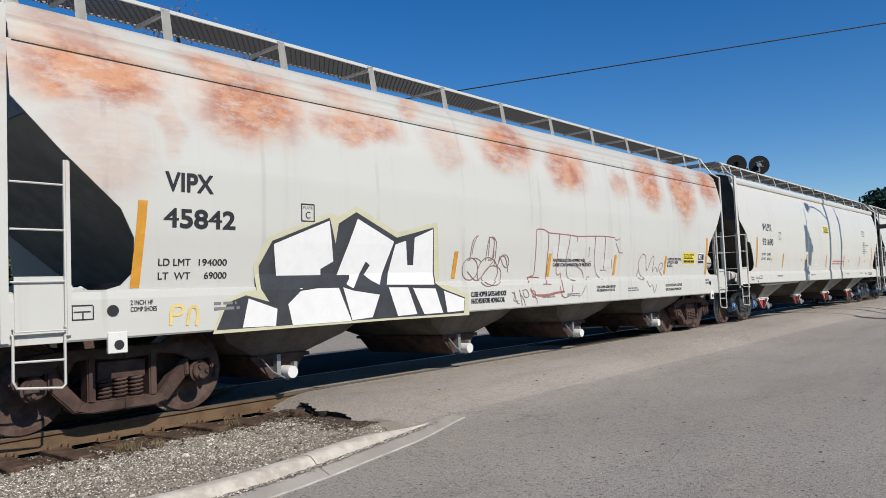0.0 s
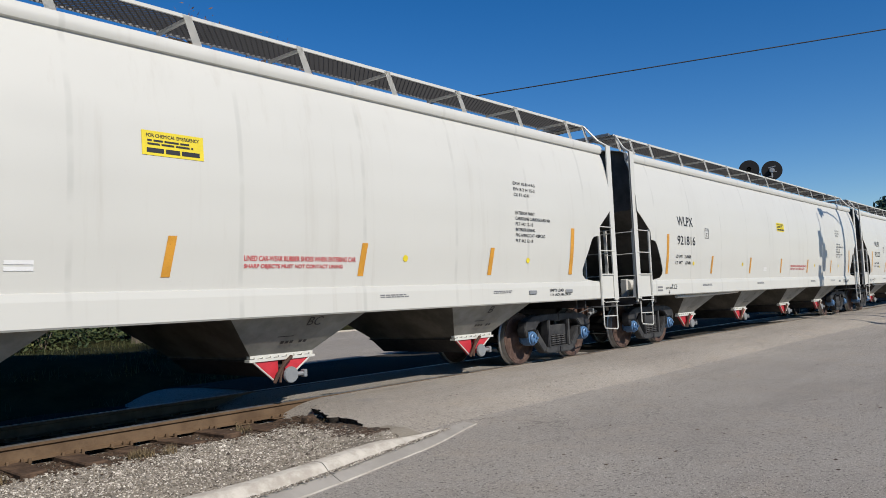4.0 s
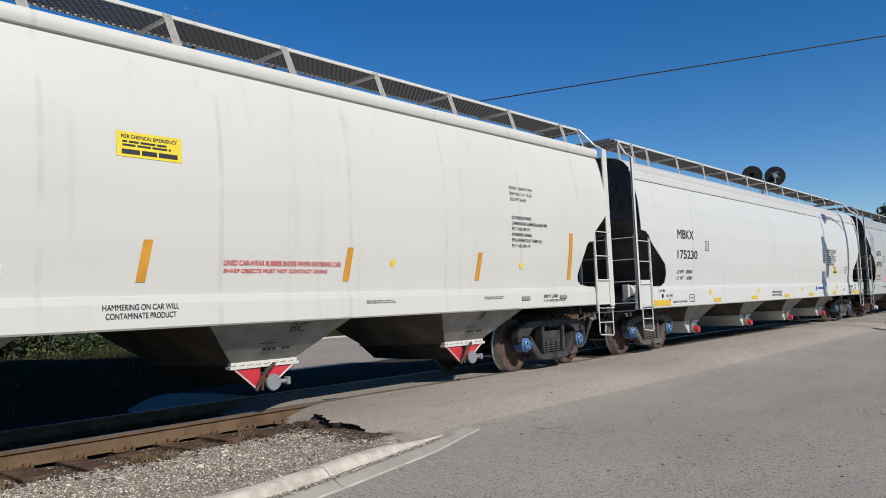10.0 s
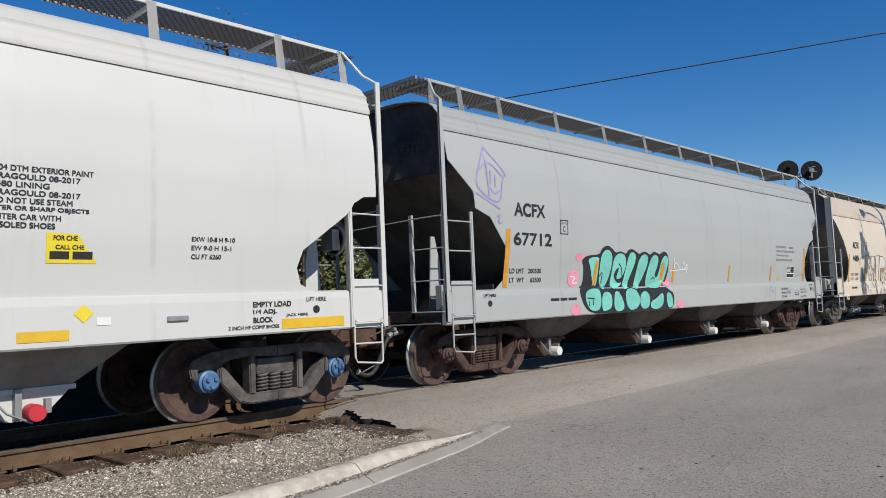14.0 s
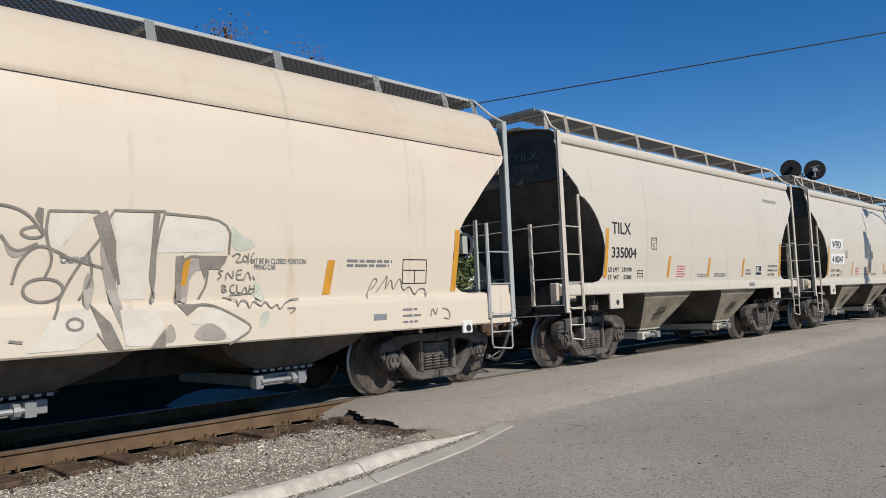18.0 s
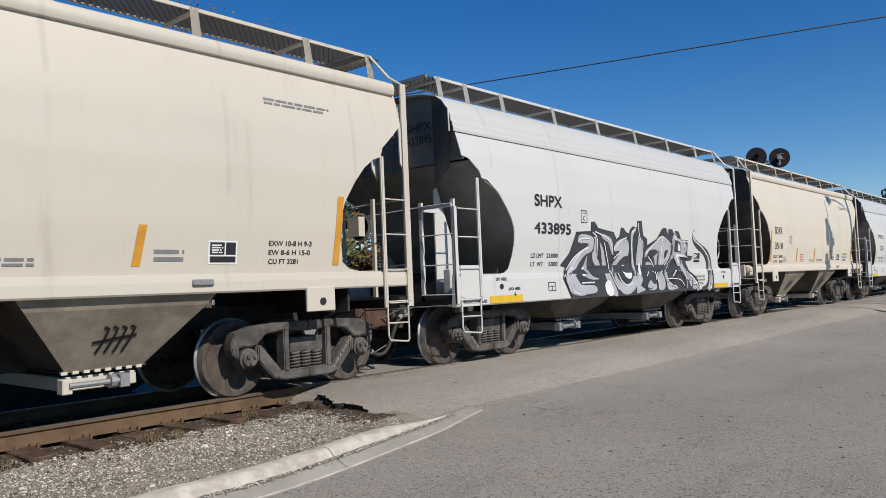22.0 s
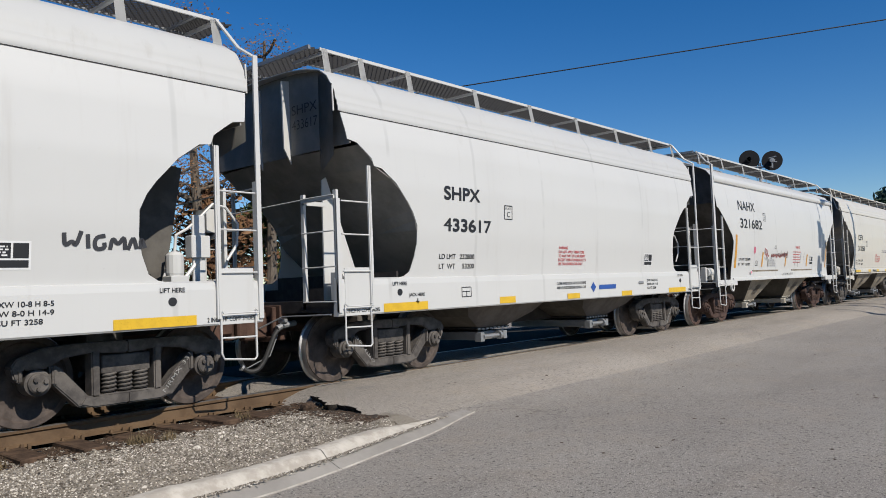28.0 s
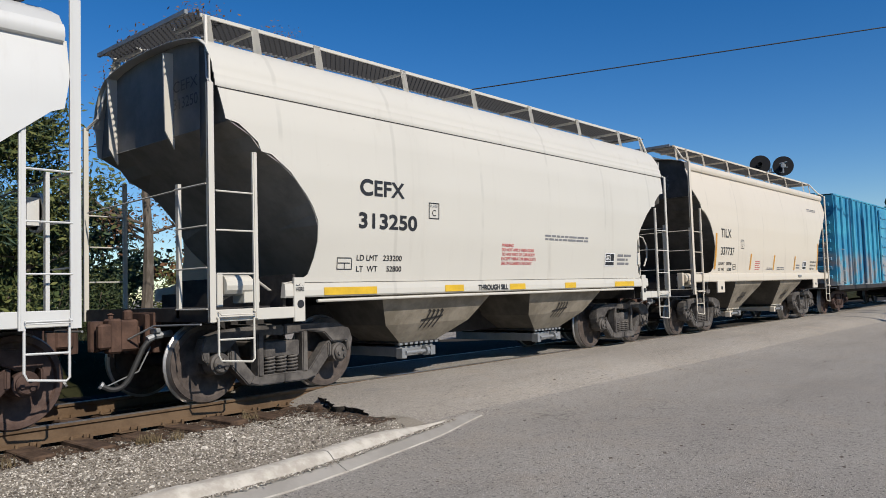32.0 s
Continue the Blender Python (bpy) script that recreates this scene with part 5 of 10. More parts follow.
    g.append(ribbon(rounded([(4.25, 1.22), (4.25, 1.20), (4.23, 1.18), (4.20, 1.17), (4.17, 1.17), (4.14, 1.18), (4.12, 1.20), (4.11, 1.23), (4.12, 1.25), (4.14, 1.27), (4.17, 1.28), (4.20, 1.28), (4.23, 1.26), (4.25, 1.25), (4.25, 1.22)]), 0.026))
    g.append(ribbon(rounded([(3.50, 1.26), (3.49, 0.97)]), 0.026))
    g.append(ribbon(rounded([(3.63, 1.10), (3.74, 1.08)]), 0.026))
    g.append(ribbon(rounded([(2.96, 1.77), (2.87, 1.49), (3.07, 1.45), (3.04, 1.70)]), 0.026))
    g.append(ribbon(rounded([(3.14, 1.98), (3.21, 1.62)]), 0.026))
    g.append(ribbon(rounded([(4.05, 1.89), (4.45, 1.77)]), 0.026))
    spray(car, g, TAGGREY, 0.009)
    g = []
    g.append(figure([[(3.91, 2.30), (4.31, 2.31), (4.13, 2.05), (3.97, 1.88)]]))
    g.append(figure([[(4.50, 2.33), (4.96, 2.34), (4.91, 1.86), (4.87, 1.45), (4.59, 1.45), (4.58, 2.03)]]))
    g.append(figure([[(5.00, 2.33), (5.74, 2.29), (5.72, 1.96), (4.97, 1.93)]]))
    g.append(figure([[(4.03, 1.34), (4.29, 1.38), (4.43, 1.13), (4.17, 0.98), (3.78, 0.98)]]))
    g.append(figure([[(4.60, 1.35), (4.99, 1.34), (5.04, 1.15), (4.90, 0.96), (4.65, 0.98)]]))
    g.append(figure([[(5.32, 1.17), (5.59, 1.36), (6.06, 1.09), (5.82, 0.94), (5.55, 1.14)]]))
    spray(car, g, TAGCREAM, 0.0042)
    g = []
    g.append(figure([[(3.86, 2.34), (3.91, 2.33), (3.90, 2.14), (3.83, 2.26)]]))
    g.append(figure([[(4.34, 2.27), (4.47, 2.35), (4.56, 2.03), (4.57, 1.62), (4.48, 1.86), (4.42, 2.02)]]))
    g.append(figure([[(4.93, 2.36), (5.00, 2.36), (4.94, 1.86), (4.95, 1.43), (4.89, 1.69)]]))
    g.append(figure([[(5.17, 1.90), (5.26, 1.91), (5.22, 1.42), (5.17, 1.42)]]))
    g.append(figure([[(5.43, 1.91), (5.76, 1.91), (5.67, 1.76), (5.52, 1.76), (5.50, 1.65), (5.43, 1.82)]]))
    g.append(figure([[(4.31, 1.43), (4.51, 1.22), (4.63, 0.95), (4.48, 0.96), (4.40, 1.20)]]))
    g.append(figure([[(4.90, 0.95), (5.05, 1.14), (5.05, 0.94)]]))
    g.append(figure([[(5.18, 1.39), (5.44, 1.38), (5.29, 1.26)]]))
    spray(car, g, TAGGREY, 0.0075)
    g = []
    g.append(ribbon(rounded([(5.81, 1.91), (5.88, 1.95), (5.92, 1.92), (5.84, 1.84), (5.94, 1.85)]), 0.014))
    g.append(ribbon(rounded([(6.00, 1.89), (5.99, 1.86), (5.97, 1.85), (5.95, 1.86), (5.94, 1.89), (5.95, 1.91), (5.97, 1.92), (5.99, 1.91), (6.00, 1.89)]), 0.014))
    g.append(ribbon(rounded([(6.01, 1.95), (6.01, 1.83)]), 0.014))
    g.append(ribbon(rounded([(6.08, 1.96), (6.03, 1.88), (6.06, 1.83), (6.09, 1.87), (6.04, 1.88)]), 0.014))
    g.append(ribbon(rounded([(5.71, 1.75), (5.64, 1.74), (5.70, 1.69), (5.64, 1.65)]), 0.014))
    g.append(ribbon(rounded([(5.74, 1.64), (5.75, 1.75), (5.83, 1.64), (5.83, 1.75)]), 0.014))
    g.append(ribbon(rounded([(5.94, 1.76), (5.87, 1.75), (5.87, 1.64), (5.95, 1.65)]), 0.014))
    g.append(ribbon(rounded([(5.87, 1.70), (5.93, 1.71)]), 0.014))
    g.append(ribbon(rounded([(5.96, 1.64), (6.01, 1.76), (6.05, 1.64)]), 0.014))
    g.append(ribbon(rounded([(6.07, 1.69), (6.10, 1.64)]), 0.014))
    g.append(ribbon(rounded([(5.70, 1.59), (5.70, 1.50), (5.77, 1.52), (5.71, 1.55), (5.76, 1.57), (5.70, 1.59)]), 0.014))
    g.append(ribbon(rounded([(5.85, 1.59), (5.80, 1.58), (5.80, 1.50), (5.86, 1.50)]), 0.014))
    g.append(ribbon(rounded([(5.88, 1.59), (5.88, 1.50), (5.93, 1.50)]), 0.014))
    g.append(ribbon(rounded([(5.94, 1.49), (5.98, 1.58), (6.01, 1.49)]), 0.014))
    g.append(ribbon(rounded([(6.04, 1.58), (6.03, 1.50)]), 0.014))
    g.append(ribbon(rounded([(6.10, 1.58), (6.09, 1.50)]), 0.014))
    g.append(ribbon(rounded([(6.04, 1.54), (6.09, 1.54)]), 0.014))
    g.append(ribbon(rounded([(5.79, 1.47), (6.08, 1.49)]), 0.014))
    g.append(ribbon(rounded([(5.71, 1.45), (5.87, 1.42), (5.87, 1.33), (5.91, 1.42), (5.99, 1.40), (6.01, 1.30), (6.07, 1.42), (6.16, 1.32), (6.22, 1.41), (6.29, 1.29), (6.38, 1.37), (6.40, 1.27), (6.51, 1.40), (6.67, 1.41)]), 0.014))
    g.append(ribbon(rounded([(6.51, 1.30), (6.65, 1.30), (6.55, 1.24)]), 0.014))
    g.append(ribbon(rounded([(7.71, 1.39), (7.83, 1.66), (7.92, 1.63), (7.80, 1.50)]), 0.014))
    g.append(ribbon(rounded([(7.88, 1.46), (8.00, 1.59), (8.09, 1.72), (8.02, 1.45), (8.15, 1.68), (8.17, 1.45), (8.30, 1.70), (8.35, 1.45), (8.48, 1.56), (8.56, 1.40), (8.66, 1.51), (8.79, 1.49), (8.75, 1.39)]), 0.014))
    g.append(ribbon(rounded([(8.83, 1.10), (8.87, 1.24), (8.93, 1.10), (8.97, 1.22)]), 0.014))
    g.append(ribbon(rounded([(9.07, 1.21), (9.20, 1.18), (9.22, 1.04), (9.09, 1.07)]), 0.014))
    g.append(ribbon(rounded([(4.43, 2.16), (4.48, 1.89)]), 0.014))
    g.append(ribbon(rounded([(4.51, 2.13), (4.55, 1.76)]), 0.014))
    g.append(ribbon(rounded([(4.38, 1.13), (4.48, 0.98)]), 0.014))
    spray(car, g, TAGGREY, 0.0105)
    g = []
    g.append(figure([rounded([(5.78, 2.30), (5.92, 2.15), (6.09, 2.08), (6.09, 2.00), (5.80, 1.95)], True)]))
    g.append(figure([rounded([(6.08, 1.65), (6.21, 1.53), (6.20, 1.37), (6.08, 1.45)], True)]))
    g.append(figure([rounded([(6.16, 1.26), (6.29, 1.29), (6.24, 1.12), (6.13, 1.08)], True)]))
    spray(car, g, TAGGREEN, 0.0035)


def spray_white_a(car):
    """Spray paint on the side of one car."""
    g = []
    g.append(figure([[(2.87, 1.58), (3.16, 1.81), (3.38, 2.22), (3.90, 2.25), (3.91, 2.43), (4.04, 2.44), (4.17, 2.32), (4.77, 2.25), (4.87, 2.11), (4.99, 2.18), (5.06, 2.36), (5.16, 2.35), (5.27, 2.27), (5.39, 2.24), (5.43, 2.33), (5.56, 2.40), (5.73, 2.37), (5.75, 2.52), (5.95, 2.53), (6.01, 2.22), (6.18, 2.14), (6.20, 2.01), (6.62, 2.15), (6.87, 2.37), (6.94, 2.41), (7.10, 2.41), (7.19, 2.26), (7.22, 2.40), (7.40, 2.39), (7.53, 2.23), (7.54, 2.36), (7.73, 2.35), (7.87, 2.16), (8.21, 2.15), (8.22, 1.79), (8.51, 1.77), (8.45, 1.67), (8.14, 1.65), (8.27, 1.43), (8.67, 1.27), (8.89, 0.94), (7.07, 0.95), (5.32, 0.93), (4.34, 0.95), (3.17, 0.96), (2.92, 1.35), (3.04, 1.54)]]))
    spray(car, g, TAGDARK, 0.005)
    g = []
    g.append(figure([rounded([(3.45, 2.19), (3.86, 2.17), (4.04, 2.09), (3.98, 1.85), (3.76, 1.81), (3.59, 1.71), (3.42, 1.54), (3.35, 1.39), (3.49, 1.25), (3.53, 1.19), (4.06, 1.20), (4.12, 1.09), (4.05, 1.02), (3.19, 0.98), (2.98, 1.34), (3.15, 1.54), (3.31, 1.73), (3.51, 1.85), (3.80, 1.94), (3.82, 2.02), (3.41, 1.99)], True)]))
    g.append(figure([rounded([(3.99, 2.16), (4.10, 2.13), (4.10, 1.75), (4.26, 1.63), (4.27, 1.47), (3.99, 1.62), (3.95, 1.82), (4.02, 1.93)], True)]))
    g.append(figure([rounded([(4.18, 2.08), (4.38, 1.90), (4.56, 1.45), (4.65, 1.33), (4.82, 1.13), (4.91, 0.94), (4.71, 0.93), (4.49, 1.24), (4.36, 1.45), (4.30, 1.82)], True)]))
    g.append(figure([rounded([(4.16, 2.22), (4.62, 2.16), (4.73, 2.02), (4.75, 1.75), (4.66, 1.86), (4.55, 2.04), (4.38, 2.08)], True)]))
    g.append(figure([rounded([(3.54, 1.41), (3.67, 1.60), (3.80, 1.82), (3.75, 1.60), (3.83, 1.42), (3.99, 1.34), (4.26, 1.30), (3.86, 1.29)], True)]))
    g.append(figure([rounded([(4.76, 1.98), (5.02, 2.13), (5.39, 2.11), (5.39, 1.75), (5.26, 1.78), (5.00, 1.67), (4.84, 1.52), (4.81, 1.40), (4.97, 1.24), (5.23, 1.15), (5.47, 1.22), (5.56, 1.36), (5.73, 1.34), (5.72, 1.14), (5.49, 0.99), (5.22, 0.94), (4.96, 1.04), (4.73, 1.37), (4.67, 1.56), (4.95, 1.75), (5.08, 1.89), (4.77, 1.84)], True)]))
    g.append(figure([rounded([(5.44, 2.17), (5.48, 2.30), (5.67, 2.36), (5.68, 2.31), (5.57, 2.24), (5.51, 2.08), (5.60, 1.67), (5.70, 1.43), (5.62, 1.33), (5.52, 1.51), (5.44, 1.91)], True)]))
    g.append(figure([rounded([(5.78, 2.25), (5.83, 2.13), (6.00, 2.05), (6.02, 1.92), (5.90, 1.34), (5.97, 1.25), (5.84, 1.11), (6.12, 1.03), (5.77, 0.98), (5.65, 0.95), (5.72, 1.26), (5.72, 1.75)], True)]))
    g.append(figure([rounded([(6.09, 1.88), (6.49, 2.05), (6.89, 2.24), (7.29, 2.04), (7.36, 1.90), (7.19, 1.71), (6.98, 1.58), (6.87, 1.40), (7.02, 1.22), (6.98, 1.00), (6.66, 1.00), (6.68, 1.14), (6.59, 1.50), (6.53, 1.76), (6.24, 1.84), (6.16, 1.76), (6.09, 1.72)], True)]))
    g.append(figure([rounded([(7.44, 2.30), (7.57, 2.17), (8.15, 2.10), (8.18, 1.82), (7.62, 1.84), (7.52, 1.76), (7.97, 1.48), (8.42, 1.23), (8.71, 0.98), (8.40, 0.97), (8.21, 1.19), (7.93, 1.34), (7.64, 1.65), (7.42, 1.76), (7.14, 1.47), (7.15, 1.22), (7.42, 1.08), (7.75, 1.02), (7.14, 0.97), (7.07, 1.13), (6.92, 1.40), (7.33, 1.72), (7.44, 1.90), (7.37, 2.13)], True)]))
    g.append(figure([rounded([(6.13, 1.65), (6.40, 1.63), (6.49, 1.51), (6.14, 1.43)], True)]))
    g.append(figure([rounded([(6.25, 1.24), (6.50, 1.25), (6.64, 1.01), (6.12, 1.02)], True)]))
    spray(car, g, TAGLIGHT, 0.01)
    g = []
    g.append(figure([rounded([(7.60, 2.06), (7.76, 2.05), (7.86, 1.88), (7.57, 1.86)], True)]))
    g.append(figure([rounded([(6.23, 1.88), (6.54, 1.93), (6.73, 1.86), (6.56, 1.79), (6.47, 1.74), (6.28, 1.79)], True)]))
    g.append(figure([rounded([(7.00, 1.89), (7.20, 1.92), (7.13, 1.80), (7.02, 1.67)], True)]))
    g.append(figure([rounded([(6.69, 1.85), (6.75, 1.94), (6.73, 1.23), (6.64, 1.50)], True)]))
    g.append(figure([rounded([(4.89, 1.52), (4.96, 1.63), (5.07, 1.62), (5.01, 1.36), (5.34, 1.23), (5.09, 1.26), (4.93, 1.38)], True)]))
    g.append(figure([rounded([(6.14, 1.43), (6.37, 1.50), (6.51, 1.39), (6.57, 1.15), (6.43, 1.14), (6.33, 1.24), (6.19, 1.26)], True)]))
    g.append(figure([rounded([(7.42, 1.39), (7.67, 1.44), (7.88, 1.34), (8.02, 1.14), (7.94, 1.05), (7.73, 1.25), (7.51, 1.28)], True)]))
    spray(car, g, TAGDARK, 0.0125)
    g = []
    g.append(figure([rounded([(5.08, 1.55), (5.16, 1.59), (5.48, 1.45), (5.49, 1.31), (5.36, 1.27), (5.16, 1.36)], True)]))
    g.append(figure([rounded([(4.35, 1.21), (4.56, 1.30), (4.68, 1.14), (4.73, 0.95), (4.45, 0.95)], True)]))
    g.append(figure([rounded([(7.64, 2.03), (7.72, 2.02), (7.77, 1.91), (7.63, 1.90)], True)]))
    g.append(figure([rounded([(5.80, 1.59), (5.90, 1.67), (5.88, 1.34), (5.79, 1.34)], True)]))
    g.append(figure([rounded([(3.53, 1.40), (3.63, 1.59), (3.68, 1.48), (3.66, 1.35)], True)]))
    spray(car, g, DECALW, 0.0145)
    g = []
    g.append(ribbon(rounded([(2.95, 1.36), (3.13, 1.58), (3.35, 1.77), (3.76, 1.93)]), 0.024))
    g.append(ribbon(rounded([(3.20, 1.47), (3.31, 1.64), (3.55, 1.85), (3.80, 1.92)]), 0.024))
    g.append(ribbon(rounded([(3.41, 2.03), (3.52, 2.10), (3.85, 2.10)]), 0.024))
    g.append(ribbon(rounded([(3.94, 2.22), (4.12, 2.14), (4.12, 1.75)]), 0.024))
    g.append(ribbon(rounded([(4.03, 2.24), (4.48, 2.14), (4.68, 1.99), (4.73, 1.79)]), 0.024))
    g.append(ribbon(rounded([(4.38, 2.03), (4.54, 1.67), (4.65, 1.37), (4.92, 1.07)]), 0.024))
    g.append(ribbon(rounded([(4.76, 1.90), (5.02, 2.10), (5.28, 2.15)]), 0.024))
    g.append(ribbon(rounded([(4.88, 1.44), (5.03, 1.24), (5.28, 1.13), (5.50, 1.20)]), 0.024))
    g.append(ribbon(rounded([(4.77, 1.71), (5.06, 1.87)]), 0.024))
    g.append(ribbon(rounded([(5.48, 2.26), (5.64, 2.36)]), 0.024))
    g.append(ribbon(rounded([(5.45, 2.12), (5.54, 1.67), (5.66, 1.43)]), 0.024))
    g.append(ribbon(rounded([(5.77, 2.48), (5.81, 2.15), (6.01, 2.06), (5.93, 1.50)]), 0.024))
    g.append(ribbon(rounded([(6.12, 1.82), (6.49, 2.04), (6.87, 2.26), (7.32, 2.02)]), 0.024))
    g.append(ribbon(rounded([(6.87, 2.22), (6.82, 1.58)]), 0.024))
    g.append(ribbon(rounded([(6.22, 1.76), (6.52, 1.57), (6.57, 1.23)]), 0.024))
    g.append(ribbon(rounded([(7.20, 1.94), (7.31, 1.80), (7.02, 1.56)]), 0.024))
    g.append(ribbon(rounded([(7.54, 2.30), (7.62, 2.16), (8.17, 2.11)]), 0.024))
    g.append(ribbon(rounded([(7.44, 1.76), (7.97, 1.44), (8.65, 1.01)]), 0.024))
    g.append(ribbon(rounded([(7.05, 1.31), (7.18, 1.14), (7.57, 1.06)]), 0.024))
    g.append(ribbon(rounded([(6.14, 1.33), (6.27, 1.48), (6.51, 1.43), (6.65, 1.23), (6.68, 1.06)]), 0.024))
    g.append(ribbon(rounded([(7.38, 1.30), (7.60, 1.48), (7.89, 1.40)]), 0.024))
    g.append(ribbon(rounded([(3.53, 1.24), (3.99, 1.24)]), 0.024))
    g.append(ribbon(rounded([(3.21, 1.13), (3.33, 1.05), (3.48, 1.03)]), 0.024))
    g.append(ribbon(rounded([(3.27, 1.54), (3.18, 1.34)]), 0.024))
    spray(car, g, DECALW, 0.018)
    g = []
    g.append(ribbon(rounded([(3.38, 2.20), (3.90, 2.19), (4.03, 2.09), (3.98, 1.85)]), 0.022))
    g.append(ribbon(rounded([(2.98, 1.34), (3.19, 0.98)]), 0.022))
    g.append(ribbon(rounded([(3.49, 1.25), (4.06, 1.20), (4.12, 1.09), (4.05, 1.02), (3.64, 1.00)]), 0.022))
    g.append(ribbon(rounded([(3.35, 1.39), (3.49, 1.25)]), 0.022))
    g.append(ribbon(rounded([(3.90, 2.25), (3.93, 2.39)]), 0.022))
    g.append(ribbon(rounded([(4.13, 2.11), (4.12, 1.75), (4.27, 1.63), (4.27, 1.45), (3.99, 1.60)]), 0.022))
    g.append(ribbon(rounded([(4.38, 1.90), (4.56, 1.45), (4.78, 1.29), (4.93, 0.94)]), 0.022))
    g.append(ribbon(rounded([(4.76, 1.98), (4.75, 1.75), (4.68, 1.55), (4.78, 1.35)]), 0.022))
    g.append(ribbon(rounded([(5.43, 2.14), (5.44, 1.91), (5.53, 1.49), (5.58, 1.35)]), 0.022))
    g.append(ribbon(rounded([(5.54, 2.08), (5.62, 1.67), (5.71, 1.42)]), 0.022))
    g.append(ribbon(rounded([(6.02, 2.02), (6.02, 1.84), (5.90, 1.32)]), 0.022))
    g.append(ribbon(rounded([(5.84, 1.11), (5.99, 1.25), (6.06, 1.08), (6.36, 1.04), (6.40, 1.11)]), 0.022))
    g.append(ribbon(rounded([(6.87, 1.40), (7.05, 1.22), (7.08, 0.97)]), 0.022))
    g.append(ribbon(rounded([(7.33, 1.72), (7.10, 1.44), (7.15, 1.22), (7.49, 1.04)]), 0.022))
    g.append(ribbon(rounded([(8.18, 1.19), (8.43, 1.21), (8.38, 0.97)]), 0.022))
    g.append(ribbon(rounded([(7.29, 1.21), (7.39, 1.35), (7.59, 1.45), (7.89, 1.38), (8.05, 1.14), (7.98, 1.04)]), 0.022))
    spray(car, g, TAGDARK, 0.016)
    g = []
    g.append(figure([[(7.45, 2.30), (7.56, 2.23), (7.69, 2.15), (7.97, 2.14), (8.01, 1.95), (8.07, 1.80), (8.27, 1.72), (8.09, 1.73), (7.72, 1.75), (7.81, 1.66), (8.13, 1.40), (8.35, 1.32), (8.68, 1.12), (8.87, 0.94), (8.68, 0.93), (8.35, 1.18), (8.15, 1.29), (7.97, 1.43), (7.74, 1.46), (7.46, 1.77), (7.43, 1.82)]]))
    spray(car, g, TAGLIGHT, 0.019)
    g = []
    g.append(figure([[(7.49, 2.15), (7.66, 2.12), (7.79, 2.08), (7.83, 1.85), (7.49, 1.87)]]))
    spray(car, g, TAGDARK, 0.0205)
    g = []
    g.append(figure([[(7.66, 2.08), (7.76, 2.03), (7.81, 1.88), (7.67, 1.90)]]))
    g.append(figure([[(7.52, 1.83), (8.07, 1.78), (8.07, 1.75), (7.74, 1.76), (7.83, 1.63), (7.72, 1.61), (7.57, 1.78)]]))
    g.append(figure([[(7.45, 2.29), (7.54, 2.21), (7.73, 2.14), (7.97, 2.13), (7.99, 2.05), (7.80, 2.11), (7.55, 2.16), (7.48, 2.15)]]))
    g.append(figure([[(8.15, 1.37), (8.35, 1.32), (8.68, 1.12), (8.65, 1.08), (8.35, 1.26)]]))
    g.append(figure([[(8.49, 1.15), (8.68, 1.09), (8.68, 1.07), (8.48, 1.09)]]))
    spray(car, g, DECALW, 0.022)
    g = []
    g.append(ribbon(rounded([(7.46, 2.30), (7.57, 2.21), (7.75, 2.13), (7.97, 2.12), (8.02, 1.93), (8.09, 1.80)]), 0.016))
    g.append(ribbon(rounded([(7.67, 1.75), (7.81, 1.75), (8.09, 1.73), (8.28, 1.72)]), 0.016))
    g.append(ribbon(rounded([(7.69, 1.74), (7.83, 1.62), (8.13, 1.38), (8.35, 1.26), (8.55, 1.14), (8.79, 0.94)]), 0.016))
    g.append(ribbon(rounded([(7.44, 1.77), (7.61, 1.59), (7.78, 1.46), (7.97, 1.42)]), 0.016))
    g.append(ribbon(rounded([(7.30, 1.05), (7.37, 1.11), (7.41, 1.29), (7.52, 1.40), (7.69, 1.44), (7.85, 1.41), (8.01, 1.31), (8.08, 1.16), (8.05, 1.04), (7.96, 1.03), (7.85, 1.21), (7.63, 1.24), (7.19, 1.22), (7.11, 1.15)]), 0.016))
    g.append(ribbon(rounded([(7.33, 1.06), (7.39, 1.20), (7.52, 1.33), (7.69, 1.39), (7.85, 1.34), (7.99, 1.24), (7.99, 1.09)]), 0.016))
    g.append(ribbon(rounded([(8.39, 1.20), (8.40, 1.11), (8.34, 1.00), (8.19, 0.96), (8.05, 1.04)]), 0.016))
    g.append(ribbon(rounded([(8.48, 1.09), (8.68, 1.07)]), 0.016))
    spray(car, g, BLACK, 0.024)
    g = []
    g.append(ribbon(rounded([(7.47, 2.27), (7.57, 2.18), (7.75, 2.12), (7.96, 2.10), (8.01, 1.98)]), 0.02))
    g.append(ribbon(rounded([(7.54, 1.82), (7.79, 1.80), (8.07, 1.77)]), 0.02))
    g.append(ribbon(rounded([(7.84, 1.68), (8.01, 1.48), (8.20, 1.35), (8.50, 1.22)]), 0.02))
    g.append(ribbon(rounded([(7.42, 1.32), (7.52, 1.42), (7.70, 1.47), (7.90, 1.43), (8.03, 1.33), (8.10, 1.16), (8.06, 1.01)]), 0.02))
    g.append(ribbon(rounded([(7.11, 1.25), (7.33, 1.26), (7.80, 1.22), (7.94, 1.07)]), 0.02))
    spray(car, g, DECALW, 0.0255)
    g = []
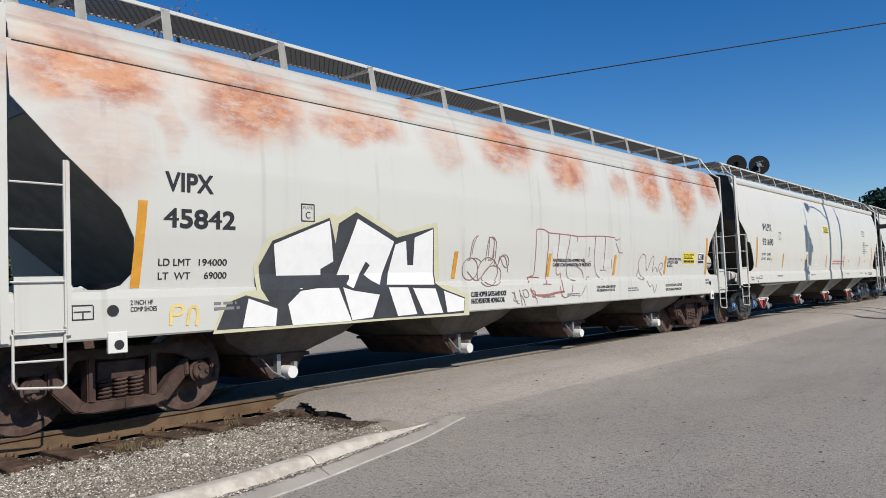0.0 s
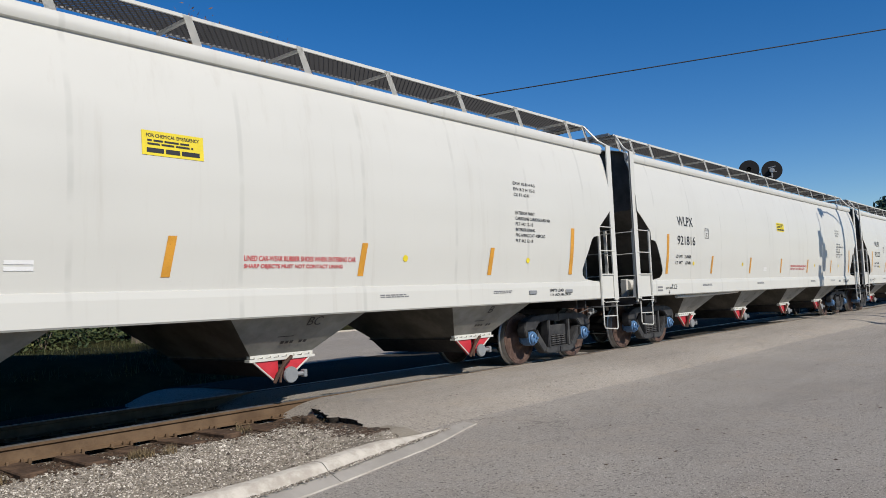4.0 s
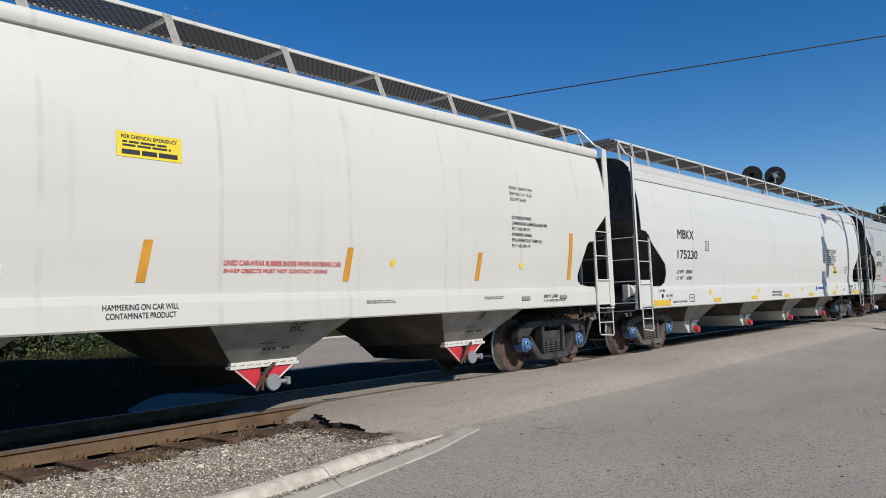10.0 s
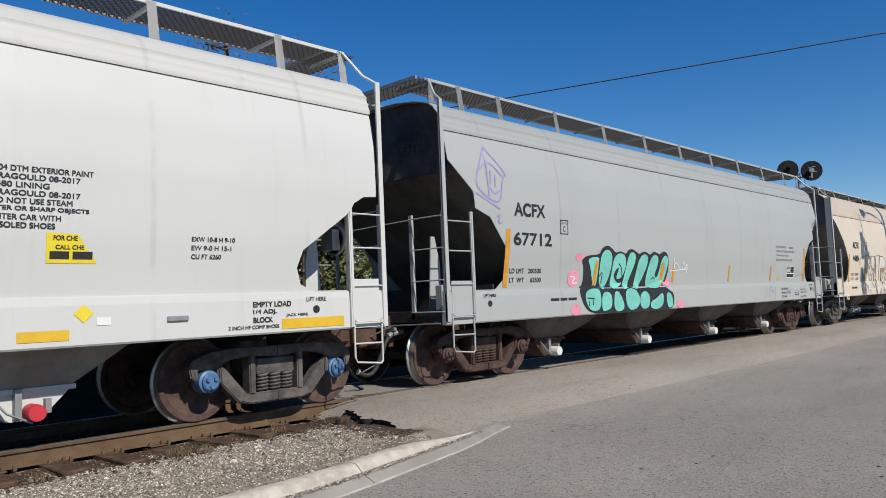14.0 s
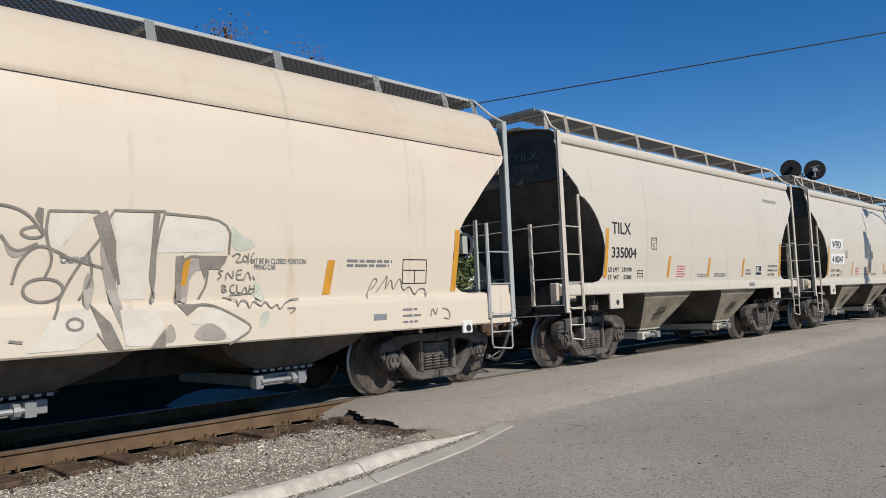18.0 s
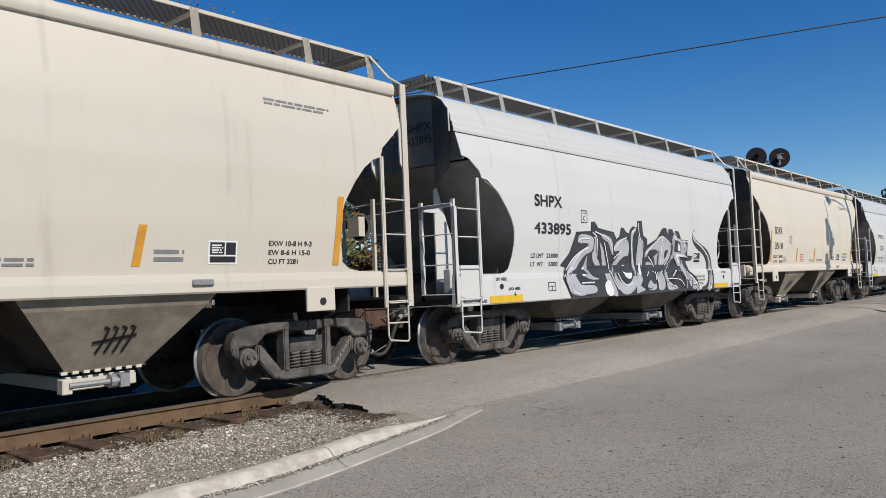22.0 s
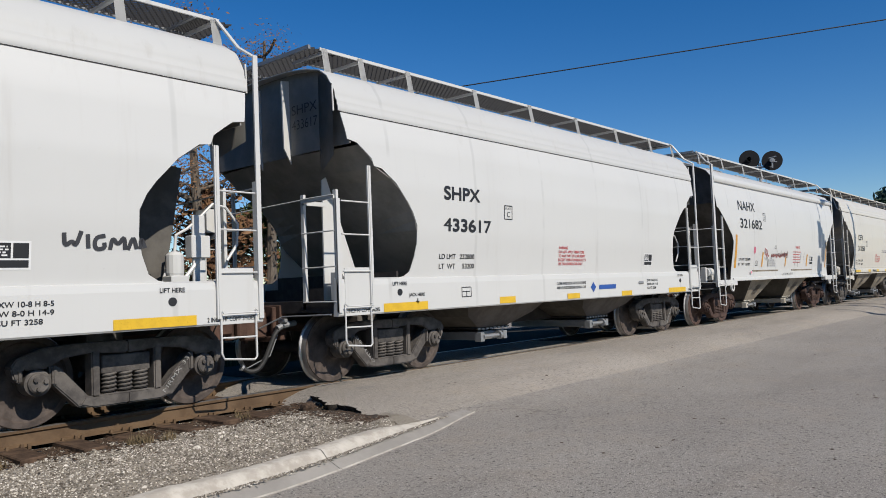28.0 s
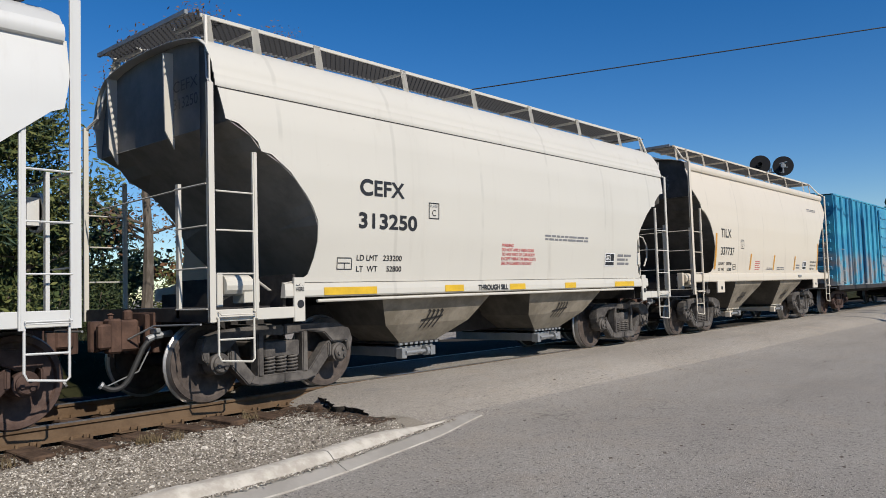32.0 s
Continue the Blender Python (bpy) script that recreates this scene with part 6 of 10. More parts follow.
    g.append(ribbon(rounded([(8.55, 2.17), (8.76, 2.06), (9.07, 1.96), (9.32, 1.83), (9.47, 1.66), (9.51, 1.44), (9.53, 1.24), (9.46, 1.08), (9.32, 0.96)]), 0.17))
    spray(car, g, TAGLIGHT, 0.0045)
    g = []
    g.append(ribbon(rounded([(8.49, 2.25), (8.54, 2.17), (8.71, 2.09), (8.97, 2.01), (9.26, 1.92), (9.48, 1.79), (9.60, 1.60), (9.63, 1.38), (9.66, 1.18), (9.61, 0.95)]), 0.1))
    g.append(ribbon(rounded([(8.51, 2.20), (8.63, 2.06), (8.90, 1.95), (9.15, 1.86), (9.33, 1.71), (9.41, 1.55), (9.40, 1.38), (9.42, 1.28), (9.37, 1.11), (9.21, 1.00), (8.98, 0.96)]), 0.1))
    spray(car, g, TAGDARK, 0.0065)
    g = []
    g.append(ribbon(rounded([(8.49, 2.24), (8.58, 2.15), (8.76, 2.09), (9.01, 2.00), (9.27, 1.87), (9.44, 1.74), (9.49, 1.66)]), 0.03))
    g.append(ribbon(rounded([(9.53, 1.67), (9.57, 1.53), (9.55, 1.39)]), 0.03))
    g.append(ribbon(rounded([(9.45, 1.30), (9.44, 1.13), (9.35, 0.99)]), 0.03))
    g.append(ribbon(rounded([(9.59, 1.30), (9.57, 1.07), (9.48, 0.95)]), 0.03))
    spray(car, g, DECALW, 0.0085)
    g = []
    g.append(ribbon(rounded([(8.49, 2.24), (8.49, 2.33), (8.54, 2.39), (8.62, 2.41)]), 0.014))
    g.append(ribbon(rounded([(9.30, 1.81), (9.43, 1.69), (9.47, 1.53), (9.45, 1.42), (9.48, 1.46), (9.52, 1.42), (9.48, 1.37), (9.45, 1.42)]), 0.014))
    g.append(ribbon(rounded([(9.51, 1.36), (9.51, 1.16), (9.41, 1.00)]), 0.014))
    spray(car, g, BLACK, 0.0105)


def spray_white_b(car):
    """Spray paint on the side of one car."""
    g = []
    g.append(ribbon(rounded([(3.36, 1.91), (3.15, 1.89), (3.12, 1.73), (3.27, 1.71), (3.09, 1.65), (3.14, 1.51), (3.37, 1.55)]), 0.022))
    g.append(ribbon(rounded([(3.44, 1.73), (3.51, 1.55), (3.63, 1.75)]), 0.022))
    g.append(ribbon(rounded([(3.70, 1.73), (3.65, 1.57), (3.83, 1.57), (3.86, 1.73), (3.70, 1.73)]), 0.022))
    g.append(ribbon(rounded([(3.92, 1.94), (3.92, 1.53)]), 0.022))
    g.append(ribbon(rounded([(4.00, 1.73), (4.08, 1.53), (4.20, 1.75)]), 0.022))
    g.append(ribbon(rounded([(4.57, 1.81), (4.29, 1.81), (4.25, 1.48), (4.55, 1.50)]), 0.022))
    g.append(ribbon(rounded([(4.28, 1.65), (4.50, 1.65)]), 0.022))
    spray(car, g, GREYINK, 0.006)
    g = []
    g.append(ribbon(rounded([(1.53, 1.99), (1.61, 2.12), (1.69, 2.03), (1.67, 1.86), (1.54, 1.82), (1.53, 1.99)]), 0.012))
    g.append(ribbon(rounded([(1.48, 1.78), (1.45, 1.58), (1.68, 1.58), (1.67, 1.79), (1.48, 1.78)]), 0.012))
    spray(car, g, GREYINK, 0.006)
    g = []
    g.append(ribbon(rounded([(9.22, 1.96), (9.23, 1.82), (9.30, 1.89), (9.33, 1.82), (9.38, 1.98)]), 0.042))
    g.append(ribbon(rounded([(9.44, 1.95), (9.45, 1.81)]), 0.042))
    g.append(ribbon(rounded([(9.61, 1.94), (9.51, 1.92), (9.51, 1.80), (9.61, 1.81), (9.60, 1.87)]), 0.042))
    g.append(ribbon(rounded([(9.66, 1.80), (9.68, 1.93), (9.74, 1.84), (9.80, 1.95), (9.81, 1.80)]), 0.042))
    g.append(ribbon(rounded([(9.84, 1.80), (9.89, 1.95), (9.93, 1.81)]), 0.042))
    g.append(ribbon(rounded([(9.97, 1.81), (9.97, 1.94), (10.02, 1.82)]), 0.042))
    spray(car, g, TAGDARK, 0.006)


def spray_white_c(car):
    """Spray paint on the side of one car."""
    g = []
    g.append(ribbon(rounded([(4.23, 1.80), (4.27, 1.95), (4.30, 1.82), (4.31, 1.94), (4.35, 1.82), (4.41, 1.96), (4.44, 1.80), (4.46, 1.99), (4.49, 1.78), (4.52, 1.96), (4.55, 1.83), (4.59, 1.96), (4.60, 1.84), (4.66, 1.97), (4.69, 1.78), (4.72, 1.95), (4.74, 1.79), (4.78, 1.95), (4.82, 1.83), (4.83, 2.00), (4.90, 1.81), (4.92, 2.00), (4.94, 1.82), (4.97, 1.98), (5.02, 1.78), (5.06, 1.96), (5.10, 1.78), (5.13, 2.01), (5.17, 1.78), (5.21, 1.99), (5.23, 1.84), (5.28, 1.99), (5.29, 1.84), (5.35, 1.96), (5.35, 1.80), (5.40, 2.02), (5.43, 1.80), (5.50, 2.04), (5.52, 1.85), (5.57, 2.02), (5.61, 1.79), (5.64, 1.97), (5.66, 1.85), (5.72, 2.04), (5.74, 1.83), (5.80, 2.03)]), 0.022))
    g.append(ribbon(rounded([(3.74, 2.03), (3.74, 1.99), (3.73, 1.96), (3.71, 1.95), (3.69, 1.95), (3.68, 1.96), (3.66, 1.99), (3.66, 2.02), (3.67, 2.06), (3.68, 2.08), (3.69, 2.10), (3.71, 2.10), (3.73, 2.09), (3.74, 2.06), (3.74, 2.03)]), 0.022))
    g.append(ribbon(rounded([(3.84, 1.99), (3.84, 1.96), (3.83, 1.93), (3.81, 1.92), (3.79, 1.92), (3.78, 1.93), (3.76, 1.96), (3.76, 1.99), (3.77, 2.02), (3.78, 2.05), (3.79, 2.07), (3.81, 2.07), (3.83, 2.05), (3.84, 2.03), (3.84, 1.99)]), 0.022))
    g.append(ribbon(rounded([(3.94, 1.96), (3.93, 1.93), (3.92, 1.90), (3.90, 1.89), (3.88, 1.89), (3.86, 1.90), (3.84, 1.93), (3.84, 1.96), (3.84, 1.99), (3.86, 2.01), (3.88, 2.03), (3.90, 2.03), (3.92, 2.02), (3.93, 1.99), (3.94, 1.96)]), 0.022))
    g.append(ribbon(rounded([(3.84, 1.85), (3.91, 2.00), (3.97, 1.88), (4.07, 1.89), (3.94, 1.84), (3.85, 1.84)]), 0.022))
    g.append(ribbon(rounded([(3.67, 1.95), (3.85, 1.86)]), 0.022))
    spray(car, g, TAGRED, 0.006)
    g = []
    g.append(ribbon(rounded([(4.22, 1.78), (4.31, 1.97), (4.40, 1.80), (4.44, 1.99), (4.51, 1.79), (4.58, 1.99), (4.67, 1.80), (4.70, 1.99), (4.76, 1.81), (4.87, 2.01), (4.91, 1.82), (4.98, 2.01), (5.02, 1.80), (5.14, 2.04), (5.21, 1.81), (5.29, 2.03), (5.36, 1.80), (5.40, 2.05), (5.51, 1.79), (5.57, 2.03), (5.67, 1.82), (5.73, 2.05)]), 0.014))
    g.append(ribbon(rounded([(4.70, 2.15), (4.69, 2.13), (4.67, 2.11), (4.64, 2.10), (4.60, 2.10), (4.57, 2.11), (4.55, 2.12), (4.55, 2.14), (4.55, 2.16), (4.58, 2.18), (4.61, 2.19), (4.64, 2.19), (4.67, 2.19), (4.69, 2.17), (4.70, 2.15)]), 0.014))
    g.append(ribbon(rounded([(4.74, 2.07), (4.79, 1.81)]), 0.014))
    g.append(ribbon(rounded([(5.05, 1.81), (5.17, 2.07)]), 0.014))
    g.append(ribbon(rounded([(4.29, 1.97), (4.24, 1.80), (4.36, 1.82)]), 0.014))
    g.append(ribbon(rounded([(5.47, 2.01), (5.48, 1.82)]), 0.014))
    g.append(ribbon(rounded([(5.80, 1.91), (5.79, 1.88), (5.76, 1.85), (5.73, 1.84), (5.69, 1.84), (5.66, 1.85), (5.64, 1.88), (5.63, 1.91), (5.64, 1.94), (5.66, 1.96), (5.70, 1.98), (5.73, 1.98), (5.77, 1.97), (5.79, 1.94), (5.80, 1.91)]), 0.014))
    spray(car, g, BLACK, 0.009)
    g = []
    g.append(ribbon(rounded([(3.67, 1.82), (3.73, 1.80), (3.78, 1.76)]), 0.016))
    g.append(ribbon(rounded([(3.96, 1.55), (3.95, 1.68), (3.84, 1.79), (3.90, 1.85), (3.97, 1.76), (4.00, 1.78), (3.96, 1.55)]), 0.016))
    g.append(ribbon(rounded([(6.58, 2.05), (6.69, 1.84), (6.53, 1.57)]), 0.016))
    g.append(ribbon(rounded([(6.89, 1.52), (6.86, 1.69), (6.92, 1.80)]), 0.016))
    g.append(ribbon(rounded([(7.20, 2.01), (7.11, 1.85), (7.12, 1.65)]), 0.016))
    g.append(ribbon(rounded([(7.53, 2.02), (7.46, 1.77)]), 0.016))
    spray(car, g, TAGGREY, 0.007)
    g = []
    g.append(figure([[(2.92, 2.04), (2.91, 1.99), (2.88, 1.95), (2.85, 1.93), (2.81, 1.93), (2.77, 1.95), (2.75, 1.99), (2.74, 2.03), (2.75, 2.08), (2.77, 2.12), (2.81, 2.14), (2.85, 2.14), (2.88, 2.12), (2.91, 2.09), (2.92, 2.04)]]))
    spray(car, g, TAGRED2, 0.006)
    g = []
    g.append(figure([[(2.47, 1.42), (2.57, 1.42), (2.58, 1.36), (2.47, 1.35)]]))
    spray(car, g, TAGPINK, 0.006)

TAGRED = plain("faded_red_spray_line", (0.375, 0.12, 0.105), 0.6, 0, 0.3)
TAGDULL = plain("dull_brownish_red_spray_line", (0.255, 0.15, 0.135), 0.6, 0, 0.3)
TAGCREAM = plain("pale_cream_spray", (0.555, 0.517, 0.45), 0.6, 0, 0.12)
TAGRED2 = plain("pinkish_red_spray_dot", (0.465, 0.12, 0.18), 0.6)
TAGYEL = plain("yellow_paint_stick", (0.6, 0.465, 0.15), 0.6)
TAGPINK = plain("pink_spray", (0.637, 0.247, 0.315), 0.6, 0, 0.2, 2)
TAGTEAL = plain("turquoise_spray", (0.165, 0.495, 0.42), 0.5, 0, 0.2, 3)
TAGPURP = plain("purple_spray_line", (0.285, 0.255, 0.465), 0.6)
TAGGREY = plain("thin_grey_spray_line", (0.21, 0.188, 0.158), 0.7, 0, 0.3)
TAGPALE = plain("faded_grey_spray", (0.3, 0.27, 0.232), 0.7, 0, 0.2, 2)
TAGGREEN = plain("pale_green_spray", (0.435, 0.45, 0.375), 0.7)
TAGHALO = plain("faint_yellow_overspray", (0.465, 0.45, 0.315), 0.6, 0, 0.1, 4)
TAGDARK = plain("dark_grey_spray", (0.038, 0.039, 0.045), 0.5, 0, 0.3, 3)
TAGLIGHT = plain("light_grey_spray", (0.375, 0.383, 0.413), 0.5, 0, 0.2, 2)

# ---- rail cars: the train, front to back ----
P_RUSTY = car_paint("rusting_pale_grey_car_paint", (0.465, 0.465, 0.435), 0.95, 0.5, 0.3)
P_CREAM = car_paint("cream_white_car_paint", (0.488, 0.484, 0.45), 0, 0.2, 0.16)
P_WHITE = car_paint("clean_white_car_paint", (0.488, 0.495, 0.476), 0, 0.15, 0.12)
P_GREY = car_paint("weathered_blue_grey_car_paint", (0.33, 0.347, 0.339), 0, 0.5, 0.25, (0.27, 0.225, 0.18))
P_TAN = car_paint("rust_stained_tan_car_paint", (0.55, 0.48, 0.388), 0.12, 0.6, 0.35, (0.413, 0.255, 0.135))
P_SAND = car_paint("sandy_beige_car_paint", (0.476, 0.437, 0.371), 0, 0.35, 0.22)
P_COOL = car_paint("bright_white_car_paint", (0.499, 0.499, 0.484), 0, 0.25, 0.15)
P_PEACH = car_paint("peach_cream_car_paint", (0.545, 0.49, 0.405), 0, 0.3, 0.2)
P_PALE = car_paint("cream_beige_car_paint", (0.495, 0.473, 0.42), 0, 0.3, 0.18)

# settled dust greys the roof sheets
ROOFS = {P_RUSTY.name: car_paint("dusty_pale_grey_roof_paint", (0.425, 0.421, 0.388), 0.95, 0.6, 0.3),
         P_CREAM.name: car_paint("dusty_cream_roof_paint", (0.450, 0.441, 0.404), 0, 0.4, 0.2),
         P_WHITE.name: car_paint("dusty_white_roof_paint", (0.450, 0.450, 0.425), 0, 0.4, 0.2),
         P_GREY.name: car_paint("dusty_grey_roof_paint", (0.302, 0.315, 0.306), 0, 0.5, 0.3),
         P_TAN.name: car_paint("dusty_tan_roof_paint", (0.470, 0.405, 0.315), 0.12, 0.6, 0.35, (0.413, 0.255, 0.135)),
         P_SAND.name: car_paint("dusty_sand_roof_paint", (0.425, 0.372, 0.290), 0, 0.5, 0.3),
         P_COOL.name: car_paint("dusty_bright_roof_paint", (0.450, 0.450, 0.434), 0, 0.4, 0.2)}

LONG_T = dict(through=False, bay_marks=("A", "AC", "BC", "B"), style="L", cut="long_t", paint=P_CREAM, walk=4.84, gear="black", axle=0.64, ladder=0.66, bay_x=(3.61, 7.30, 11.27, 15.1), bay_rows=[(1.28, 1.52, 1.42), (1.08, 1.50, 1.2), (0.44, 0.97, 0.64), (0.44, 0.95, 0.60)],
              outlet="red", sill=(1.15, 1.52), post_w=0.17, post_top=4.36, post_foot=1.12, lean=0.10, hatches=8, rungs=(1.16, 1.64, 2.13, 2.62), slope=3.1)
SHORT_T = dict(style="T", cut="short_t", paint=P_SAND, walk=4.76, gear="greybow", axle=0.60, ladder=0.52, bay_x=(3.82, 7.34), bay_rows=[(1.12, 1.52, 1.45), (0.93, 1.41, 1.19), (0.42, 0.99, 0.57), (0.42, 0.97, 0.54)],
               outlet="slide", sill=(1.31, 1.54), post_w=0.10, post_top=4.27, post_foot=1.02, lad_top=3.15, hatches=5, rungs=(1.10, 1.55, 2.05, 2.55), slope=3.45, corner_panel=False, bay_paint=BAYBROWN, sill_x=0.05)
ACF = dict(bay_paint=BAYDARK, style="B", cut="acf", end_paint=ENDGREY, paint=P_COOL, walk=4.72, gear="grey", axle=0.50, ladder=0.58, bay_x=(3.95, 7.48), bay_rows=[(1.5, 1.5, 1.42), (1.25, 1.45, 1.12), (0.90, 1.16, 0.78), (0.42, 0.96, 0.57), (0.42, 0.94, 0.54)],
           outlet="slide", sill=(0.95, 1.46), post_w=0.07, post_top=4.2, post_foot=1.0, lad_top=3.02, hatches=5, rungs=(1.05, 1.55, 2.05, 2.5), slope=3.3, stamp=False, gatepaint=GALV)


def strips(car, spots, material=None):
    for x, z0, z1, w in spots:
        paint(car, "reflective_strip", figure([[(x - w / 2 - 0.04, z0), (x + w / 2 - 0.04, z0), (x + w / 2 + 0.03, z1), (x - w / 2 + 0.03, z1)]]), material or ORANGE)


def flat_strips(car, spots):
    for x0, x1, z0, z1 in spots:
        paint(car, "reflective_strip", rects((x0, x1, z0, z1)), YELLOW)


def number(car, mark, num, x, z, w=(0.84, 0.99), h=(0.21, 0.21), drop=0.46, limits=("", ""), lz=2.02, weight=0.012, lx=None):
    """Reporting mark, number and the two weight lines."""
    stencil(car, mark, x, x + w[0], z - h[0], z, None, weight)
    nx = x + 0.30 if len(num) == 3 else x - 0.02
    stencil(car, num, nx, nx + w[1], z - drop - h[1], z - drop, None, weight)
    if limits[0]:
        a = x - 0.10 if lx is None else lx
        for i, (k, v) in enumerate((("LD LMT", limits[0]), ("LT  WT", limits[1]))):
            write(car, k, a, a + 0.37, lz - 0.075 - 0.15 * i, lz - 0.15 * i, None, 0.004)
            write(car, v, a + 0.47 + 0.07 * i, a + 0.82, lz - 0.075 - 0.15 * i, lz - 0.15 * i, None, 0.004)
    # the same mark on the dark end sheet
    for txt, zz in ((mark, 4.02), (num, 3.80)):
        bm = letters(txt, -0.96, -0.42, zz - 0.14, zz)
        for v in bm.verts:
            v.co = (0.235, -1.38 - v.co.x, v.co.z)
        part("end_lettering", bm, BLACK if mark in ("SHPX", "CEFX", "ACFX", "MRMX") else GREYINK, car)


def placard(car, x, z, w=0.68, h=0.26):
    paint(car, "emergency_placard", rects((x, x + w, z, z + h)), YSIGN, 0.005)
    write(car, "FOR CHEMICAL EMERGENCY", x + 0.05, x + w - 0.05, z + h * 0.74, z + h * 0.88, BLACK, 0.003, 0.007)
    bars(car, x + 0.06, x + w - 0.03, z + h * 0.40, z + h * 0.68, 2, BLACK, 5).location.y = -0.003
    paint(car, "placard_number_bar", rects((x + 0.05, x + w * 0.34, z + 0.03, z + h * 0.3), (x + w * 0.37, x + w * 0.60, z + 0.03, z + h * 0.3), (x + w * 0.63, x + w - 0.05, z + 0.03, z + h * 0.3)), BLACK, 0.008)


def small_box(car, x, z, w=0.22, h=0.16):
    t = 0.012
    paint(car, "stencil_box", rects((x, x + w, z, z + t), (x, x + w, z + h, z + h + t), (x, x + t, z, z + h), (x + w, x + w + t, z, z + h), (x + 0.02, x + w - 0.02, z + h * 0.55, z + h * 0.55 + t), (x + w * 0.5, x + w * 0.5 + t, z, z + h * 0.55)), BLACK)


def jack_here(car, x, z):
    write(car, "JACK HERE", x, x + 0.32, z, z + 0.06, None, 0.003)
    paint(car, "arrow_mark", figure([[(x + 0.16, z - 0.02), (x + 0.16, z - 0.06), (x + 0.13, z - 0.06), (x + 0.17, z - 0.10), (x + 0.21, z - 0.06), (x + 0.18, z - 0.06), (x + 0.18, z - 0.02)]]), BLACK)


def lift_hole(car, x, z):
    part("lift_hole", lathe([(0.001, -1.542), (0.048, -1.542), (0.048, -1.5)], 14, "y", (x, 0, z)), BLACK, car)
    write(car, "LIFT HERE", x - 0.14, x + 0.14, z + 0.10, z + 0.15, None, 0.003)


def sill_tab(car, n, x, z0, z1, material, w=0.24):
    for xx in (x, n - x - w):
        part("jacking_plate", boxes((xx, xx + w, -1.55, -1.51, z0, z1), bevel=0.008), material, car)
        part("plate_hole", lathe([(0.001, -1.556), (0.05, -1.556), (0.05, -1.52)], 14, "y", (xx + w * 0.55, 0, z0 + (z1 - z0) * 0.4)), BLACK, car)


def rusty_car():
    n = 17.79
    car = hopper_car({**ACF, "n": n, "style": "A", "cut": "vipx", "paint": P_RUSTY, "walk": 4.78, "gear": "brown", "bay_x": (3.47, 7.09, 10.7, 14.3), "bay_paint": BAYDARK, "outlet": "cap", "axle": 0.45,
                      "lad_top": 2.75, "post_foot": 0.98, "tank": 1.0, "slope": 3.2, "gatepaint": BROWN, "hatches": 8,
                      "label": "pale grey covered hopper car with rust stains and spray paint"})
    number(car, "VIPX", "45842", 1.58, 2.73, (0.56, 0.86), (0.2, 0.2), 0.40, ("194000", "69000"), 1.78, 0.02, 1.51)
    plate_c(car, 3.37, 2.27, 0.21)
    strips(car, [(1.30, 1.47, 2.40, 0.10)] + [(x, 1.50, 1.93, 0.09) for x in (6.36, 9.03, 11.53, 13.99)] + [(16.47, 1.47, 2.43, 0.11)])
    spray_rusty(car)
    placard(car, 14.98, 1.75, 0.73, 0.28)
    data_panel(car, 15.91, 1.74, 0.38, 0.28)
    for i, txt in enumerate(("CARBOLINE 992 LINING", "APPLIED 11-2009", "BY UTCL")):
        write(car, txt, 14.11, 14.11 + (0.78, 0.58, 0.28)[i], 1.83 - 0.08 * i, 1.89 - 0.08 * i, None, 0.004)
    write(car, "CLOSE HOPPER GATES AND ROOF", 13.93, 14.85, 1.20, 1.26, None, 0.004)
    write(car, "HATCHES BEFORE MOVING CAR", 13.93, 14.81, 1.10, 1.16, None, 0.004)
    for x in (1.2, 16.33):
        write(car, "2 INCH HF", x, x + 0.24, 1.29, 1.34, None, 0.002)
        write(car, "COMP SHOES", x, x + 0.28, 1.22, 1.27, None, 0.002)
    bars(car, 2.15, 2.5, 1.18, 1.30, 2, GREYINK, 8)
    for r in ((9.14, 9.60, 1.80, 2.07), (9.77, 10.02, 1.82, 1.97), (10.92, 11.40, 1.68, 1.84)):
        paint(car, "pale_patch", rects(r), P_WHITE, 0.003)
    write(car, "HAMMERING ON HOPPER WILL", 9.16, 10.32, 1.775, 1.835, None, 0.006)
    write(car, "CAUSE CONTAMINATION OF PRODUCT", 9.16, 10.55, 1.69, 1.75, None, 0.006)
    for a, b in ((9.25, 10.2), (10.1, 10.75)):
        bars(car, a - 0.5, a, 1.10, 1.17, 2, GREYINK, int(a * 3))
    write(car, "CLOSE HOPPER GATES AND ROOF", 10.72, 11.50, 1.235, 1.285, None, 0.004)
    write(car, "HATCHES BEFORE MOVING CAR", 10.72, 11.46, 1.165, 1.215, None, 0.004)
    small_box(car, 0.62, 1.16, 0.2, 0.14)
    sill_tab(car, n, 0.96, 0.80, 1.02, WHITE, 0.2)
    write(car, "CLOSE HOPPER GATES AND ROOF", 6.72, 7.66, 1.19, 1.27, None, 0.008)
    write(car, "HATCHES BEFORE MOVING CAR", 6.72, 7.60, 1.08, 1.16, None, 0.008)
    bars(car, 12.05, 12.6, 1.13, 1.23, 2, GREYINK, 11)
    for x in (1.02, 16.65):
        part("lift_hole", lathe([(0.001, -1.542), (0.06, -1.542), (0.06, -1.5)], 14, "y", (x, 0, 1.24)), BLACK, car)
    return car


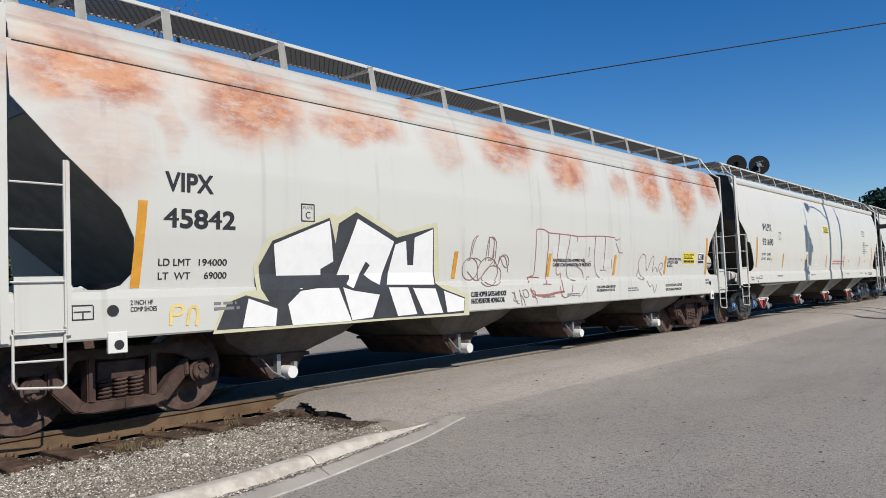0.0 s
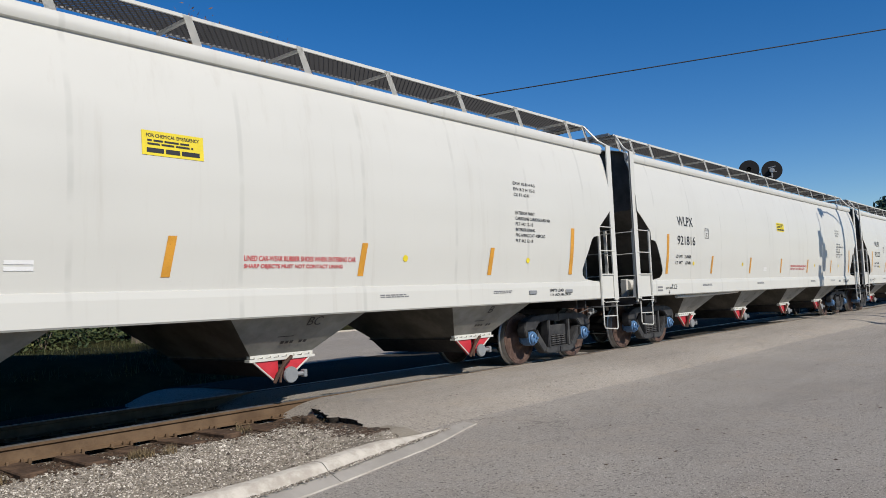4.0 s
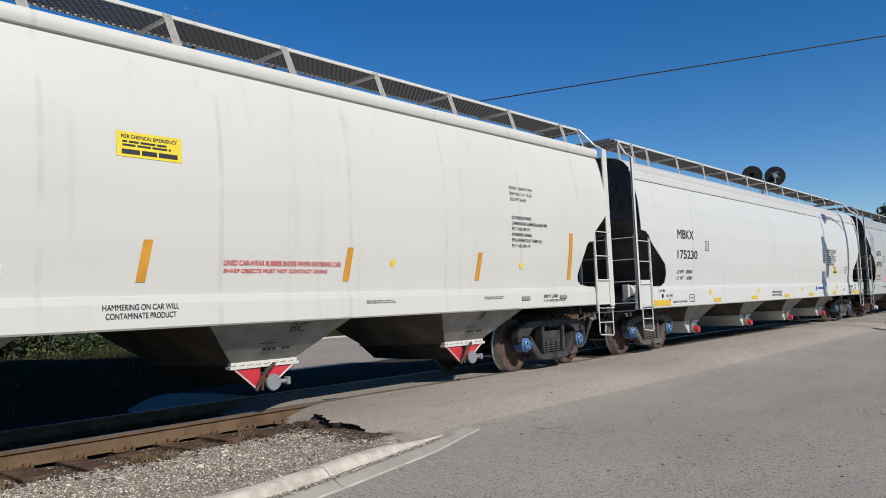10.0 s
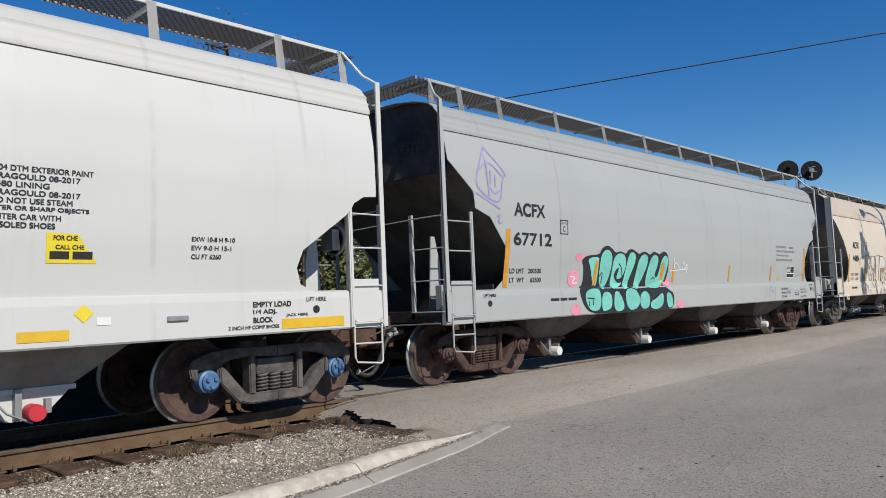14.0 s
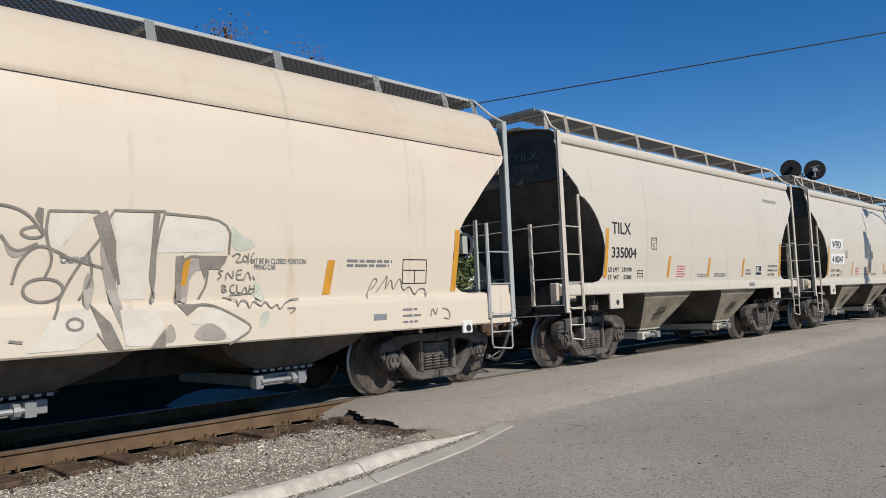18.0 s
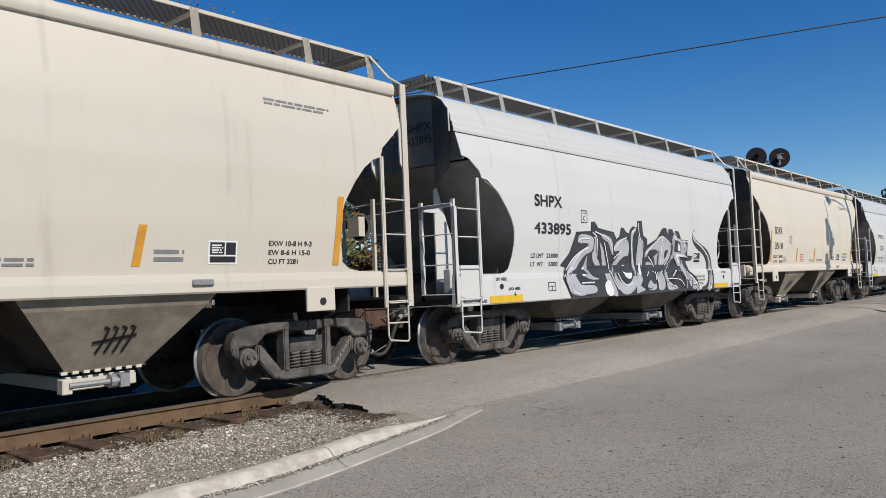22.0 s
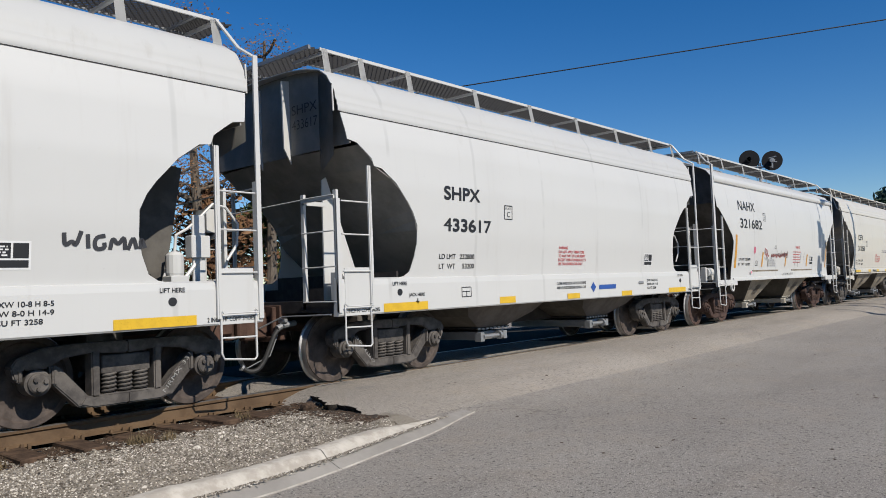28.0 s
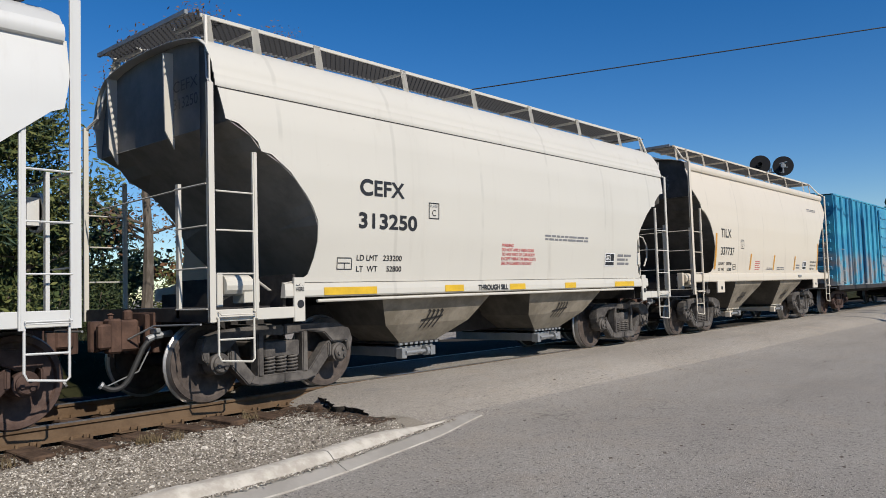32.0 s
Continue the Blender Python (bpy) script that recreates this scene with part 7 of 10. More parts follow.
def cream_car(n, num, limits, label):
    car = hopper_car({**LONG_T, "n": n, "label": label})
    number(car, "WLPX", num, 2.07, 3.03, (0.86, 0.99), (0.22, 0.21), 0.47, limits, 2.10, 0.008, 1.95)
    plate_c(car, 3.64, 2.55, 0.23)
    k = 1.0
    strips(car, [(1.53, 1.65, 2.58, 0.115)] + [(x * k, 1.65, 2.10, 0.10) for x in (4.08, 6.81, 9.47, 12.2, {"921690": 14.96, "921816": 15.06}.get(num, 14.88))] + [({"921690": 17.38, "921816": 17.62}.get(num, 17.53), 1.65, 2.53, 0.115)])
    placard(car, 9.17 * k, 2.96, 0.70, 0.27)
    write(car, "LINED CAR-WEAR RUBBER SHOES WHEN ENTERING CAR", 10.38, 12.07, 1.84, 1.90, REDINK, 0.006)
    write(car, "SHARP OBJECTS MUST NOT CONTACT LINING", 10.38, 11.85, 1.74, 1.80, REDINK, 0.006)
    if num == "921227":
        write(car, "HAMMERING ON CAR WILL", 9.04, 9.84, 1.36, 1.42, None, 0.002)
        write(car, "CONTAMINATE PRODUCT", 9.07, 9.81, 1.27, 1.33, None, 0.002)
    for i, (txt, w) in enumerate((("EXTERIOR PAINT", 0.5), ("CARBOLINE CARBOGUARD 904", 0.92), ("PLT 442 09-19" if num == "921227" else "PLT 442 12-18", 0.45), ("INTERIOR LINING", 0.5), ("PPG AMERCOAT 428PCLO", 0.78), ("PLT 442 09-19" if num == "921227" else "PLT 442 12-19", 0.45))):
        tx = n - (3.46 if num == "921690" else 3.36)
        write(car, txt, tx, tx + w * 1.12, 2.70 - 0.097 * i, 2.755 - 0.097 * i, None, 0.002)
    for i, (txt, w) in enumerate((("EXW 10-8 H 9-5", 0.64), ("EW 8-2 H 15-3", 0.62), ("CU FT 6241", 0.44))):
        tx = n - (3.47 if num == "921690" else 3.37)
        write(car, txt, tx, tx + w, 3.22 - 0.10 * i, 3.275 - 0.10 * i, None, 0.002)
    write(car, "EMPTY LOAD", n - 2.44, n - 2.01, 1.33, 1.385, None, 0.003)
    write(car, "1/4 ADJ BLOCK", n - 2.44, n - 1.76, 1.245, 1.30, None, 0.003)
    small_box(car, 1.72, 1.29)
    jack_here(car, 1.38, 1.28)
    bars(car, 0.98, 1.28, 1.24, 1.38, 2, GREYINK, 5)
    for x in (3.45, 7.3, 12.5, 15.0):
        bars(car, x * k, (x + 0.62) * k, 1.335, 1.39, 2, GREYINK, int(x))
    for x in (2.95, 6.2, 13.0, (n - 3.1) / k):
        part("yellow_spot", onto(figure([[(x * k + 0.05 * math.cos(a), 1.90 + 0.05 * math.sin(a)) for a in [q * 0.5236 for q in range(12)]]])), YSIGN, car)
    paint(car, "white_sticker", rects((7.9 * k, 8.15 * k, 1.72, 1.76), (7.9 * k, 8.15 * k, 1.78, 1.82)), DECALW)
    part("pipe_along_sill", rod((2.2, -1.40, 1.10), (2.9, -1.40, 1.10), (5.6, -1.40, 1.13), (6.1, -1.40, 1.14), r=0.035, seg=8), P_CREAM, car)
    for x in (n - 3.1, n - 1.95):
        part("sill_lug", boxes((x, x + 0.22, -1.56, -1.53, 1.30, 1.37), bevel=0.01), GALV, car)
    return car


def white_long_car():
    n = 19.11
    car = hopper_car({**ACF, "n": n, "style": "A", "end_paint": GRIMESHADE, "bay_paint": BAYGREY, "cut": "acf_low", "paint": P_WHITE, "walk": 4.85, "gear": "blackflat", "bay_x": (3.87, 7.59, 11.3, 15.0), "bay_rows": [(1.4, 1.5, 1.42), (1.0, 1.4, 1.12), (0.68, 1.12, 0.82), (0.44, 0.97, 0.62), (0.44, 0.95, 0.59)], "outlet": "redcap", "bracket": 1.65,
                      "sill": (1.0, 1.50), "lad_top": 2.6, "post_top": 4.35, "hatches": 8, "slope": 3.0, "gatepaint": P_WHITE, "gusset": True,
                      "label": "clean white long covered hopper car with yellow strips along its sill"})
    number(car, "MBKX", "175230", 1.95, 2.84, (0.88, 1.10), (0.21, 0.20), 0.49, ("220500", "65500"), 1.87, 0.012, 1.92)
    plate_c(car, 3.51, 2.37, 0.22)
    flat_strips(car, [(0.62, 1.5, 1.05, 1.18)] + [(x, x + 0.44, 1.07, 1.17) for x in (3.98, 6.63, 9.42, 11.95, 14.75)] + [(17.5, 18.4, 1.05, 1.17)])
    lift_hole(car, 1.12, 1.27)
    jack_here(car, 1.3, 1.24)
    lift_hole(car, n - 1.12, 1.27)
    for i, w in enumerate((1.24, 1.12, 0.85, 1.12, 1.05, 1.2, 0.95, 0.9)):
        txt = ("CARBOLINE 904 DTM EXTERIOR PAINT", "APPLIED PARAGOULD 08-2017", "HEMPEL 35480 LINING", "APPLIED PARAGOULD 08-2017", "CAUTION DO NOT USE STEAM", "BOILING WATER OR SHARP OBJECTS", "TO CLEAN ENTER CAR WITH", "CLEAN SOFT SOLED SHOES")[i]
        write(car, txt, 14.16, 14.16 + w, 2.66 - 0.075 * i, 2.71 - 0.075 * i, None, 0.005)
    paint(car, "torn_placard", figure([[(14.99, 1.81), (15.44, 1.81), (15.40, 1.90), (15.34, 1.96), (15.27, 2.09), (14.99, 2.10)]]), YSIGN, 0.005)
    write(car, "FOR CHE", 15.05, 15.26, 2.03, 2.075, None, 0.004, 0.009)
    write(car, "CALL CHE", 15.07, 15.32, 1.945, 1.985, None, 0.004, 0.009)
    paint(car, "placard_number_bar", rects((15.02, 15.19, 1.85, 1.925), (15.22, 15.40, 1.85, 1.925)), BLACK, 0.008)
    paint(car, "white_sticker", rects((15.44, 15.57, 1.20, 1.28)), DECALW, 0.006)
    part("sill_lug", boxes((16.13, 16.36, -1.56, -1.53, 1.20, 1.26), bevel=0.01), GALV, car)
    write(car, "JACK HERE", 17.56, 17.86, 1.19, 1.23, None, 0.003)
    for i, txt in enumerate(("EXW 10-8 H 9-10", "EW 9-0 H 15-1", "CU FT 6260")):
        write(car, txt, 16.4, 16.4 + (0.5, 0.46, 0.34)[i], 2.06 - 0.095 * i, 2.11 - 0.095 * i, None, 0.004)
    for i, txt in enumerate(("EMPTY LOAD", "1/4 ADJ.", "BLOCK")):
        write(car, txt, 17.13, 17.13 + (0.5, 0.30, 0.25)[i], 1.32 - 0.09 * i, 1.38 - 0.09 * i, None, 0.008)
    write(car, "2 INCH HF COMP SHOES", 16.82, 17.46, 1.07, 1.11, None, 0.004)
    write(car, "HAMMERING ON CAR WILL", 8.3, 9.2, 1.22, 1.28, None, 0.004)
    write(car, "CONTAMINATE PRODUCT", 8.32, 9.18, 1.13, 1.19, None, 0.004)
    paint(car, "maker_emblem", figure([[(13.0, 1.28), (13.65, 1.28), (13.68, 1.36), (13.03, 1.36)], [(12.72, 1.32), (12.82, 1.22), (12.92, 1.32), (12.82, 1.42)]]), BLUEINK, 0.006)
    for x in (3.8, 7.2, 11.2, 15.32):
        paint(car, "yellow_diamond", figure([[(x - 0.09, 1.32), (x, 1.23), (x + 0.09, 1.32), (x, 1.41)]]), YSIGN, 0.006)
    small_box(car, 2.52, 1.10, 0.27, 0.17)
    write(car, "2 INCH HF COMP SHOES", 1.62, 2.38, 1.10, 1.145, None, 0.003)
    return car


def grey_car():
    n = 16.15
    car = hopper_car({**ACF, "n": n, "style": "A", "end_paint": GRIMESHADE, "cut": "old", "paint": P_GREY, "walk": 4.80, "gear": "brown", "bay_x": (3.2, 6.4, 9.6, 12.8), "outlet": "cap", "axle": 0.47,
                      "lad_top": 2.66, "post_top": 4.34, "hatches": 7, "gatepaint": BROWN, "gusset": False, "label": "weathered blue-grey covered hopper car with turquoise spray-painted lettering"})
    number(car, "ACFX", "67712", 1.57, 2.87, (0.8, 0.99), (0.21, 0.2), 0.49, ("200500", "62500"), 1.79, 0.022, 1.45)
    plate_c(car, 2.80, 2.40, 0.23)
    strips(car, [(1.38, 1.48, 2.43, 0.11)] + [(x, 1.52, 1.90, 0.09) for x in (4.2, 6.87, 9.65, 12.24)] + [(n - 1.42, 1.5, 2.43, 0.12)])
    spray_grey(car)
    data_panel(car, 13.37, 1.58, 0.56, 0.34)
    for i, (txt, w) in enumerate((("PLASITE 7120 APPLIED", 0.74), ("CAUTION DO NOT USE STEAM BOILING WATER", 1.36), ("OR SHARP OBJECTS TO CLEAN", 0.92), ("ENTER CAR WITH RUBBER SOLED SHOES", 1.17))):
        write(car, txt, 12.59, 12.59 + w, 2.41 - 0.12 * i, 2.465 - 0.12 * i, GREYINK, 0.003)
    write(car, "BY ECS CAR", 13.54, 13.88, 2.40, 2.455, GREYINK, 0.003)
    for i, (txt, w) in enumerate((("EXW 10-8 H 8-7", 0.50), ("EW 8-0 H 15-2", 0.50), ("CU FT 5400", 0.34))):
        write(car, txt, 12.9, 12.9 + w, 1.25 - 0.105 * i, 1.305 - 0.105 * i, BLACK, 0.003)
    write(car, "2 INCH HF COMP SHOE", 14.31, 14.83, 1.14, 1.185, GREYINK, 0.003)
    part("grab_iron", merged([rod((13.92, -1.55, 1.17), (13.92, -1.60, 1.15), (14.18, -1.60, 1.15), (14.18, -1.55, 1.17), r=0.014), boxes((13.90, 13.96, -1.55, -1.53, 1.13, 1.22), (14.14, 14.20, -1.55, -1.53, 1.13, 1.22))]), P_GREY, car)
    paint(car, "maker_emblem", ribbon([(13.42, 1.24), (13.5, 1.08), (13.6, 1.24), (13.42, 1.24), (13.55, 1.15), (13.5, 1.24), (13.46, 1.16)], 0.014), GREYINK)
    paint(car, "chalk_marks", ribbon([(14.05, 1.78), (14.1, 1.62), (14.15, 1.80), (14.2, 1.6), (14.3, 1.66), (14.35, 1.78), (14.42, 1.66), (14.6, 1.68), (14.65, 1.62)], 0.012), GREYINK)
    for zz, seed in ((1.245, 3), (1.045, 8)):
        rnd = random.Random(seed)
        pts = []
        for q in range(13):
            pts.append((14.33 + 0.036 * q + rnd.uniform(-0.02, 0.02), zz + (0.028 if q % 2 else -0.028) + rnd.uniform(-0.012, 0.012)))
        paint(car, "chalk_marks", ribbon(rounded(pts), 0.014), GREYINK)
    part("yellow_spot", onto(figure([[(12.80 + 0.062 * math.cos(a), 1.57 + 0.062 * math.sin(a)) for a in [q * 0.5236 for q in range(12)]]])), YSIGN, car)
    lift_hole(car, 0.95, 1.24)
    lift_hole(car, n - 0.95, 1.24)
    bars(car, 2.5, 3.3, 1.22, 1.30, 1, BLACK, 3)
    paint(car, "chalk_marks", ribbon(rounded([(15.1, 1.3), (15.2, 1.2), (15.16, 1.32), (15.28, 1.18), (15.32, 1.33), (15.42, 1.12), (15.45, 1.3), (15.55, 1.2), (15.5, 1.06)]), 0.014), GREYINK)
    paint(car, "chalk_marks", ribbon(rounded([(15.5, 3.22), (15.56, 3.02), (15.6, 3.3), (15.66, 3.05), (15.7, 3.36), (15.77, 3.08), (15.8, 3.42), (15.86, 3.12), (15.92, 3.46), (15.98, 3.2), (16.04, 3.25)]), 0.016), GREYINK)
    paint(car, "chalk_marks", ribbon([(11.8, 1.05), (11.85, 1.35), (12.0, 1.1), (12.1, 1.36), (12.3, 1.2), (12.5, 1.33), (12.45, 1.05)], 0.012), GREYINK)
    return car


def tan_car():
    n = 10.67
    car = hopper_car({**ACF, "n": n, "style": "C", "cut": "tan", "paint": P_TAN, "walk": 4.62, "gear": "grey", "bay_x": (3.8, 6.85), "axle": 0.38, "ladder": 0.6,
                      "sill": (0.93, 1.42), "lad_top": 2.5, "post_top": 4.2, "post_d": 0.17, "post_w": 0.09, "trim": P_GREY, "label": "rust-stained tan covered hopper car with faded spray paint"})
    number(car, "ACFX", "44804", 1.82, 2.78, (0.67, 0.7), (0.21, 0.2), 0.46, ("206000", "57000"), 1.71, 0.022, 1.63)
    plate_c(car, 3.25, 2.55, 0.24)
    strips(car, [(1.39, 1.42, 2.36, 0.10)] + [(x, 1.45, 1.88, 0.11) for x in (3.32, 5.25, 7.13)] + [(n - 1.3, 1.45, 2.36, 0.1)])
    spray_tan(car)
    bars(car, 1.62, 2.3, 1.16, 1.28, 1, BLACK, 4)
    write(car, "CAUTION", 4.06, 4.31, 1.82, 1.88, GREYINK, 0.003, 0.012)
    write(car, "IT BE IN CLOSED POSITION", 6.09, 6.78, 1.83, 1.89, GREYINK, 0.003)
    write(car, "PPING CAR", 6.09, 6.37, 1.76, 1.82, GREYINK, 0.003)
    bars(car, 7.4, 8.16, 1.79, 1.91, 2, GREYINK, 7)
    small_box(car, 8.34, 1.57, 0.44, 0.33)
    paint(car, "pale_tag_plate", rects((7.81, 8.03, 1.09, 1.17)), GALV, 0.006)
    for i in range(3):
        bars(car, 8.32, 8.66, 1.19 - 0.085 * i, 1.24 - 0.085 * i, 1, GREYINK, 20 + i)
    sill_tab(car, n, 1.0, 0.82, 1.0, WHITE, 0.2)
    return car


def sand_car(n, mark, num, limits, label, board=False, mx=1.53, paint_=None):
    car = hopper_car({**SHORT_T, "n": n, "mark": mark + " " + num, "label": label, **({"paint": paint_} if paint_ else {})})
    if board:
        paint(car, "white_number_board", rects((mx - 0.12, mx + 1.06, 2.46, 2.80), (mx - 0.12, mx + 1.18, 2.0, 2.32)), DECALW, 0.004)
    number(car, mark, num, mx, 2.72 if board else 2.69, (0.90, 1.06) if board else (0.66, 0.88 if len(num) > 4 else 0.72), (0.22, 0.2), 0.48, limits, 1.82, 0.022 if board else 0.008, mx - 0.12)
    plate_c(car, 2.98, 2.2, 0.22)
    strips(car, [(1.34, 1.63, 2.56, 0.10), (3.72, 1.62, 2.07, 0.09), (5.58, 1.62, 2.06, 0.09), (7.45, 1.62, 2.06, 0.09), (n - 1.32, 1.62, 2.52, 0.10)])
    data_panel(car, 8.22, 1.64, 0.36, 0.27)
    for i in range(5):
        bars(car, 4.06, 4.46, 1.62 + 0.055 * i, 1.66 + 0.055 * i, 1, REDINK, i)
    bars(car, 5.0, 5.5, 1.62, 1.70, 2, GREYINK, 7)
    bars(car, 5.85, 6.5, 1.62, 1.72, 2, GREYINK, 8)
    bars(car, 7.6, 7.95, 1.66, 1.82, 2, GREYINK, 8)
    for i, txt in enumerate(("EXW 10-8 H 9-3", "EW 8-6 H 15-0", "CU FT 3281")):
        write(car, txt, 9.0, 9.0 + (0.62, 0.6, 0.42)[i], 1.86 - 0.11 * i, 1.92 - 0.11 * i, None, 0.004)
    bars(car, 9.0, 10.0, 3.6, 3.7, 2, GREYINK, 9)
    small_box(car, 2.45, 1.63, 0.2, 0.13)
    sill_tab(car, n, 1.40, 1.03, 1.34, paint_ or P_SAND, 0.44)
    part("retainer_valve", boxes((0.95, 1.15, -1.45, -1.36, 1.02, 1.12), bevel=0.012), GREYCAST, car)
    part("pull_lug", boxes((n - 3.35, n - 3.1, -1.57, -1.53, 1.40, 1.47), bevel=0.01), GALV, car)
    return car


def white_short_car(n, mark, num, limits, label, board=False, extra=None):
    car = hopper_car({**ACF, "n": n, "mark": mark + " " + num, "label": label, "post_near": 2.53, "near_gusset": True, "fins": (-0.33, 0.33), "post_w": 0.06})
    if board:
        paint(car, "white_number_board", rects((1.92, 3.05, 2.56, 2.84)), DECALW, 0.004)
    number(car, mark, num, 2.07 if not board else 1.98, 2.85 if not board else 2.79, (0.84, 1.14) if not board else (1.0, 0.52), (0.2, 0.19), 0.5, limits, 1.80, 0.020, 1.97)
    plate_c(car, 3.55, 2.40, 0.22)
    flat_strips(car, [(0.80, 1.68, 0.97, 1.09), (n - 1.75, n - 0.85, 0.97, 1.08)] + ([] if extra == "spray_a" else [(3.40, 3.83, 0.98, 1.09), (5.44, 5.87, 0.98, 1.08), (7.5, 7.93, 0.97, 1.07)]))
    lift_hole(car, 1.12, 1.24)
    jack_here(car, 1.3, 1.16)
    lift_hole(car, n - 1.12, 1.24)
    write(car, "2 INCH HF COMP SHOES", 0.12, 0.72, 0.99, 1.04, None, 0.003)
    write(car, "2 INCH HF COMP SHOES", n - 0.72, n - 0.12, 0.99, 1.04, None, 0.003)
    data_panel(car, 8.56, 1.60, 0.38, 0.27)
    small_box(car, 2.57 if board else 2.45, 1.12, 0.22, 0.15)
    if extra != "spray_a":
        for i, txt in enumerate(("WARNING", "DO NOT APPLY VIBRATORS", "TO ANY PART OF CAR BODY", "EXCEPT VIBRATOR BRACKETS", "USE ON LOADED CAR ONLY")):
            write(car, txt, 5.2, 5.2 + (0.3, 0.88, 0.92, 0.95, 0.84)[i], 1.92 - 0.075 * i, 1.97 - 0.075 * i, REDINK, 0.004)
        paint(car, "maker_emblem", figure([[(6.58, 1.13), (7.25, 1.13), (7.28, 1.22), (6.61, 1.22)], [(6.28, 1.18), (6.38, 1.08), (6.48, 1.18), (6.38, 1.28)]]), BLUEINK, 0.006)
        write(car, "CLOSE AND LOCK HATCH COVERS", 5.1, 6.1, 1.25, 1.30, None, 0.003)
        write(car, "AND OUTLETS BEFORE MOVING CAR", 5.1, 6.1, 1.17, 1.22, None, 0.003)
        part("sill_lug", boxes((n - 3.2, n - 3.0, -1.56, -1.53, 1.20, 1.26), bevel=0.01), GALV, car)
    for i, txt in enumerate(("EXW 10-8 H 8-5", "EW 8-0 H 14-9", "CU FT 3258")):
        write(car, txt, n - 2.8, n - 2.8 + (0.5, 0.5, 0.4)[i], 1.25 - 0.085 * i, 1.30 - 0.085 * i, None, 0.003)
    return car


def tall_mark_car():
    n = 11.40
    car = hopper_car({**SHORT_T, "style": "N", "n": n, "cut": "nahx", "paint": P_COOL, "walk": 4.72, "gear": "brown", "axle": 0.32, "sill": (1.18, 1.26), "sill_x": 1.2, "lad_top": 2.95, "slope": 3.3,
                      "post_top": 4.3, "gatepaint": P_SAND, "label": "white covered hopper car with large slanting number and red scrawls"})
    for txt, (a, b), z0, z1 in (("NAHX", (1.65, 2.95), 3.17, 3.42), ("321682", (1.72, 3.44), 2.66, 2.92)):
        stencil(car, txt, a, b, z0, z1, BLACK, 0.014)
    write(car, "LD LMT 232500", 1.62, 2.50, 1.73, 1.80, None, 0.004)
    write(car, "LT  WT  53500", 1.61, 2.48, 1.59, 1.66, None, 0.004)
    plate_c(car, 3.6, 2.92, 0.22)
    strips(car, [(1.39, 1.52, 2.45, 0.13), (3.5, 1.55, 1.98, 0.10), (5.62, 1.55, 1.9, 0.08), (7.85, 1.55, 1.95, 0.1), (n - 1.3, 1.5, 2.43, 0.1)])
    spray_white_c(car)
    write(car, "VENT CAR WHEN UNLOADING", 5.26, 6.22, 1.29, 1.34, None, 0.003)
    write(car, "WARNING", 6.58, 7.02, 2.14, 2.21, REDINK, 0.006)
    data_panel(car, 8.15, 1.6, 0.36, 0.30)
    for i in range(5):
        bars(car, 6.36, 7.2, 1.66 + 0.085 * i, 1.71 + 0.085 * i, 1, REDINK, i + 3)
    for i in range(4):
        bars(car, 3.95, 4.7, 1.55 + 0.06 * i, 1.59 + 0.06 * i, 1, GREYINK, i + 3)
    small_box(car, 2.9, 1.58, 0.2, 0.13)
    for x in (0.06, n - 1.42):
        part("end_deck", boxes((x, x + 1.36, -1.54, -1.40, 1.04, 1.20), bevel=0.008), P_COOL, car)
    for x in (1.0, n - 1.0):
        part("pull_ring", lathe([(0.06, -1.57), (0.12, -1.57), (0.12, -1.53), (0.06, -1.53), (0.06, -1.57)], 16, "y", (x, 0, 1.0)), P_COOL, car)
    for x in (0.72, n - 0.86):
        part("lit_gusset", prism([(x, 1.2), (x + 0.14, 1.2), (x + 0.12, 1.75)], -1.30, -1.28), P_COOL, car)
    return car


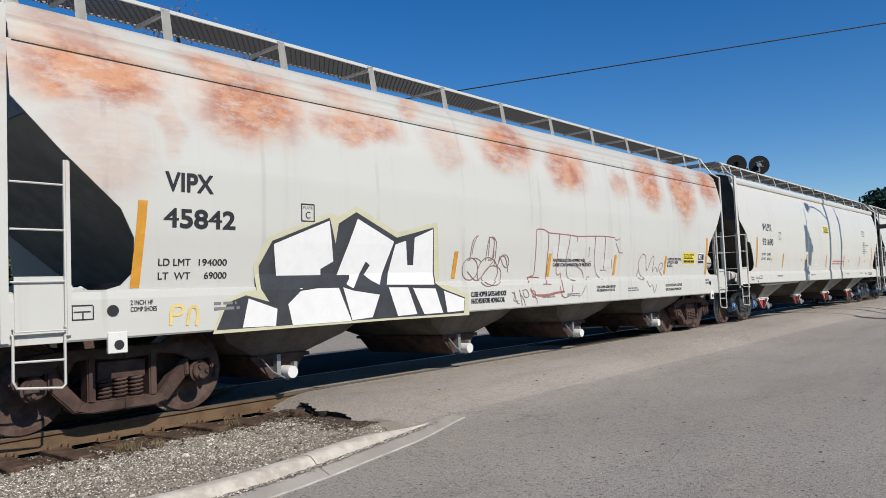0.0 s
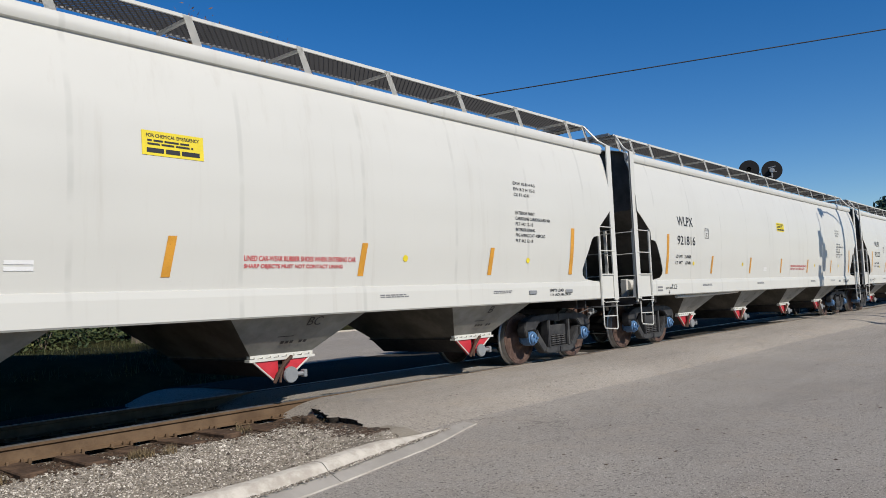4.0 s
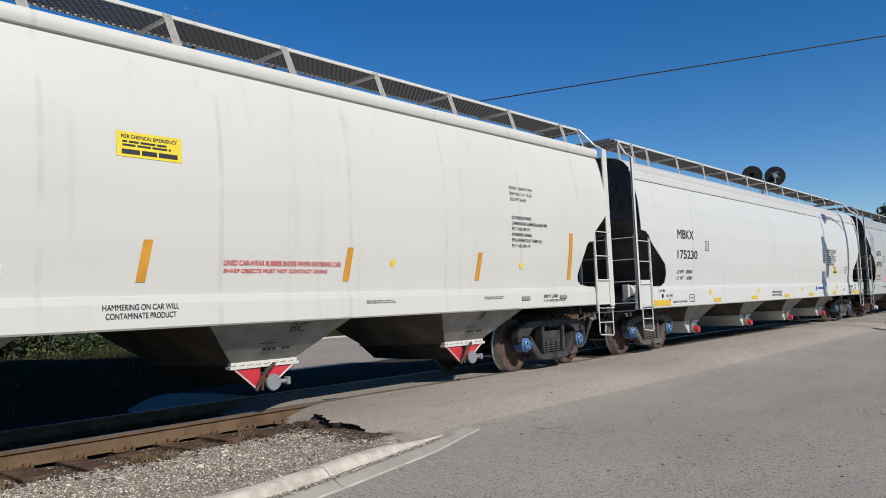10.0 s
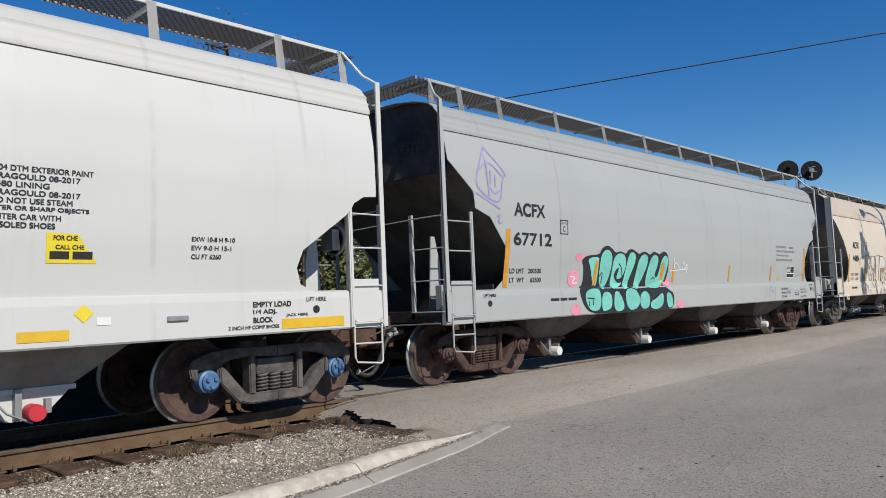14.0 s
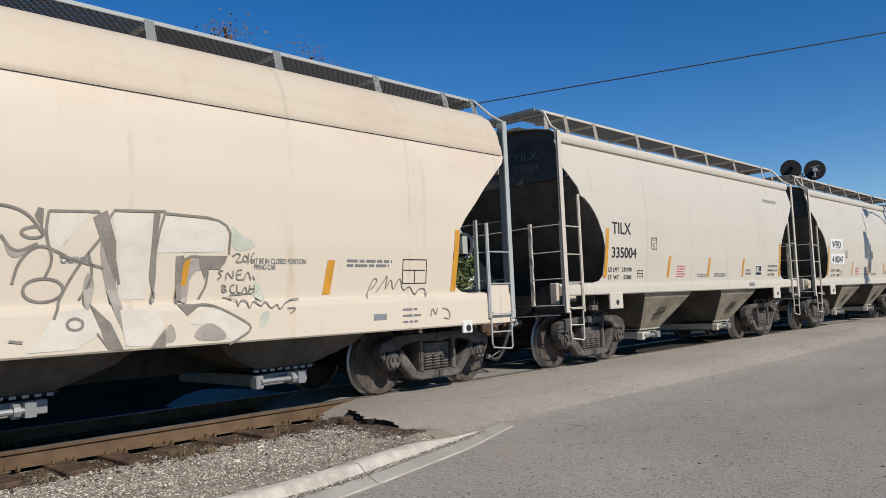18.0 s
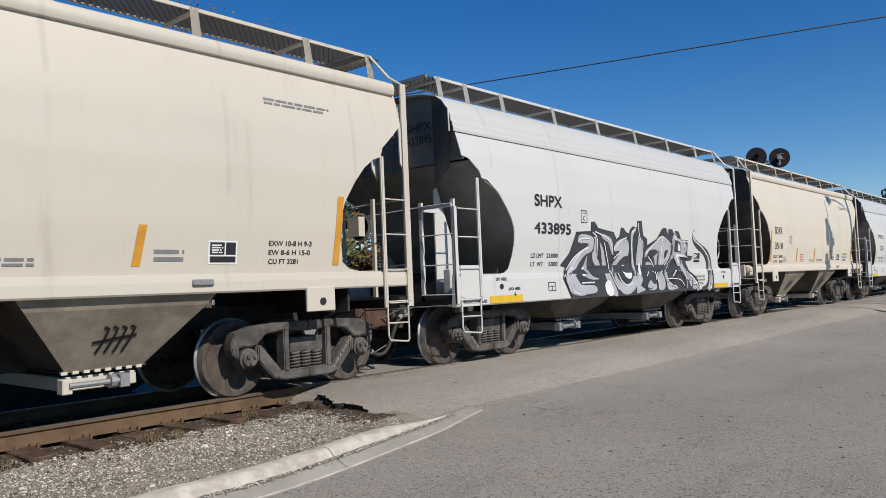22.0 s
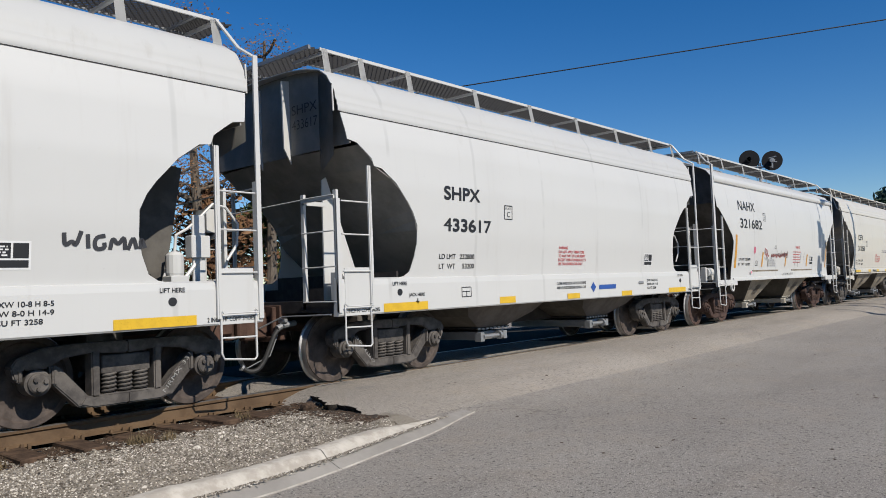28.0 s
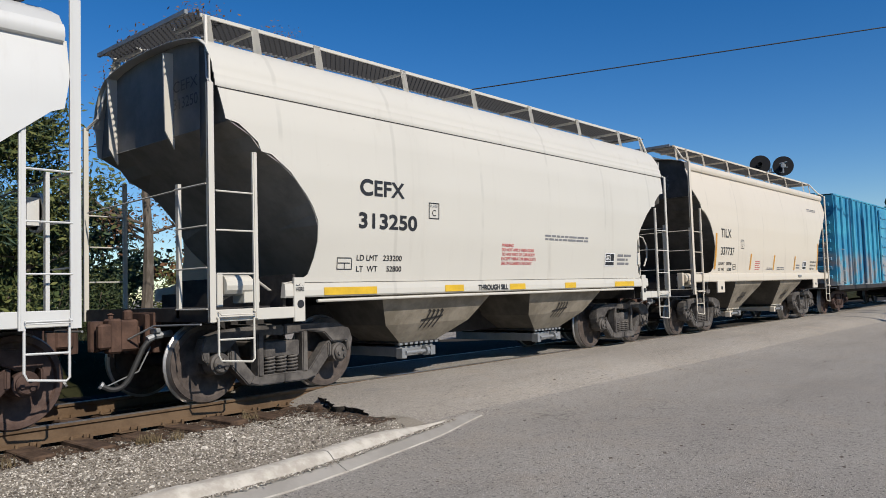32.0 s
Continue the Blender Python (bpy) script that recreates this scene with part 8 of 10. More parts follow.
def through_sill_car():
    n = 11.23
    car = hopper_car({**ACF, "n": n, "cut": "acf", "paint": P_PALE, "sill": (1.25, 1.44), "sill_x": 1.0, "lad_top": 3.0, "slope": 3.35, "stamp": True, "fins": (-0.36, 1.1), "bay_x": (3.86, 7.3), "bay_paint": BAYBROWN, "bay_rows": [(1.35, 1.5, 1.42), (1.18, 1.42, 1.2), (0.90, 1.18, 0.80), (0.42, 0.95, 0.52), (0.42, 0.93, 0.49)], "post_top": 3.75, "axle": 0.40,
                      "corner_panel": False, "gear": "greybow", "label": "cream beige covered hopper car with yellow strips along a shallow sill"})
    number(car, "CEFX", "313250", 2.17, 2.83, (0.8, 1.07), (0.21, 0.2), 0.46, ("233200", "52800"), 1.80, 0.02, 2.13)
    plate_c(car, 3.47, 2.36, 0.22)
    flat_strips(car, [(1.58, 2.47, 1.27, 1.37), (3.83, 4.25, 1.27, 1.37), (5.4, 5.83, 1.27, 1.37), (7.04, 7.4, 1.27, 1.37), (8.82, 9.6, 1.27, 1.37)])
    write(car, "THROUGH SILL", 4.6, 5.35, 1.28, 1.36, None, 0.012)
    for i, txt in enumerate(("WARNING", "DO NOT APPLY VIBRATORS", "TO ANY PART OF CAR BODY", "EXCEPT VIBRATOR BRACKETS", "USE ON LOADED CAR ONLY")):
        write(car, txt, 5.2, 5.2 + (0.3, 0.88, 0.92, 0.95, 0.84)[i], 1.99 - 0.075 * i, 2.04 - 0.075 * i, REDINK, 0.004)
    bars(car, 6.41, 7.9, 2.13, 2.25, 2, GREYINK, 4)
    bars(car, 8.95, 9.5, 1.7, 1.95, 3, GREYINK, 5)
    data_panel(car, 8.47, 1.68, 0.36, 0.27)
    small_box(car, 1.8, 1.6, 0.24, 0.15)
    for x in (0.05, n - 1.15):
        part("end_deck", boxes((x, x + 1.1, -1.54, -1.42, 1.0, 1.14), bevel=0.008), P_PALE, car)
    sill_tab(car, n, 1.12, 0.95, 1.50, P_PALE, 0.16)
    for i, txt in enumerate(("LIFT", "HERE")):
        write(car, txt, 1.14, 1.26, 1.40 - 0.07 * i, 1.45 - 0.07 * i, None, 0.003, 0.02)
    part("pipe_along_sill", rod((1.5, -1.5, 1.20), (4.0, -1.5, 1.21), (n - 1.6, -1.5, 1.21), r=0.022, seg=8), P_PALE, car)
    return car


def box_car():
    n = 16.5
    k = Mat("bright_blue_car_paint", 0.45)
    zz = k.axis(2)
    col = k.mix(k.ramp(k.noise(0.7, 4), 0.4, 0.65), (0.026, 0.203, 0.352), (0.053, 0.315, 0.435))
    low = k.math("MULTIPLY", k.ramp(k.math("MULTIPLY", zz, -1.0), -2.4, -1.8), k.ramp(k.noise(1.6, 4), 0.4, 0.6))
    col = k.mix(k.math("MULTIPLY", low, 0.8), col, (0.285, 0.225, 0.195))
    blue = k.done(col)
    car = new("box_car")
    tagged(car, "bright blue ribbed steel box car with sprayed lower sides", "box car", "freight train")
    for y in (-1.45, 1.45):
        part("side_wall", boxes((0, n, y - 0.02, y + 0.02, 1.05, 4.45)), blue, car)
    for x in (0.0, n - 0.05):
        part("end_wall", boxes((x, x + 0.05, -1.43, 1.43, 1.05, 4.5)), blue, car)
        for i in range(9):
            part("end_rib", boxes((x - 0.05 if x < 1 else x + 0.05, x if x < 1 else x + 0.1, -1.35, 1.35, 1.3 + 0.34 * i, 1.46 + 0.34 * i), bevel=0.03), blue, car)
    part("roof", merged([prism([(0, 4.45), (n, 4.45), (n, 4.5), (0, 4.5)], -1.5, 1.5), boxes((0, n, -0.9, 0.9, 4.5, 4.58))]), blue, car)
    for sd in (-1, 1):
        for i in range(22):
            x = 0.15 + i * (n - 0.3) / 21
            if not 6.6 < x < 9.9:
                part("side_rib", boxes((x - 0.05, x + 0.05, sd * 1.51 - 0.04, sd * 1.51 + 0.04, 1.1, 4.42), bevel=0.015), blue, car)
        part("sliding_door", boxes((6.7, 9.8, sd * 1.53 - 0.03, sd * 1.53 + 0.03, 1.15, 4.3), bevel=0.01), blue, car)
        for i in range(7):
            part("door_rib", boxes((6.75, 9.75, sd * 1.57 - 0.02, sd * 1.57 + 0.02, 1.4 + 0.42 * i, 1.47 + 0.42 * i)), blue, car)
        part("side_sill", boxes((0, n, sd * 1.47 - 0.05, sd * 1.47 + 0.05, 0.9, 1.06)), DARKSTEEL, car)
        for z in (1.2, 1.6, 2.0, 2.4):
            part("rung", rod((0.1, sd * 1.62, z), (0.55, sd * 1.62, z), r=0.012), GALV, car)
    part("floor_frame", boxes((0.1, n - 0.1, -1.42, 1.42, 0.95, 1.1), (0.1, n - 0.1, -0.16, 0.16, 0.72, 0.95)), DARKSTEEL, car)
    for right in (False, True):
        coupler(car, n, right)
        truck(car, (n - 1.6) if right else 1.6, "brown")
    return car


CARS = []


HEIGHT = 0.951     # the bodies' heights above are drawn this much too tall
RUNNING = {"wheelset", "wheel", "bearing_cap", "side_frame", "spring", "bolster", "frame_stencil"}


def couple(car, x):
    CARS.append((car, x))
    for me in {o.data for o in car.children_recursive if o.name.split(".")[0] not in RUNNING}:
        me.transform(Matrix.Diagonal((1, 1, HEIGHT, 1)))
    return car


couple(rusty_car(), 1.92)
couple(cream_car(19.08, "921690", ("216900", "67100"), "cream-white long covered hopper car with orange strips and red outlet gates"), 20.79)
couple(cream_car(19.15, "921816", ("218400", "67600"), "cream-white long covered hopper car with orange strips and red outlet gates"), 40.70)
couple(cream_car(19.10, "921227", ("218600", "67400"), "cream-white long covered hopper car with orange strips and red outlet gates"), 60.73)
couple(white_long_car(), 80.89)
couple(grey_car(), 101.13)
couple(tan_car(), 118.72)
couple(sand_car(11.13, "TILX", "335004", ("232700", "53300"), "sandy beige short covered hopper car with two outlets"), 130.76)
couple(sand_car(11.37, "WFRX", "410347", ("232400", "53600"), "sandy beige short covered hopper car with white number boards", True, 1.70), 143.19)
white_a = white_short_car(11.44, "SHPX", "433895", ("233000", "53000"), "bright white short covered hopper car with large grey spray-painted lettering", False, "spray_a")
spray_white_a(white_a)
couple(white_a, 155.50)
couple(sand_car(11.53, "SOXX", "3510", ("232900", "53100"), "pale cream short covered hopper car with two outlets", False, 1.65, P_PEACH), 168.12)
white_b = white_short_car(11.43, "MRMX", "331", ("232600", "53400"), "bright white short covered hopper car with a patched number", True)
spray_white_b(white_b)
couple(white_b, 180.87)
couple(white_short_car(11.45, "SHPX", "433617", ("232800", "53200"), "bright white short covered hopper car with yellow sill strips"), 193.44)
couple(tall_mark_car(), 205.98)
couple(through_sill_car(), 218.73)
couple(sand_car(11.1, "TILX", "337737", ("232700", "53300"), "pale cream short covered hopper car with a thin number", False, 1.66, P_PEACH), 231.23)
couple(box_car(), 243.62)

# ---- ground, track and road ----
def smooth(a, b, v):
    u = min(1.0, max(0.0, (v - a) / (b - a)))
    return u * u * (3 - 2 * u)


def apron_edge(y):
    """Where the asphalt beside the rail breaks off."""
    return lerp_table([(5.38, 5.14), (5.75, 5.12), (6.1, 5.12), (6.31, 5.13), (6.57, 5.18), (6.83, 5.19), (7.1, 5.22), (7.61, 5.5), (7.93, 5.84), (8.06, 6.05)], y) + 0.03 * math.sin(y * 9.7 + 1)


def kerb_line(x):
    """The kerb's front top edge, across the road."""
    return lerp_table([(2.177, 4.919), (2.778, 4.924), (3.183, 4.979), (3.591, 5.058), (4.307, 5.227), (5.226, 5.437), (6.149, 5.675)], x)


def road_height(x, y):
    base = -0.243 + 0.222 * smooth(4.88, 7.37, y) - 0.22 * smooth(10.55, 14.9, y)
    base += 0.012 * math.sin(x * 0.31 + y * 0.2) * math.sin(y * 0.45)
    side = smooth(6.0, 4.8, x) if x < 6.0 else 0.0
    low = -0.262
    return base * (1 - side) + min(base, low) * side


def asphalt(name, dark, light, warm, spec=0.2):
    k = Mat(name, 0.95, 0, spec)
    big = k.ramp(k.noise(0.22, 4), 0.35, 0.7)
    col = k.mix(big, dark, light)
    col = k.mix(k.ramp(k.noise(1.4, 5, 0.7), 0.45, 0.75), col, warm)
    streak = k.ramp(k.noise(0.9, 4, 0.6, (0.35, 1.6, 1)), 0.48, 0.72)
    col = k.mix(k.math("MULTIPLY", streak, 0.5), col, tuple(v * 0.78 for v in dark))
    col = k.mix(k.ramp(k.noise(22, 4, 0.75), 0.5, 0.75), col, tuple(v * 0.62 for v in dark))
    stone = k.noise(75, 3, 0.7)
    col = k.mix(k.ramp(stone, 0.52, 0.70), col, tuple(v * 1.6 for v in light))
    col = k.mix(k.ramp(k.noise(48, 2, 0.5), 0.59, 0.69), col, tuple(v * 0.3 for v in dark))
    crack = k.t.nodes.new("ShaderNodeTexVoronoi")
    crack.feature = "DISTANCE_TO_EDGE"
    crack.inputs["Scale"].default_value = 0.35
    warp = k.n("ShaderNodeTexNoise", Scale=1.5, Detail=4.0)
    k.link(k.c, warp.inputs["Vector"])
    add = k.t.nodes.new("ShaderNodeVectorMath")
    add.operation = "ADD"
    k.link(warp.outputs["Color"], add.inputs[0])
    k.link(k.c, add.inputs[1])
    k.link(add.outputs[0], crack.inputs["Vector"])
    line = k.math("MULTIPLY", k.ramp(crack.outputs["Distance"], 0.006, 0.0), k.ramp(k.noise(0.3, 2), 0.5, 0.6))
    col = k.mix(k.math("MULTIPLY", line, 0.5), col, tuple(v * 0.4 for v in dark))
    k.bump(stone, 0.9, 0.014)
    return k.done(col)


ASPHALT = asphalt("worn_grey_asphalt", (0.244, 0.223, 0.197), (0.292, 0.27, 0.238), (0.281, 0.248, 0.209))
PATCH = asphalt("rough_pale_asphalt_patch", (0.274, 0.246, 0.21), (0.33, 0.3, 0.259), (0.311, 0.271, 0.221))
BROKEN = steel("shade_dark_asphalt_edge", (0.02, 0.017, 0.014), (0.06, 0.05, 0.04), 0.95, 0, 25)
# Asphalt with the train's shadow on the crossing put into its colour.
SHADE_ASPHALT = asphalt("shade_dark_crossing_asphalt", (0.040, 0.036, 0.031), (0.052, 0.047, 0.041), (0.048, 0.042, 0.034), 0.04)
CONCRETE = steel("pale_kerb_concrete", (0.33, 0.297, 0.25), (0.47, 0.435, 0.375), 0.9, 0, 5.5)
GUTTER = steel("grey_gutter_concrete", (0.235, 0.218, 0.193), (0.29, 0.27, 0.24), 0.9, 0, 2.0)


def gravel_soil():
    k = Mat("grey_gravel_bed", 0.95, 0, 0.2)
    col = k.mix(k.ramp(k.noise(2.0, 4), 0.4, 0.65), (0.225, 0.199, 0.158), (0.112, 0.098, 0.075))
    v = k.t.nodes.new("ShaderNodeTexVoronoi")
    v.inputs["Scale"].default_value = 38
    k.link(k.c, v.inputs["Vector"])
    col = k.mix(k.ramp(v.outputs["Distance"], 0.15, 0.55), (0.27, 0.24, 0.2), col)
    k.bump(v.outputs["Distance"], 0.8, 0.02)
    return k.done(col)


GRAVEL = gravel_soil()
# Soil colour lowered to near black to stand for the train's shade on the bank.
GRASS_SOIL = steel("shade_dark_grass_soil", (0.014, 0.015, 0.006), (0.028, 0.028, 0.012), 0.95, 0, 1.5, 0.05)


def steps(lo, hi, *fine):
    """Grid lines from lo to hi: coarse outside, finer inside the given stretches (start, end, step)."""
    v = {lo, hi}
    for a, b, st in fine:
        q = a
        while q <= b + 1e-6:
            v.add(round(q, 4))
            q += st
    return sorted(v)


def sheet(name, xs, ys, height, keep, material):
    bm = bmesh.new()
    grid = [[bm.verts.new((x, y, height(x, y))) for y in ys] for x in xs]
    for i in range(len(xs) - 1):
        for j in range(len(ys) - 1):
            if keep((xs[i] + xs[i + 1]) / 2, (ys[j] + ys[j + 1]) / 2):
                bm.faces.new((grid[i][j], grid[i + 1][j], grid[i + 1][j + 1], grid[i][j + 1]))
    for v in [v for v in bm.verts if not v.link_faces]:
        bm.verts.remove(v)
    return new(name, mesh_of(bm, name, material, True))


gx = steps(-2500, 3500, (-900, 900, 100), (-80, 140, 10), (-14, 40, 0.8), (2, 9, 0.2))
gy = steps(-2500, 3500, (-900, 900, 100), (-60, 100, 10), (-10, 24, 0.6), (3, 9, 0.2))
tagged(sheet("ground", gx, gy, road_height, lambda x, y: True, ASPHALT), "worn grey asphalt road and ground out to the horizon", "road", kind="structure")
# far verge: a low grassy bank behind the track, on both sides of the crossing road
def bank(x, y):
    return -0.28 + 0.79 * smooth(11.3, 14.2, y) - 0.82 * smooth(16.5, 20, y) + 0.05 * math.sin(x * 1.3 + y) + 0.06 * noise.noise((x * 0.8, y * 0.8, 4))


for x0, x1, y0 in ((-120, 10.0, 11.2), (46, 160, 12.5)):
    vx = steps(x0, x1, (x0, x1, 2.5), (max(x0, -12), min(x1, 12), 0.5))
    vy = steps(y0, 20, (y0, 20, 0.4))
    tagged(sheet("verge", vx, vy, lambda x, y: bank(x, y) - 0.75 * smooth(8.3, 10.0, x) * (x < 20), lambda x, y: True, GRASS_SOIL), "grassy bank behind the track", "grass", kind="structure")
vx = steps(-120, 160, (-120, 160, 5), (-10, 60, 2.0))
vy = steps(31.0, 75, (31.0, 36, 1.0), (36, 75, 5))
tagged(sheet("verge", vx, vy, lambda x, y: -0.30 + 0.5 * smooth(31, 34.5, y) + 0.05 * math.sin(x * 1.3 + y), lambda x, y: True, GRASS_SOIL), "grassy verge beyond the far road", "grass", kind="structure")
tagged(new("kerb_far", mesh_of(boxes((-120, 160, 30.7, 31.0, -0.7, -0.16), bevel=0.01), "kerb_far", CONCRETE)), "pale concrete kerb beyond the far road", "kerb", kind="structure")


def ballast_height(x, y):
    d = abs(y - YC)
    z = -0.218 + 0.022 * smooth(1.36, 1.62, d) - 0.028 * smooth(1.6, 2.4, d)
    z += 0.022 * noise.noise((x * 1.7, y * 1.7, 0)) + 0.012 * noise.noise((x * 9, y * 9, 3))
    if 5.3 < y < 8.0:
        near = smooth(apron_edge(y) - 0.9, apron_edge(y) - 0.02, x) * smooth(5.4, 5.9, y)
        z = z * (1 - near) + (-0.148 - 0.012 * smooth(6.0, 6.6, y) + 0.014 * noise.noise((x * 9, y * 9, 3))) * near
    return z


bx = steps(-70, 6.6, (-70, -6, 4), (-6, 0, 0.5), (0, 6.6, 0.075))
by = steps(5.15, 12.4, (5.15, 8.2, 0.075), (8.2, 12.4, 0.3))
gravel_bed = tagged(sheet("gravel_bed", bx, by, ballast_height,
                          lambda x, y: y > kerb_line(x) + 0.06 and (x < apron_edge(y) + 0.2 or y > 8.0 and x < 6.1) and y < YC - 0.72, GRAVEL), "grey gravel bed beside the rails", "gravel", kind="structure")
# Ballast colour taken near black to stand for the shade under the train.
SHADEBED = steel("shade_darkened_ballast", (0.027, 0.022, 0.017), (0.014, 0.012, 0.010), 0.95, 0, 6, 0.05)
tagged(sheet("track_bed", bx, by, ballast_height, lambda x, y: y > YC - 0.72 and x < 6.1, SHADEBED), "ballast between and behind the rails, coloured dark for the train's shade", "gravel", kind="structure")

# broken asphalt apron that meets the rail
ax = steps(4.7, 36, (4.7, 7, 0.1), (7, 36, 1.0))
ay = steps(5.38, 8.02, (5.38, 8.02, 0.022))


def apron_height(x, y):
    z = -0.055 + 0.04 * smooth(6.2, 7.6, y) + 0.008 * noise.noise((x * 2, y * 2, 9))
    drop = 1 - smooth(apron_edge(y), apron_edge(y) + 0.7, x)
    up = smooth(5.4, 6.7, y)
    return (z - 0.04 * drop) * up + (road_height(x, y) - 0.02) * (1 - up)


bm = bmesh.new()
grid = [[bm.verts.new((max(x, apron_edge(y) + 0.10 * noise.noise((0, y * 4, 2)) + 0.06 * noise.noise((0, y * 11, 5)) + 0.02 * noise.noise((0, y * 25, 7))) if x < 7 else x, y, apron_height(x, y))) for y in ay] for x in ax]
for i in range(len(ax) - 1):
    for j in range(len(ay) - 1):
        q = [grid[i][j], grid[i + 1][j], grid[i + 1][j + 1], grid[i][j + 1]]
        if (q[0].co - q[1].co).length > 0.01 and (q[2].co - q[3].co).length > 0.01:
            bm.faces.new(q)
bmesh.ops.remove_doubles(bm, verts=bm.verts[:], dist=0.002)
ext = bmesh.ops.extrude_edge_only(bm, edges=[e for e in bm.edges if e.is_boundary])
# Skirt faces take a dark colour for the shade under the broken lip.
for f in [g for g in ext["geom"] if isinstance(g, bmesh.types.BMFace)]:
    f.material_index = 1
for v in [g for g in ext["geom"] if isinstance(g, bmesh.types.BMVert)]:
    v.co.z -= 0.16
    v.co.x += 0.12 if v.co.x < 7 else 0.0
bmesh.ops.recalc_face_normals(bm, faces=bm.faces[:])
tagged(new("asphalt_apron", mesh_of(bm, "asphalt_apron", (PATCH, BROKEN))), "rough broken-edged asphalt apron beside the rail", "pavement", kind="structure")
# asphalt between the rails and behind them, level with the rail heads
tagged(new("crossing_panel", mesh_of(boxes((6.2, 36, YC - 0.64, YC + 0.64, -0.4, -0.018)), "crossing_panel", SHADE_ASPHALT)), "level crossing between the rails, coloured dark for the train's shade", "pavement", kind="structure")

tagged(sheet("shaded_approach", steps(6.0, 60, (6, 60, 2.0)), steps(YC + 0.8, 15.2, (YC + 0.8, 15.2, 0.4)), lambda x, y: road_height(x, y) + 0.012, lambda x, y: True, SHADE_ASPHALT), "approach behind the rails, coloured dark for the train's shade", "pavement", kind="structure")

# rails
prof = [(-0.07, -0.172), (0.07, -0.172), (0.07, -0.160), (0.012, -0.14), (0.010, -0.05), (0.034, -0.035), (0.036, -0.008), (0.026, 0.0), (-0.026, 0.0), (-0.036, -0.008), (-0.034, -0.035), (-0.010, -0.05), (-0.012, -0.14), (-0.07, -0.160)]
RAILTOP = steel("polished_rail_head", (0.27, 0.247, 0.225), (0.36, 0.338, 0.315), 0.32, 0.8)
for y in (YC - 0.755, YC + 0.755):
    bm = bmesh.new()
    rings = [[bm.verts.new((x, y + a, b)) for a, b in prof] for x in (-150.0, -20.0, 0.0, 20.0, 60.0, 340.0)]
    for u, v in zip(rings, rings[1:]):
        for i in range(len(prof)):
            j = (i + 1) % len(prof)
            bm.faces.new((u[i], v[i], v[j], u[j])).material_index = 1 if i in (6, 7, 8) else 0
    bmesh.ops.recalc_face_normals(bm, faces=bm.faces[:])
    tagged(new("rail", mesh_of(bm, "rail", (RAILSIDE, RAILTOP))), "rust-brown steel rail with a worn head", "rail", "pair of rails", "structure")

# ties with plates and spikes, each a piece of the track
track = tagged(new("track"), "weathered timber ties under the rails", "railway track", kind="structure")
tie = mesh_of(boxes((-0.115, 0.115, -1.46, 1.40, -0.33, -0.172), bevel=0.012), "tie", TIE)
plate = mesh_of(boxes((-0.09, 0.09, -0.17, 0.17, -0.178, -0.166), (-0.08, -0.05, -0.115, -0.085, -0.17, -0.135), (0.05, 0.08, -0.115, -0.085, -0.17, -0.13), (-0.07, -0.04, 0.08, 0.11, -0.17, -0.13), bevel=0.004), "tie_plate", RAILSIDE)
rnd = random.Random(4)
for i in range(-40, 14):
    x = 0.1 + i * 0.51 + rnd.uniform(-0.04, 0.04)
    if x > 6.4:
        continue
    t = part("tie", tie, None, track)
    t.matrix_local = pose(x, YC + rnd.uniform(-0.10, 0.08), rnd.uniform(-0.012, 0.004), rnd.uniform(-0.8, 0.8), rnd.uniform(-3, 3), rnd.uniform(-4, 4))
    for y in (YC - 0.755, YC + 0.755):
        at(part("tie_plate", plate, None, track), x, y)
anchor = mesh_of(boxes((-0.015, 0.015, -0.09, 0.09, -0.20, -0.165), (-0.015, 0.015, -0.10, -0.08, -0.19, -0.14)), "rail_anchor", RAILSIDE)
for i in range(-8, 12):
    at(part("rail_anchor", anchor, None, track), 0.1 + i * 0.51 + 0.16, YC - 0.755)

